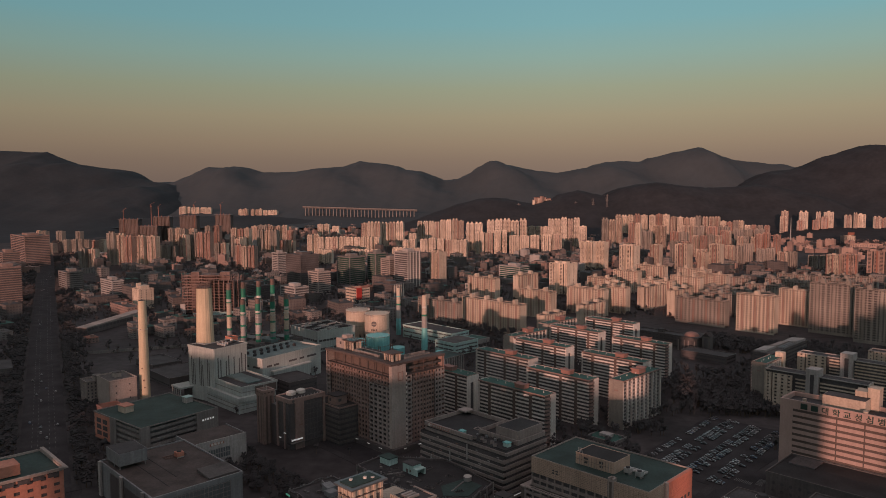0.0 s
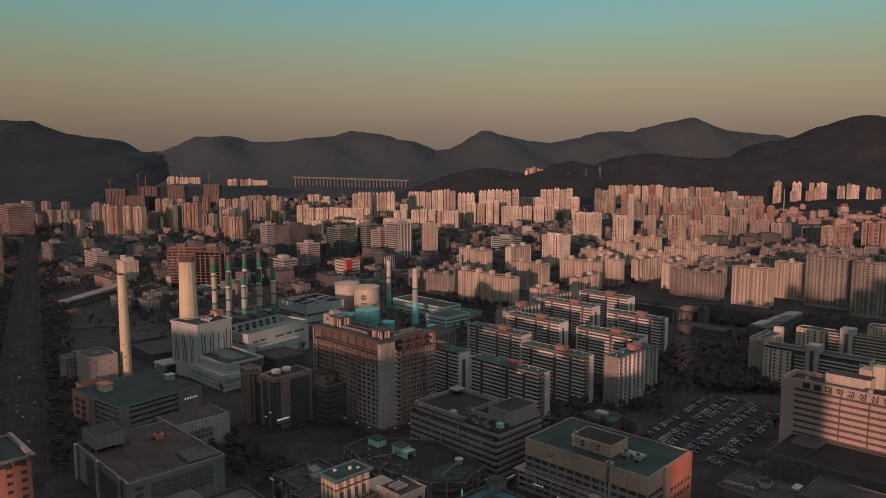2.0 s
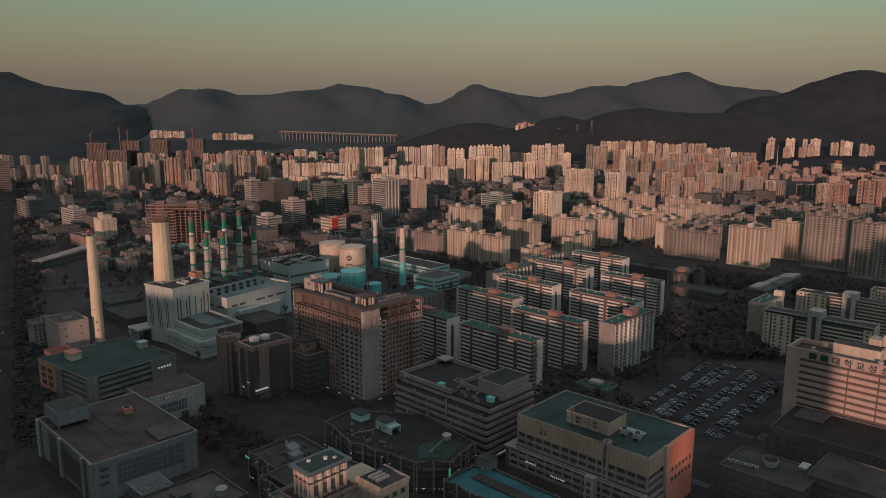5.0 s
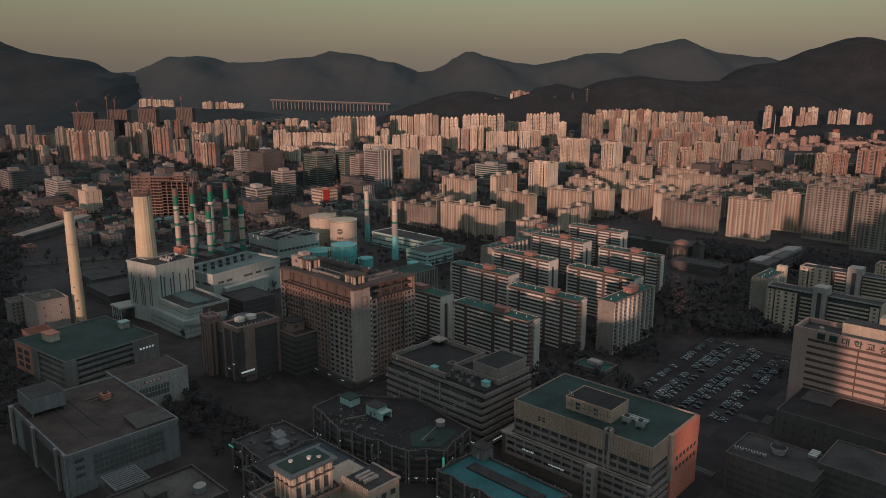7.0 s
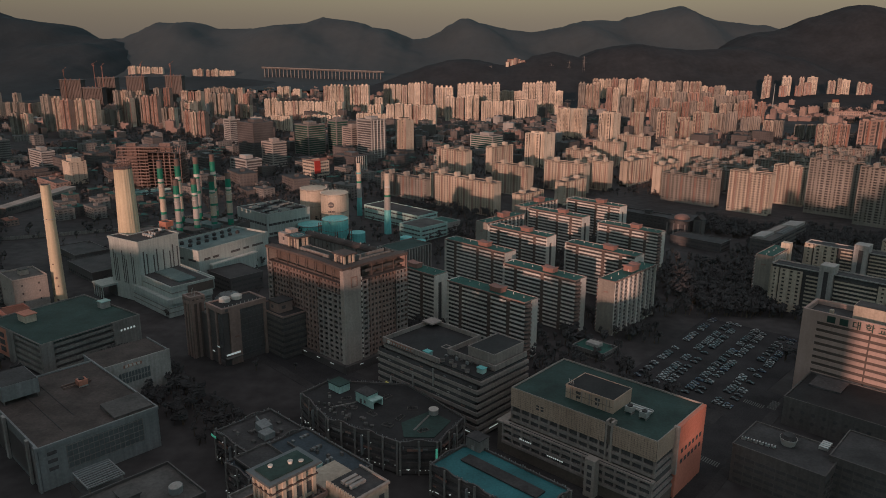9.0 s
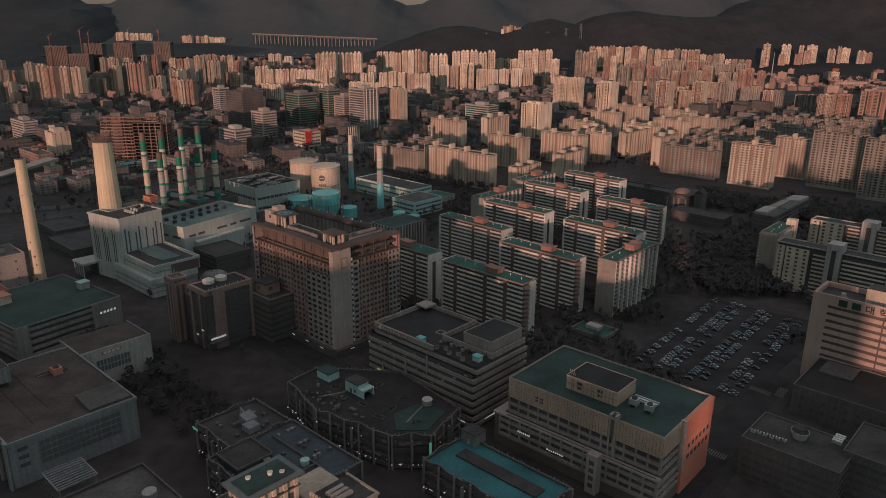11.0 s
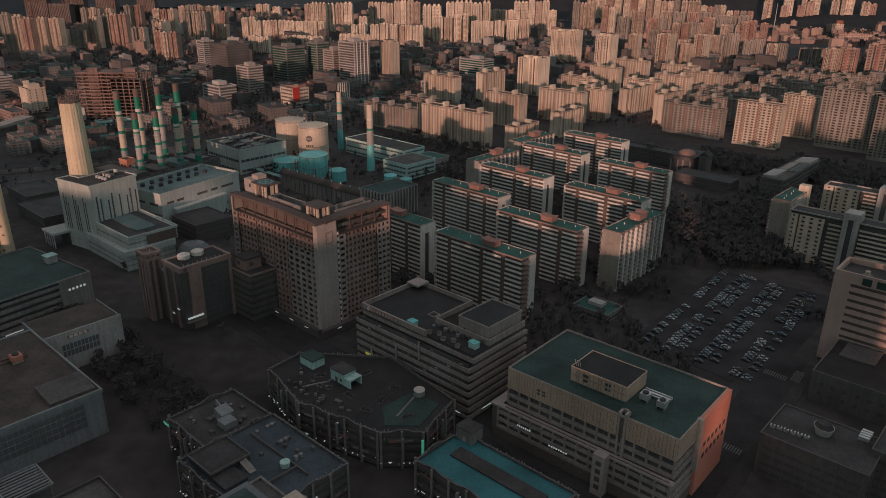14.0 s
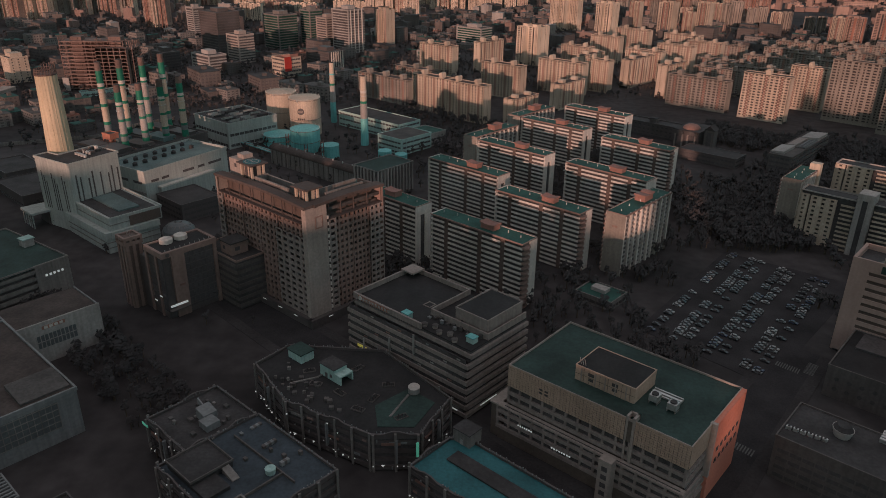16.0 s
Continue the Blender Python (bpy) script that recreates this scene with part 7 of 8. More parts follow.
estate(43, [(360, 2077, 428, 2076, 3, 77), (457, 2358, 548, 2356, 4, 79), (536, 2304, 637, 2302, 4, 83), (428, 1996, 465, 1996, 2, 69), (397, 1702, 430, 1702, 1, 63), (453, 1790, 489, 1790, 2, 72), (624, 2252, 711, 2250, 4, 77), (696, 2203, 776, 2202, 4, 81),
            (760, 2156, 838, 2155, 4, 67), (822, 2112, 901, 2111, 4, 56), (497, 1790, 549, 1789, 2, 56), (426, 1528, 472, 1528, 2, 50)], "bcgcbr", -27, 0.84)
# darker looks put the shade of the lower eastern rows into their paint
estate(44, [(521, 1675, 600, 1674, 4, 56), (543, 1506, 588, 1506, 2, 43), (588, 1506, 615, 1506, 1, 46), (691, 1701, 756, 1701, 3, 57), (481, 1506, 540, 1506, 3, 34), (594, 1454, 642, 1454, 2, 40), (633, 1434, 678, 1434, 2, 37),
            (647, 1715, 704, 1715, 3, 48), (605, 1716, 640, 1715, 2, 65), (685, 1405, 728, 1406, 2, 31), (560, 1900, 700, 1900, 4, 66), (700, 1880, 790, 1880, 3, 58)], "cggcrg", -27, 0.84)
estate(45, [(629, 1211, 654, 1211, 1, 53), (649, 1198, 678, 1198, 1, 52), (720, 1241, 758, 1241, 1, 58)], "crr", -34, 1.0, 20)
# red and dim looks carry the shade over the western towers in both estates
estate(46, [(-901, 1459, -855, 1459, 2, 73), (-855, 1459, -810, 1459, 2, 67), (-810, 1459, -776, 1459, 1, 68), (-832, 1549, -776, 1549, 3, 38), (-773, 1549, -746, 1549, 1, 64), (-754, 1573, -695, 1573, 3, 67), (-1000, 1937, -910, 1936, 4, 56), (-895, 1974, -846, 1973, 2, 65),
            (-1182, 1708, -1057, 1708, 6, 39), (-1223, 1680, -1185, 1679, 2, 33), (-1545, 2105, -1509, 2104, 2, 39), (-1469, 2104, -1438, 2103, 1, 39), (-1401, 2103, -1374, 2102, 1, 39)], "rggpgrc", -20, 0.86)
estate(47, [(-935, 1407, -889, 1407, 2, 44), (-659, 1492, -625, 1492, 2, 47), (-561, 1380, -512, 1380, 3, 52), (-632, 1706, -571, 1706, 3, 64), (-695, 1934, -616, 1933, 4, 65), (-742, 1797, -678, 1797, 3, 66), (-591, 1765, -544, 1765, 2, 34), (-623, 1526, -604, 1526, 1, 56),
            (-599, 1879, -576, 1879, 1, 57), (-760, 2010, -690, 2010, 3, 62), (-680, 1640, -640, 1640, 2, 52)], "crgpgrc", -16, 0.88)
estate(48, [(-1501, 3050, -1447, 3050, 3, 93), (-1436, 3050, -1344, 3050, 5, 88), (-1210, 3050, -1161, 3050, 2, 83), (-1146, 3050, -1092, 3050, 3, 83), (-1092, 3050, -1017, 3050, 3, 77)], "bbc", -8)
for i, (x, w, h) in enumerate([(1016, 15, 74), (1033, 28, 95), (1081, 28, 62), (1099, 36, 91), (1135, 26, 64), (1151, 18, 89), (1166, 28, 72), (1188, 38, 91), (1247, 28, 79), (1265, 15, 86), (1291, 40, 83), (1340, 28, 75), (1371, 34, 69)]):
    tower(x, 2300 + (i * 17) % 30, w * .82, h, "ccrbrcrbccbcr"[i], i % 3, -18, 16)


# ---- offices and other large blocks in the middle distance ----
def banded(name, m, L, D, H, wall, glass, label, fh=3.8, band=1.5, fins=0, roof=M_ROOFGREY, category="office block"):
    t = thing(name, m, label, category)
    part("glazing", Shape().box(0.5, 0.5, 0, L - 0.5, D - 0.2, H - 0.2), glass, t)
    n = int(H / fh)
    for k in range(n):
        part("spandrel_band", Shape().rim(0, 0, L, D, k * fh, k * fh + band, 0.55), wall, t)
    part("top_band", Shape().rim(-0.2, -0.2, L + 0.2, D + 0.2, H - 1.4, H + 0.8, 0.8), wall, t)
    part("roof", Shape().box(0.6, 0.6, H - 0.2, L - 0.6, D - 0.6, H + 0.1), roof, t)
    for i in range(fins):
        part("fin", Shape().box(L - 0.4, D * .15 + i * D * .7 / max(1, fins - 1) - .6, 0, L + 0.7, D * .15 + i * D * .7 / max(1, fins - 1) + .6, H + 0.9), M_WHITE, t)
    part("plant_house", Shape().box(L * .3, D * .3, H + 0.1, L * .7, D * .75, H + 5), wall, t)
    part("corner_pier", Shape().box(-0.1, -0.1, 0, 1.6, 1.2, H), wall, t)
    part("corner_pier", Shape().box(L - 1.6, -0.1, 0, L + 0.1, 1.2, H), wall, t)
    return t


for args in ((-450, 1300, 22, 20, 46, M_PALE, M_GLASS, "pale office tower with dark window bands", 3.6, 1.7, 0), (-362, 1118, 44, 36, 61, M_GRANITE, M_GLASS, "dark glass office tower with a pale crown", 3.8, 1.2, 0),
             (-305, 1056, 28, 24, 38, M_STONE, M_GLASS, "stone-clad office block with a dark centre", 3.6, 1.8, 0), (-285, 1180, 38, 34, 51, M_CONCRETE, M_GLASSGREEN, "green glass office block", 3.8, 1.3, 0),
             (-232, 1205, 24, 24, 55, M_CONCRETE, M_GLASSGREEN, "green glass office tower", 3.8, 1.3, 0), (-200, 1170, 24, 22, 48, M_STONE, M_GLASS, "stone office block with gridded front", 3.6, 1.7, 0),
             (-172, 1152, 36, 30, 63, M_PALE, M_GLASS, "dark office tower with white fins and bands", 3.8, 1.4, 4), (-190, 1035, 46, 26, 22, M_GRANITE, M_GLASS, "low dark block with white roof beams", 3.8, 1.0, 6),
             (-40, 1085, 60, 22, 14, M_PALE, M_GLASSGREEN, "long low pale office wing", 3.6, 1.8, 0), (20, 1240, 50, 26, 28, M_PALE, M_GLASSGREEN, "pale glazed civic block", 3.8, 1.6, 0),
             (-330, 985, 40, 24, 24, M_PALE, M_GLASS, "pale low office with a courtyard", 3.6, 1.6, 0), (-395, 1010, 36, 22, 22, M_GRANITE, M_GLASS, "grey office block in shade", 3.6, 1.5, 0),
             (-640, 1010, 48, 18, 30, M_PALE, M_GLASS, "pale long-windowed factory office", 3.6, 2.0, 0), (-760, 1080, 40, 26, 34, M_CONCRETE, M_GLASS, "grey office slab in shade", 3.6, 1.8, 0),
             (-900, 1120, 34, 26, 40, M_CONCRETE, M_GLASS, "grey office tower beside the avenue", 3.6, 1.6, 0), (-765, 930, 40, 30, 60, M_BROWN, M_GLASS, "brown gridded tower beside the avenue", 3.4, 1.4, 0), (-1160, 1490, 110, 50, 70, M_BROWN, M_GLASS, "wide brownish office slab with long bands", 4.0, 1.6, 0), (-1010, 1250, 50, 30, 52, M_BROWN, M_GLASS, "brown office tower beside the avenue", 3.6, 1.5, 0)):
    banded("office_building", place(args[0], args[1]), *args[2:7], args[7], fh=args[8], band=args[9], fins=args[10])

red = shed("red_panel_store", place(-221, 968) @ Matrix.Diagonal((1, 1, 1.3, 1)), 26, 24, 18, M_CREAM, M_ROOFRED, "cream store with a bright red corner panel", "store", row_h=3.6)
part("red_panel", Shape().box(26.2, -0.4, 6, 27.0, 9, 19.5), M_CLOTHRED, red, "bright red corner panel")
part("awning", Shape().wedge(6, 10, 18, 24, 22, 18.8, 21.5), M_TERRACOTTA, red)
white_box = punched("small_tower", place(-529, 909), 24, 20, 30, M_CREAM, M_ROOFGREY, "small cream block with a stepped roof", "apartment house", fh=3.2, pitch=6, ow=1.4)
part("roof_step", Shape().box(6, 4, 30, 20, 16, 35).box(4, 4, 30, 7, 10, 38), M_CREAM, white_box)
punched("brick_school", place(-540, 870), 62, 16, 15, M_BROWN, M_ROOFGREY, "brown low school block in sun", "school", fh=3.6, pitch=4, ow=2.2)
gal = thing("covered_walkway", pose(-494, 690, 0, 0, 0, 81), "long covered sloping gallery with a pale roof", "gallery")
part("roof", Shape().wedge(42, 0, 8, 145, 7, 9, 12).wedge(42, 7.6, 8, 145, 15, 9, 12), M_STONE, gal)
part("wall", Shape().box(43, 1, 0, 145, 14, 8), M_SLATE, gal)
for i in range(16):
    part("window", Shape().box(45 + i * 6, .94, 4, 49.5 + i * 6, 1.0, 6.2), M_GLASS, gal)


def frame_block():
    """The unfinished concrete frame: slabs, columns and rusty scaffold with open floors."""
    t = thing("unfinished_building", pose(-433, 868, 0, 0, 0, 3), "rust-brown unfinished concrete frame building with open floors", "building site")
    rnd = random.Random(77)
    L, D, FH, N = 80.0, 28.0, 4.0, 13
    for k in range(N + 1):
        w = L * (1 if k < N - 1 else 0.86)
        part("floor_slab", Shape().box(0, 0, k * FH + 2, w, D, k * FH + 2.7), M_RUST if k % 3 else M_BROWN, t)
        part("edge_guard", Shape().box(rnd.uniform(0, 20), -.25, k * FH + 2.2, rnd.uniform(50, w), -.05, k * FH + 3.4), M_RUST, t)
    for i in range(12):
        part("column", Shape().box(i * 7.0, .3, 0, i * 7.0 + 0.8, 1.1, N * FH + (4 if i % 3 else 7)), M_RUST, t)
        part("column", Shape().box(i * 7.0, 11, 0, i * 7.0 + 0.9, 11.9, N * FH + 4), M_RUST, t)
    for i in range(5):
        part("side_column", Shape().box(L - 0.9, i * 6 + .5, 0, L - .1, i * 6 + 1.4, N * FH + 2), M_RUST, t)
    part("inner_wall", Shape().box(14, 16, 0, 40, D - 1, N * FH + 1).box(48, 16, 0, L - 4, D - 1, N * FH - 6), M_DARKBROWN, t)
    for a, b in ((10, 22), (52, 66)):
        part("lift_core", Shape().box(a, 8, 0, b, 18, N * FH + 7), M_RUST, t)
    part("front_wing", lattice(34, 12, FH, 6.8, 6.0, 3.3, 7.5, 1, .5).add(Shape().box(0, 7, 0, 34, 7.4, 46), Matrix.Identity(4)), M_RUST, t).matrix_local = pose(42, -7.8, 0)
    part("scaffold", lattice(30, 13, FH, 2.1, 1.9, 3.7, 0.2, 2, .15), M_RUST, t, "rusty scaffold on the front", kind="stuff")
    part("site_screen", Shape().box(-2, -2, 0, 5, -1.4, 15), M_PALE, t)


frame_block()
for x, h in ((-1255, 108), (-1157, 128), (-1131, 121), (-1006, 129), (-913, 129)):
    c = thing("tower_crane", pose(x, 2146, 0, 0, 0, 50 + x % 40), "rust-red tower crane above a far building site", "crane", "tower cranes")
    part("mast", Shape().box(-.6, -.6, 0, .6, .6, h), M_RED, c)
    part("jib", Shape().beam((-6, 0, h - 3), (12, 0, h + 8), .8), M_RED, c)
    part("cab", Shape().box(-1.5, -1.5, h - 8, 1.5, 1.5, h - 4), M_RED, c)
for x, y, w, h in ((-1275, 2150, 70, 77), (-1165, 2170, 60, 84), (-1187, 2120, 64, 55), (-1060, 2150, 60, 88), (-935, 2150, 54, 92)):
    b = thing("building_site", pose(x, y, 0, 0, 0, -3), "dark rusty apartment shell under construction", "building site", "building sites")
    part("shell", Shape().box(0, 2, 0, w, 24, h), M_GRANITE, b)
    part("frame", lattice(w, int(h / 3.5), 3.5, 5, 4.0, 2.6, 2.0, 0, .4), M_DARKBROWN, b)
    part("deck", Shape().box(-4, -2, h, w + 4, 26, h + 1.0), M_GRANITE, b, "dark overhanging deck")
    for i in range(5):
        part("column_stub", Shape().box(4 + i * (w - 9) / 4, 3, h + 1, 6 + i * (w - 9) / 4, 6, h + 3 + i % 3), M_RED, b)
for i in range(11):
    b = thing("hill_house", pose(180 + i * 9.5, 2705 + (i * 7 % 4) * 9, 0, 0, 0, 12 * (i % 5)), "pinkish house on the dark wooded hillside", "house", "hillside hamlet")
    top = 131 + 9 * math.sin(i * .45) + (i * 5 % 3) * 3
    part("wall", Shape().box(0, 0, 60, 11, 9, top), M_PINK if i % 3 else M_CREAM, b)
    part("roof", Shape().box(-.5, -.5, top, 11.5, 9.5, top + .8), M_ROOFRED, b)
for x, y, z0, z1 in ((345, 2600, 40, 127), (413, 2600, 50, 138), (468, 2600, 60, 155), (120, 2640, 40, 120)):
    b = thing("power_pylon", pose(x, y, 0), "thin grey lattice pylon on the wooded hill", "pylon", "hill pylons")
    for a, c in ((1, 1), (1, -1), (-1, -1), (-1, 1)):
        part("leg", Shape().beam((a * 5, c * 5, z0), (a * .8, c * .8, z1), .45), M_CONCRETE, b)
    for k in range(3):
        part("arm", Shape().beam((-9 + k, 0, z1 - 6 - k * 9), (9 - k, 0, z1 - 6 - k * 9), .45), M_CONCRETE, b)

mast = thing("radio_mast", pose(948, 2079, 0), "slim lattice radio mast beside the wooded hill", "mast")
part("mast", Shape().tube(0, 0, 0, 84, 2.2, .5, n=6), M_METAL, mast)
punched("long_pink_hall", pose(1000, 1835, 0, 0, 0, -6), 84, 26, 20, M_PINK, M_ROOFRED, "long pinkish hall by the wooded hill", "hall", fh=4, pitch=6, ow=3)
sg = punched("sign_tower", pose(1058, 1960, 0, 0, 0, -6), 22, 20, 34, M_CREAM, M_ROOFRED, "small cream block under a red roof sign", "office block", fh=4, pitch=5, ow=2.5)
part("roof_sign", Shape().box(2, 2, 37, 20, 3, 45).box(3, 2.2, 33.5, 3.8, 2.9, 37).box(18, 2.2, 33.5, 18.8, 2.9, 37), M_ROOFRED, sg, "red roof sign board")

# the motorway viaduct under the hills
via = thing("viaduct", pose(-874, 2985, 0, 0, 0, 0) @ Matrix.Diagonal((0.87, 1, 1.27, 1)), "long pale pinkish motorway viaduct on many piers", "viaduct")
part("deck", Shape().solid([(0, 0, 72), (620, 0, 59), (620, 18, 59), (0, 18, 72)], [(0, 0, 77), (620, 0, 64), (620, 18, 64), (0, 18, 77)]), M_ROOFGREY, via)
part("barrier", Shape().solid([(0, -.6, 76), (620, -.6, 63), (620, 0, 63), (0, 0, 76)], [(0, -.6, 79), (620, -.6, 66), (620, 0, 66), (0, 0, 79)]), M_CONCRETE, via)
for i in range(32):
    part("pier", Shape().box(12 + i * 19, 2, 0, 16 + i * 19, 14, 71.5 - i * .4), M_CONCRETE, via)

# the low school and the church beyond the slabs, shade put into their dark materials
school = punched("school_block", place(170, 735), 72, 16, 12, M_GRANITE, M_ROOFDARK, "long school block under the trees, shade put into its dark walls", "school", fh=3.5, pitch=4.2, ow=2.4)
church = thing("church", place(206, 690), "church with round-arched bays under a red cap, shade put into its walls", "church")
part("nave", Shape().box(0, 0, 0, 22, 30, 15), M_GRANITE, church)
part("nave_roof", Shape().box(-.5, -.5, 15, 22.5, 30.5, 15.6), M_ROOFDARK, church)
cap = Shape()
for k in range(5):
    cap.tube(11, 10, 15.6 + 4.2 * math.sin(math.pi / 2 * k / 5), 15.6 + 4.2 * math.sin(math.pi / 2 * (k + 1) / 5), 7.4 * math.cos(math.pi / 2 * k / 5), max(.4, 7.4 * math.cos(math.pi / 2 * (k + 1) / 5)), n=24)
part("red_cap", cap, M_SHAFT, church, "red domed cap, dulled to carry the shade")
for x in (1.5, 12.5):
    part("arch_bay", Shape().box(x, -1.4, 0, x + 1, 0, 12).box(x + 6.5, -1.4, 0, x + 7.5, 0, 12), M_BAND, church)
    arc = [(x + 3.75 - 3.75 * math.cos(math.pi * i / 8), 12 + 3.2 * math.sin(math.pi * i / 8)) for i in range(9)]
    part("arch_head", Shape().solid([(a, -1.4, b) for a, b in arc][::-1], [(a, 0, b) for a, b in arc][::-1]), M_SLATE, church)
    part("arch_glass", Shape().box(x + 1, -.2, 1, x + 6.5, 0, 12), M_GLASS, church)
tower_ = part("bell_tower", Shape().box(25, 4, 0, 33, 12, 18), M_SLATE, church, "grey gabled bell tower")
part("bell_gable", Shape().solid([(24.5, 3.5, 18), (33.5, 3.5, 18), (33.5, 12.5, 18), (24.5, 12.5, 18)], [(29, 3.5, 22), (29.1, 3.5, 22), (29.1, 12.5, 22), (29, 12.5, 22)]), M_ROOFDARK, tower_)
part("bell_window", Shape().box(27, 3.9, 4, 31, 4, 16), M_GLASS, tower_)
shed("school_hall", place(200, 655), 46, 20, 8, M_GRANITE, M_ROOFDARK, "dark low school hall", "school")
bus = shed("roofed_market", place(259.8, 622.4), 17, 88, 15, M_SLATE, M_ROOFGREY, "long market hall with pale roof sheets", "market hall", row_h=3.6)
part("roof_sheet", Shape().wedge(-1, 6, 15.2, 9, 30, 16.2, 17.2), M_PALE, bus, "pale roof sheet")
part("roof_sheet", Shape().wedge(2, 32, 15.2, 9, 60, 16.4, 17.4), M_BAND, bus, "pale roof sheet")
part("roof_sheet", Shape().wedge(3, 63, 15.2, 16, 86, 16.6, 17.8), M_PALE, bus, "pale roof sheet")
for i in range(5):
    part("roof_ridge", Shape().box(10 + i * 1.4, 31, 15.2, 10.5 + i * 1.4, 59, 16.2 + (i % 2) * .5), M_BLUEGREY, bus)


# ---- the low town between the towers ----
def low_house(kind):
    sizes = ((16, 14, 10), (24, 13, 14), (13, 12, 7), (30, 18, 18))
    L, D, H = sizes[kind]
    wall = (M_SLATE, M_CONCRETE, M_BROWN, M_SLATE)[kind]
    roof = (M_ROOFGREEN, M_ROOFGREY, M_ROOFRED, M_ROOFDARK)[kind]
    t = thing("low_building", pose(0, 0, 0), ("low concrete building with a green roof", "grey low block with a grey roof", "small brick house with a red roof", "grey mid-rise block with a dark roof")[kind], "low building", "low town buildings")
    part("body", Shape().box(0, 0, 0, L, D, H).box(L * .5, D * .4, H + 0.3, L * .5 + 3.5, D * .4 + 3.5, H + 3.2), wall, t)
    s = Shape()
    z = 1.1
    while z < H - 1.6:
        n = max(2, int(L / 3.6))
        for i in range(n):
            s.box(0.8 + i * (L - 1) / n, -0.06, z, 0.8 + i * (L - 1) / n + 2.0, 0, z + 1.4)
        n = max(2, int(D / 3.6))
        for i in range(n):
            s.box(L, 0.8 + i * (D - 1) / n, z, L + 0.06, 0.8 + i * (D - 1) / n + 2.0, z + 1.4)
        z += 3.2
    part("window_rest", s, M_GLASS, t, kind="stuff")
    part("roof", Shape().box(-0.2, -0.2, H, L + 0.2, D + 0.2, H + 0.3), roof, t)
    return t


def low_town():
    rnd = random.Random(5)
    protos = {}
    far = {k: [] for k in range(4)}
    placed = []
    zones = ((70, -700, -330, 640, 1250), (60, -330, 20, 840, 1450), (46, 20, 420, 1100, 1750), (40, -1300, -700, 1050, 1700), (44, -450, 450, 1450, 1750), (24, 430, 700, 1180, 1500), (30, -1200, -300, 1900, 2800), (8, 900, 1700, 1700, 2500), (14, -640, -330, 330, 700))
    avenue = [Vector(p) for p in AVENUE]
    for count, x0, x1, y0, y1 in zones:
        tries = 0
        count = int(count * 1.7)
        while count and tries < 4000:
            tries += 1
            x, y = rnd.uniform(x0, x1), rnd.uniform(y0, y1)
            if any(abs(x - a) < 18 and abs(y - b) < 18 for a, b in placed):
                continue
            near_road = False
            for a, b in zip(avenue, avenue[1:]):
                d = (b - a).normalized()
                r = Vector((x, y)) - a
                if -20 < r.dot(d) < (b - a).length + 20 and -48 < r.x * d.y - r.y * d.x < 36:
                    near_road = True
            if near_road or any(x - 4 < bx1 and x + 30 > bx0 and y - 14 < by1 and y + 22 > by0 for bx0, by0, bx1, by1 in BLOCKED):
                continue
            placed.append((x, y))
            kind = rnd.choice((0, 0, 1, 1, 2, 3))
            if y > 1180:
                far[kind].append(pose(x, y, 0, 0, 0, GRID + rnd.choice((0, 90, 0, 8, -12))) @ Matrix.Diagonal((rnd.uniform(.6, 1.5), rnd.uniform(.6, 1.4), rnd.uniform(.45, 1.35), 1)))
                count -= 1
                continue
            m = pose(x, y, 0, 0, 0, GRID + rnd.choice((0, 90, 0, 8, -12))) @ Matrix.Diagonal((rnd.uniform(.6, 1.5), rnd.uniform(.6, 1.4), rnd.uniform(.45, 1.35), 1))
            if kind not in protos:
                protos[kind] = low_house(kind)
                protos[kind].matrix_world = m
            else:
                f = protos[kind]
                keep = f.matrix_basis.copy()
                f.matrix_basis = Matrix.Identity(4)
                copy_thing(f, m)
                f.matrix_basis = keep
            count -= 1
    for kind, spots in far.items():
        f = protos[kind]
        group = thing("far_low_buildings", pose(0, 0, 0), f["label"] + ", one of many far off", "low building", kind="stuff")
        for c in f.children:
            s = Shape()
            one = Shape()
            one.v, one.f = [tuple(v.co) for v in c.data.vertices], [tuple(p.vertices) for p in c.data.polygons]
            for m in spots:
                s.add(one, m)
            part(c.name.split(".")[0], s, c.data.materials[0], group, kind="stuff")


def blocked_boxes():
    """Footprints of everything large that already stands, so that the low town keeps clear of them."""
    bpy.context.view_layer.update()
    out = []
    for o in bpy.data.objects:
        if o.parent is None and o.type == "EMPTY":
            pts = []
            for c in o.children_recursive:
                if c.type == "MESH":
                    pts += [c.matrix_world @ Vector(q) for q in (c.bound_box[0], c.bound_box[6], c.bound_box[3], c.bound_box[5])]
            if pts:
                out.append((min(p.x for p in pts), min(p.y for p in pts), max(p.x for p in pts), max(p.y for p in pts)))
    return out


BLOCKED = blocked_boxes()
low_town()


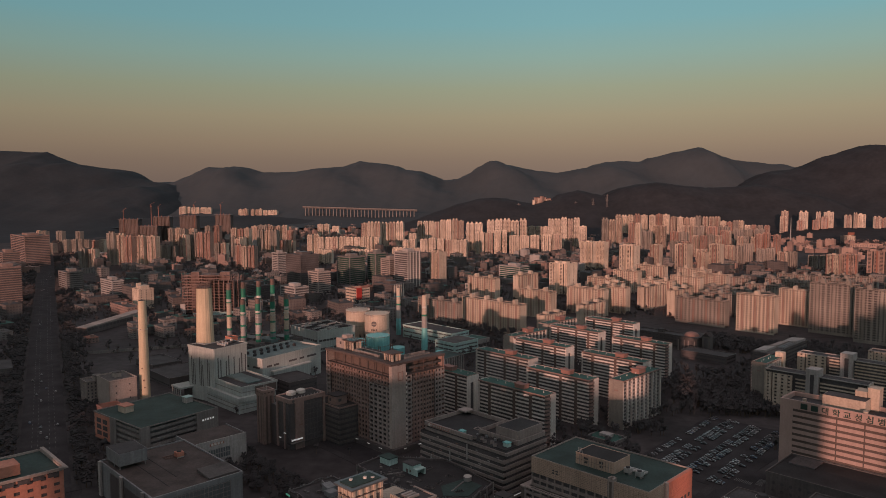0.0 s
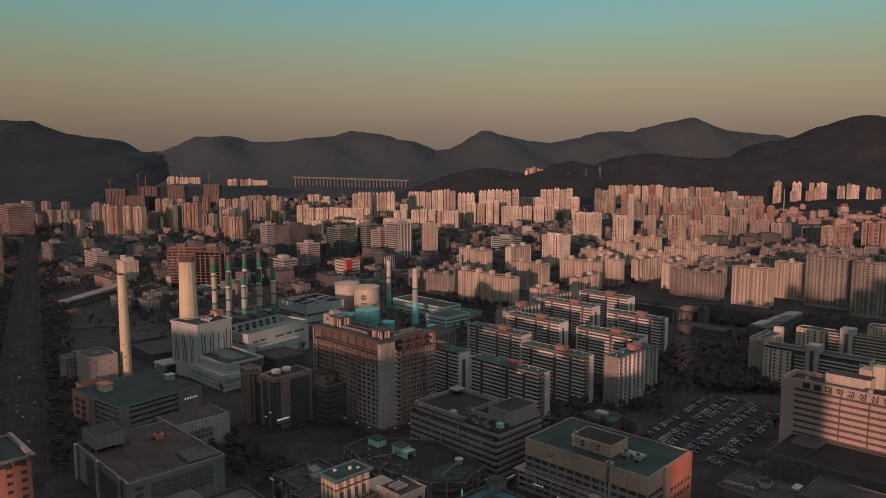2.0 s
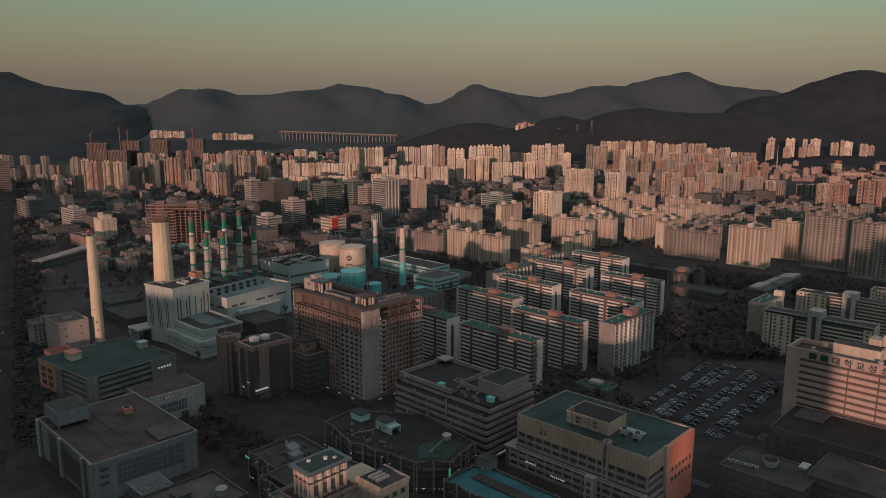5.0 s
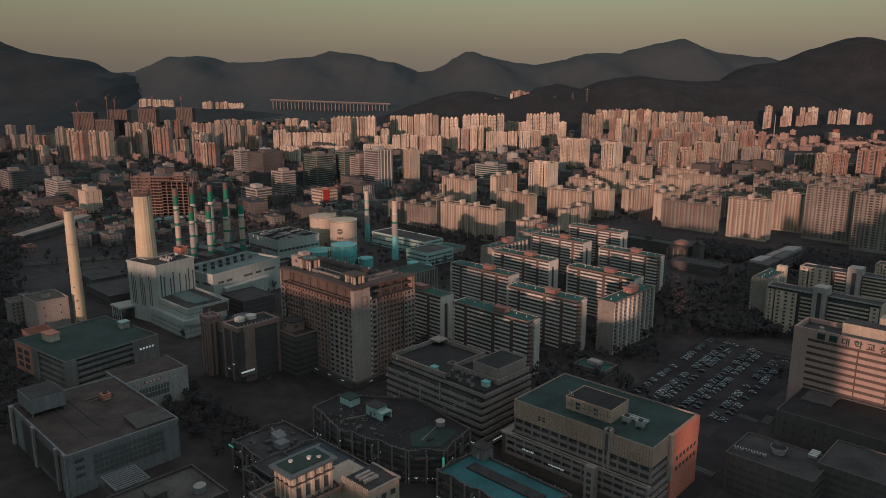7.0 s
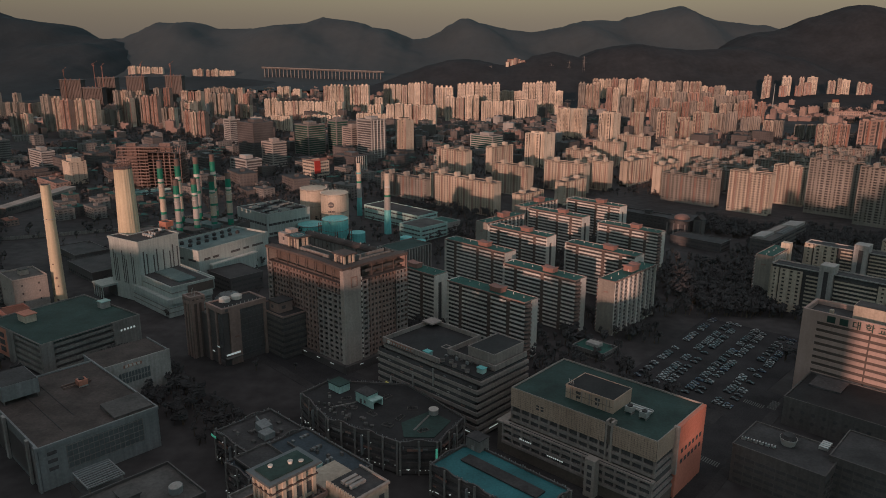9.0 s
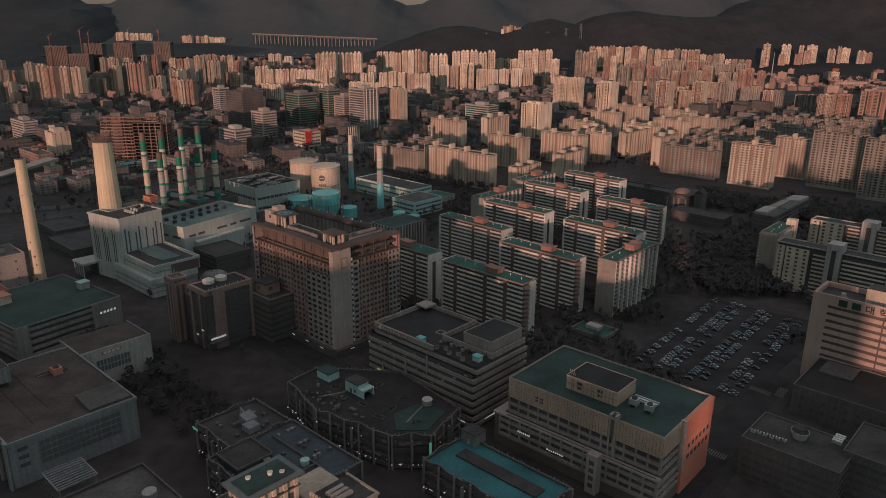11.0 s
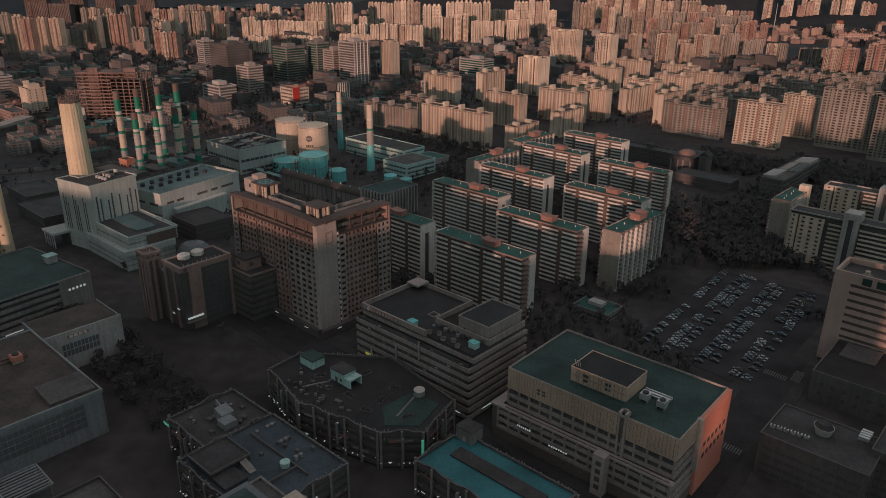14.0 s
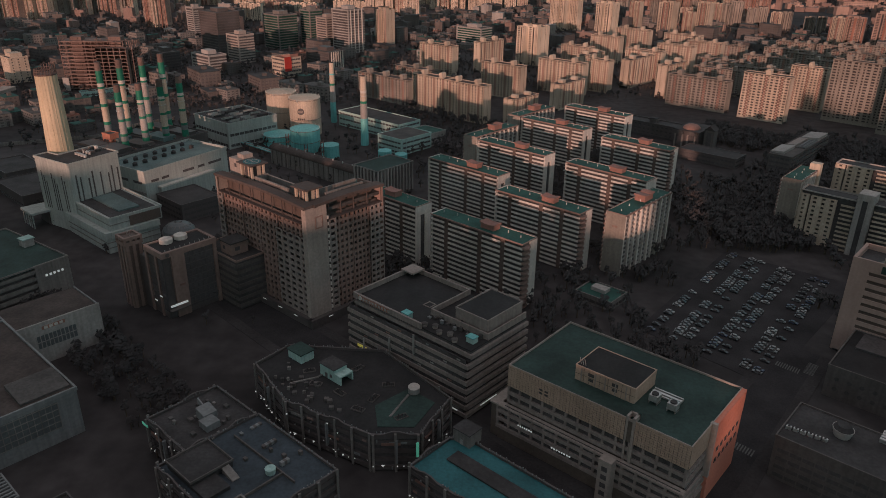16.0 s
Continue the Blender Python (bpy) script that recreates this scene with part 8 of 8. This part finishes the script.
# ---- parked cars ----
def car(paint):
    t = thing("parked_car", pose(0, 0, 0), "parked car", "car", "cars in the car park")
    body = Shape().solid([(-2.2, -.86, .3), (2.2, -.86, .3), (2.2, .86, .3), (-2.2, .86, .3)], [(-2.15, -.8, .85), (2.1, -.8, .78), (2.1, .8, .78), (-2.15, .8, .85)])
    part("body", body, paint, t)
    cabin = Shape().solid([(-1.7, -.76, .85), (1.0, -.76, .82), (1.0, .76, .82), (-1.7, .76, .85)], [(-1.2, -.6, 1.42), (.35, -.6, 1.42), (.35, .6, 1.42), (-1.2, .6, 1.42)])
    part("glasshouse", cabin, M_GLASS, t)
    part("roof", Shape().box(-1.2, -.6, 1.42, .35, .6, 1.47), paint, t)
    for x in (-1.35, 1.35):
        for y in (-.86, .68):
            part("wheel", Shape().add(Shape().tube(0, 0, 0, .18, .32, n=10), pose(x, y + .18, .32, 90)), M_TYRE, t)
    return t


def car_park():
    rnd = random.Random(9)
    protos = []
    o = (97, 392)
    for a in (2.5, 13.0, 18.4, 29.5, 34.9, 46.0, 51.4):
        for i in range(42):
            b = 4 + i * 2.65
            if rnd.random() > 0.64 or (i // 6) % 4 == 3 and rnd.random() > 0.4:
                continue
            x, y = along(o, a + rnd.uniform(-.35, .35), b + rnd.uniform(-.15, .15))
            if any(bx0 - 1 < x < bx1 + 1 and by0 - 1 < y < by1 + 1 for bx0, by0, bx1, by1 in HOSPITAL_BOX):
                continue
            m = pose(x, y, 0.12, 0, 0, GRID + rnd.choice((0, 180)) + rnd.uniform(-2, 2))
            k = rnd.choice((0, 1, 2, 2, 2, 3, 3, 4))
            while len(protos) <= 4:
                protos.append(None)
            if protos[k] is None:
                protos[k] = car(M_CAR[k])
                tagged(protos[k], ("white parked car in a full car park", "silver parked car in a full car park", "black parked car in a full car park", "grey parked car in a full car park", "blue parked car in a full car park")[k])
                protos[k].matrix_world = m
            else:
                copy_thing(protos[k], m)


def avenue_cars():
    rnd = random.Random(12)
    for i in range(24):
        k = rnd.choice((1, 1, 2))
        a, b = Vector(AVENUE[k]), Vector(AVENUE[k + 1])
        d = (b - a).normalized()
        side = rnd.choice((-1, 1))
        p = a + d * rnd.uniform(0, (b - a).length * .9) + Vector((-d.y, d.x)) * side * rnd.choice((1.8, 5.2, 8.8))
        proto = next(o for o in bpy.data.objects if o.name.startswith("parked_car") and o.parent is None and rnd.random() < .2)
        keep = proto.matrix_basis.copy()
        proto.matrix_basis = Matrix.Identity(4)
        copy_thing(proto, pose(p.x, p.y, .2, 0, 0, math.degrees(math.atan2(d.y, d.x)) + (0 if side < 0 else 180)))
        proto.matrix_basis = keep


HOSPITAL_BOX = [(178, 300, 300, 392)]
car_park()
avenue_cars()


# ---- trees ----
def on_avenue(x, y):
    p = Vector((x, y))
    for a, b in zip(AVENUE, AVENUE[1:]):
        a, b = Vector(a), Vector(b)
        d = (b - a).normalized()
        r = p - a
        if 0 < r.dot(d) < (b - a).length and abs(r.x * d.y - r.y * d.x) < 15.5:
            return True
    return False


def beside_avenue(r):
    k = r.randrange(1, len(AVENUE) - 1)
    a, b = Vector(AVENUE[k]), Vector(AVENUE[k + 1])
    d = (b - a).normalized()
    p = a + d * r.uniform(0, (b - a).length) + Vector((-d.y, d.x)) * r.choice((-1, 1)) * (16.5 + abs(r.gauss(0, 11)))
    return (p.x, p.y)


def grove(name, seed, count, pick, label, lo=5, hi=10, clumps=9):
    """A wood of small trees, each a tapered trunk with limbs and a ragged crown of leaf clumps."""
    rnd = random.Random(seed)
    crown, trunk = Shape(), Shape()
    made = tries = 0
    while made < count and tries < count * 12:
        tries += 1
        x, y = pick(rnd)
        if any(bx0 - 2 < x < bx1 + 2 and by0 - 2 < y < by1 + 2 for bx0, by0, bx1, by1 in TIGHT):
            continue
        if on_avenue(x, y):
            continue
        made += 1
        h = rnd.uniform(lo, hi)
        r = h * rnd.uniform(.22, .34)
        trunk.tube(x, y, 0, h * .6, h * .035, h * .015, 5)
        for k in range(2):
            a = rnd.uniform(0, 6.28)
            trunk.beam((x, y, h * (.35 + .1 * k)), (x + r * .7 * math.cos(a), y + r * .7 * math.sin(a), h * (.6 + .1 * k)), h * .02)
        for k in range(clumps):
            a, q = rnd.uniform(0, 6.28), rnd.random() ** .5
            cz = h * rnd.uniform(.45, .92)
            w = r * rnd.uniform(.35, .6) * (1.15 - abs(cz / h - .62)) * (9 / clumps) ** .3
            c = Vector((x + q * r * .75 * math.cos(a), y + q * r * .75 * math.sin(a), cz))
            base = len(crown.v)
            for d in ((1, 0, 0), (-.5, .9, .1), (-.5, -.9, -.1), (.2, .1, 1), (-.1, 0, -.8)):
                crown.v.append(tuple(c + Vector(d) * w * rnd.uniform(.7, 1.3)))
            crown.f += [(base, base + 1, base + 3), (base + 1, base + 2, base + 3), (base + 2, base, base + 3), (base + 1, base, base + 4), (base + 2, base + 1, base + 4), (base, base + 2, base + 4)]
    ob = alone(name, crown, M_LEAF, label, "trees", "stuff")
    part("trunks", trunk, M_BARK, ob)


def tight_boxes():
    bpy.context.view_layer.update()
    out = []
    for o in bpy.data.objects:
        if o.parent and o.type == "MESH" and o.name.split(".")[0] in ("body", "glazing", "core", "lower_block", "nave", "shell", "infill", "courtyard_block"):
            c = o.matrix_world @ (sum((Vector(q) for q in o.bound_box), Vector()) / 8)
            pts = [o.matrix_world @ Vector(q) for q in o.bound_box]
            out.append((min(p.x for p in pts) * .6 + c.x * .4, min(p.y for p in pts) * .6 + c.y * .4, max(p.x for p in pts) * .6 + c.x * .4, max(p.y for p in pts) * .6 + c.y * .4))
    return out


TIGHT = tight_boxes() + [(100, 385, 170, 430), (130, 375, 190, 440), (130, 420, 225, 475)]


def patch(o, a0, a1, b0, b1):
    return lambda r: along(o, r.uniform(a0, a1), r.uniform(b0, b1))


grove("estate_trees", 31, 900, patch((-20, 440), -20, 150, -10, 230), "dark trees between the apartment slabs", clumps=20)
grove("park_trees", 32, 1300, patch((120, 470), 10, 130, 0, 330), "dark wood beside the estate", clumps=20)
grove("east_trees", 33, 1300, patch((200, 600), 20, 260, -40, 200), "dark street trees by the eastern flats", clumps=14)
grove("north_trees", 34, 900, patch((-60, 760), -20, 420, -40, 60), "dark belt of trees before the cream flats", 6, 11)
# trees added to darken sunlit ground where shade should lie
grove("slab_trees", 42, 700, patch((258, 742), -5, 140, -45, 18), "dark trees added to darken the ground before the eastern flats", 5, 9, clumps=12)
grove("street_trees", 35, 260, patch((-160, 405), -60, 130, -34, -8), "dark street trees along the cross street", 4, 8, clumps=20)
grove("station_trees", 36, 500, patch((-330, 620), -120, 330, -30, 260), "dark trees round the power station")
grove("avenue_trees", 37, 2400, beside_avenue, "dark trees along the avenue", clumps=20)
shed("site_hall", pose(-400, 836, 0, 0, 0, 36), 66, 9, 5, M_TEALWALL, M_HALLROOF, "long low pale site hall", "hall", row_h=4)
grove("town_trees", 38, 5000, lambda r: (r.uniform(-760, 20), r.uniform(800, 1500)), "dark trees scattered through the low town", 4, 9)
grove("town_trees_east", 39, 4000, lambda r: (r.uniform(0, 800), r.uniform(860, 1700)), "dark trees between the cream flats", 4, 9)
grove("hill_trees", 41, 4500, lambda r: (r.uniform(700, 1500), r.uniform(1300, 2450)), "dark wooded rise between the far flats", 6, 14)
grove("far_trees", 40, 3000, lambda r: (r.uniform(-1300, 900), r.uniform(1500, 2500)), "dark trees far off between the towers", 5, 10)


# ---- the low town far off, between and behind the towers ----
def far_town(name, seed, count, x0, x1, y0, y1, wall, label):
    """Small flat-roofed blocks with stair houses and window bands, too many and too far to tell apart."""
    rnd = random.Random(seed)
    s = Shape()
    while count:
        x, y = rnd.uniform(x0, x1), rnd.uniform(y0, y1)
        if any(abs(x - a) < 24 and abs(y - b) < 24 for a, b in TOWER_SPOTS) or any(abs(x - a[0] - (b[0] - a[0]) * (y - a[1]) / (b[1] - a[1])) < 45 for a, b in zip(AVENUE, AVENUE[1:]) if min(a[1], b[1]) <= y <= max(a[1], b[1])):
            continue
        count -= 1
        w, d, h = rnd.uniform(10, 30), rnd.uniform(9, 16), rnd.choice((7, 10, 10, 13, 13, 16, 20, 27))
        one = Shape().box(0, 0, 0, w, d, h - .8).box(w * .3, d * .3, h, w * .3 + 4, d * .3 + 4, h + 2.8)
        for k in range(int(h / 3.3)):
            one.box(-.25, -.25, k * 3.3, w + .25, .1, k * 3.3 + 1.5).box(w - .1, .1, k * 3.3, w + .25, d, k * 3.3 + 1.5)
        one.box(-.3, -.3, h - .8, w + .3, d + .3, h)
        s.add(one, pose(x, y, 0, 0, 0, GRID + rnd.choice((0, 0, 12, 25, 40)) + rnd.uniform(-4, 4)))
    alone(name, s, wall, label, "low town", "stuff")


far_town("far_low_town", 61, 300, -1050, 480, 1290, 2550, M_SLATE, "grey low blocks of the far town")
far_town("far_low_town", 62, 170, -1050, 480, 1290, 2550, M_BROWN, "brown low blocks of the far town")
far_town("far_low_town", 63, 90, -1050, 480, 1290, 2550, M_PALE, "pale low blocks of the far town")
far_town("far_low_town", 66, 200, -1000, 150, 2250, 2850, M_BROWN, "brown low blocks under the far hills")
far_town("far_low_town", 67, 120, -1000, 150, 2250, 2850, M_PINK, "pinkish low blocks under the far hills")
far_town("far_low_town_east", 64, 170, 480, 1450, 1380, 2330, M_BROWN, "brown low blocks among the eastern towers")
far_town("far_low_town_east", 65, 120, 480, 1450, 1380, 2330, M_PINK, "pinkish low blocks among the eastern towers")


# ---- northward stretch ----
# the layout above suits a wider lens: stretched northward to fit the camera's view, footprints grown to suit
NORTH = 1.12
for ob in [o for o in scene.objects if o.parent is None and o.type in ("MESH", "EMPTY")]:
    place_, turn_, size_ = ob.matrix_basis.decompose()
    a = turn_.to_euler().z
    if ob.get("category") != "car":
        size_.x *= math.hypot(math.cos(a), NORTH * math.sin(a))
        size_.y *= math.hypot(math.sin(a), NORTH * math.cos(a))
    place_.y *= NORTH
    ob.matrix_basis = Matrix.LocRotScale(place_, turn_, size_)
    # far ridge shrunk towards the camera: outline fits the view, inside clip_end
    if ob.name == "far_ridge":
        ob.matrix_basis = Matrix.Translation((0, 0, 175)) @ Matrix.Scale(0.88, 4) @ Matrix.Translation((0, 0, -175)) @ ob.matrix_basis
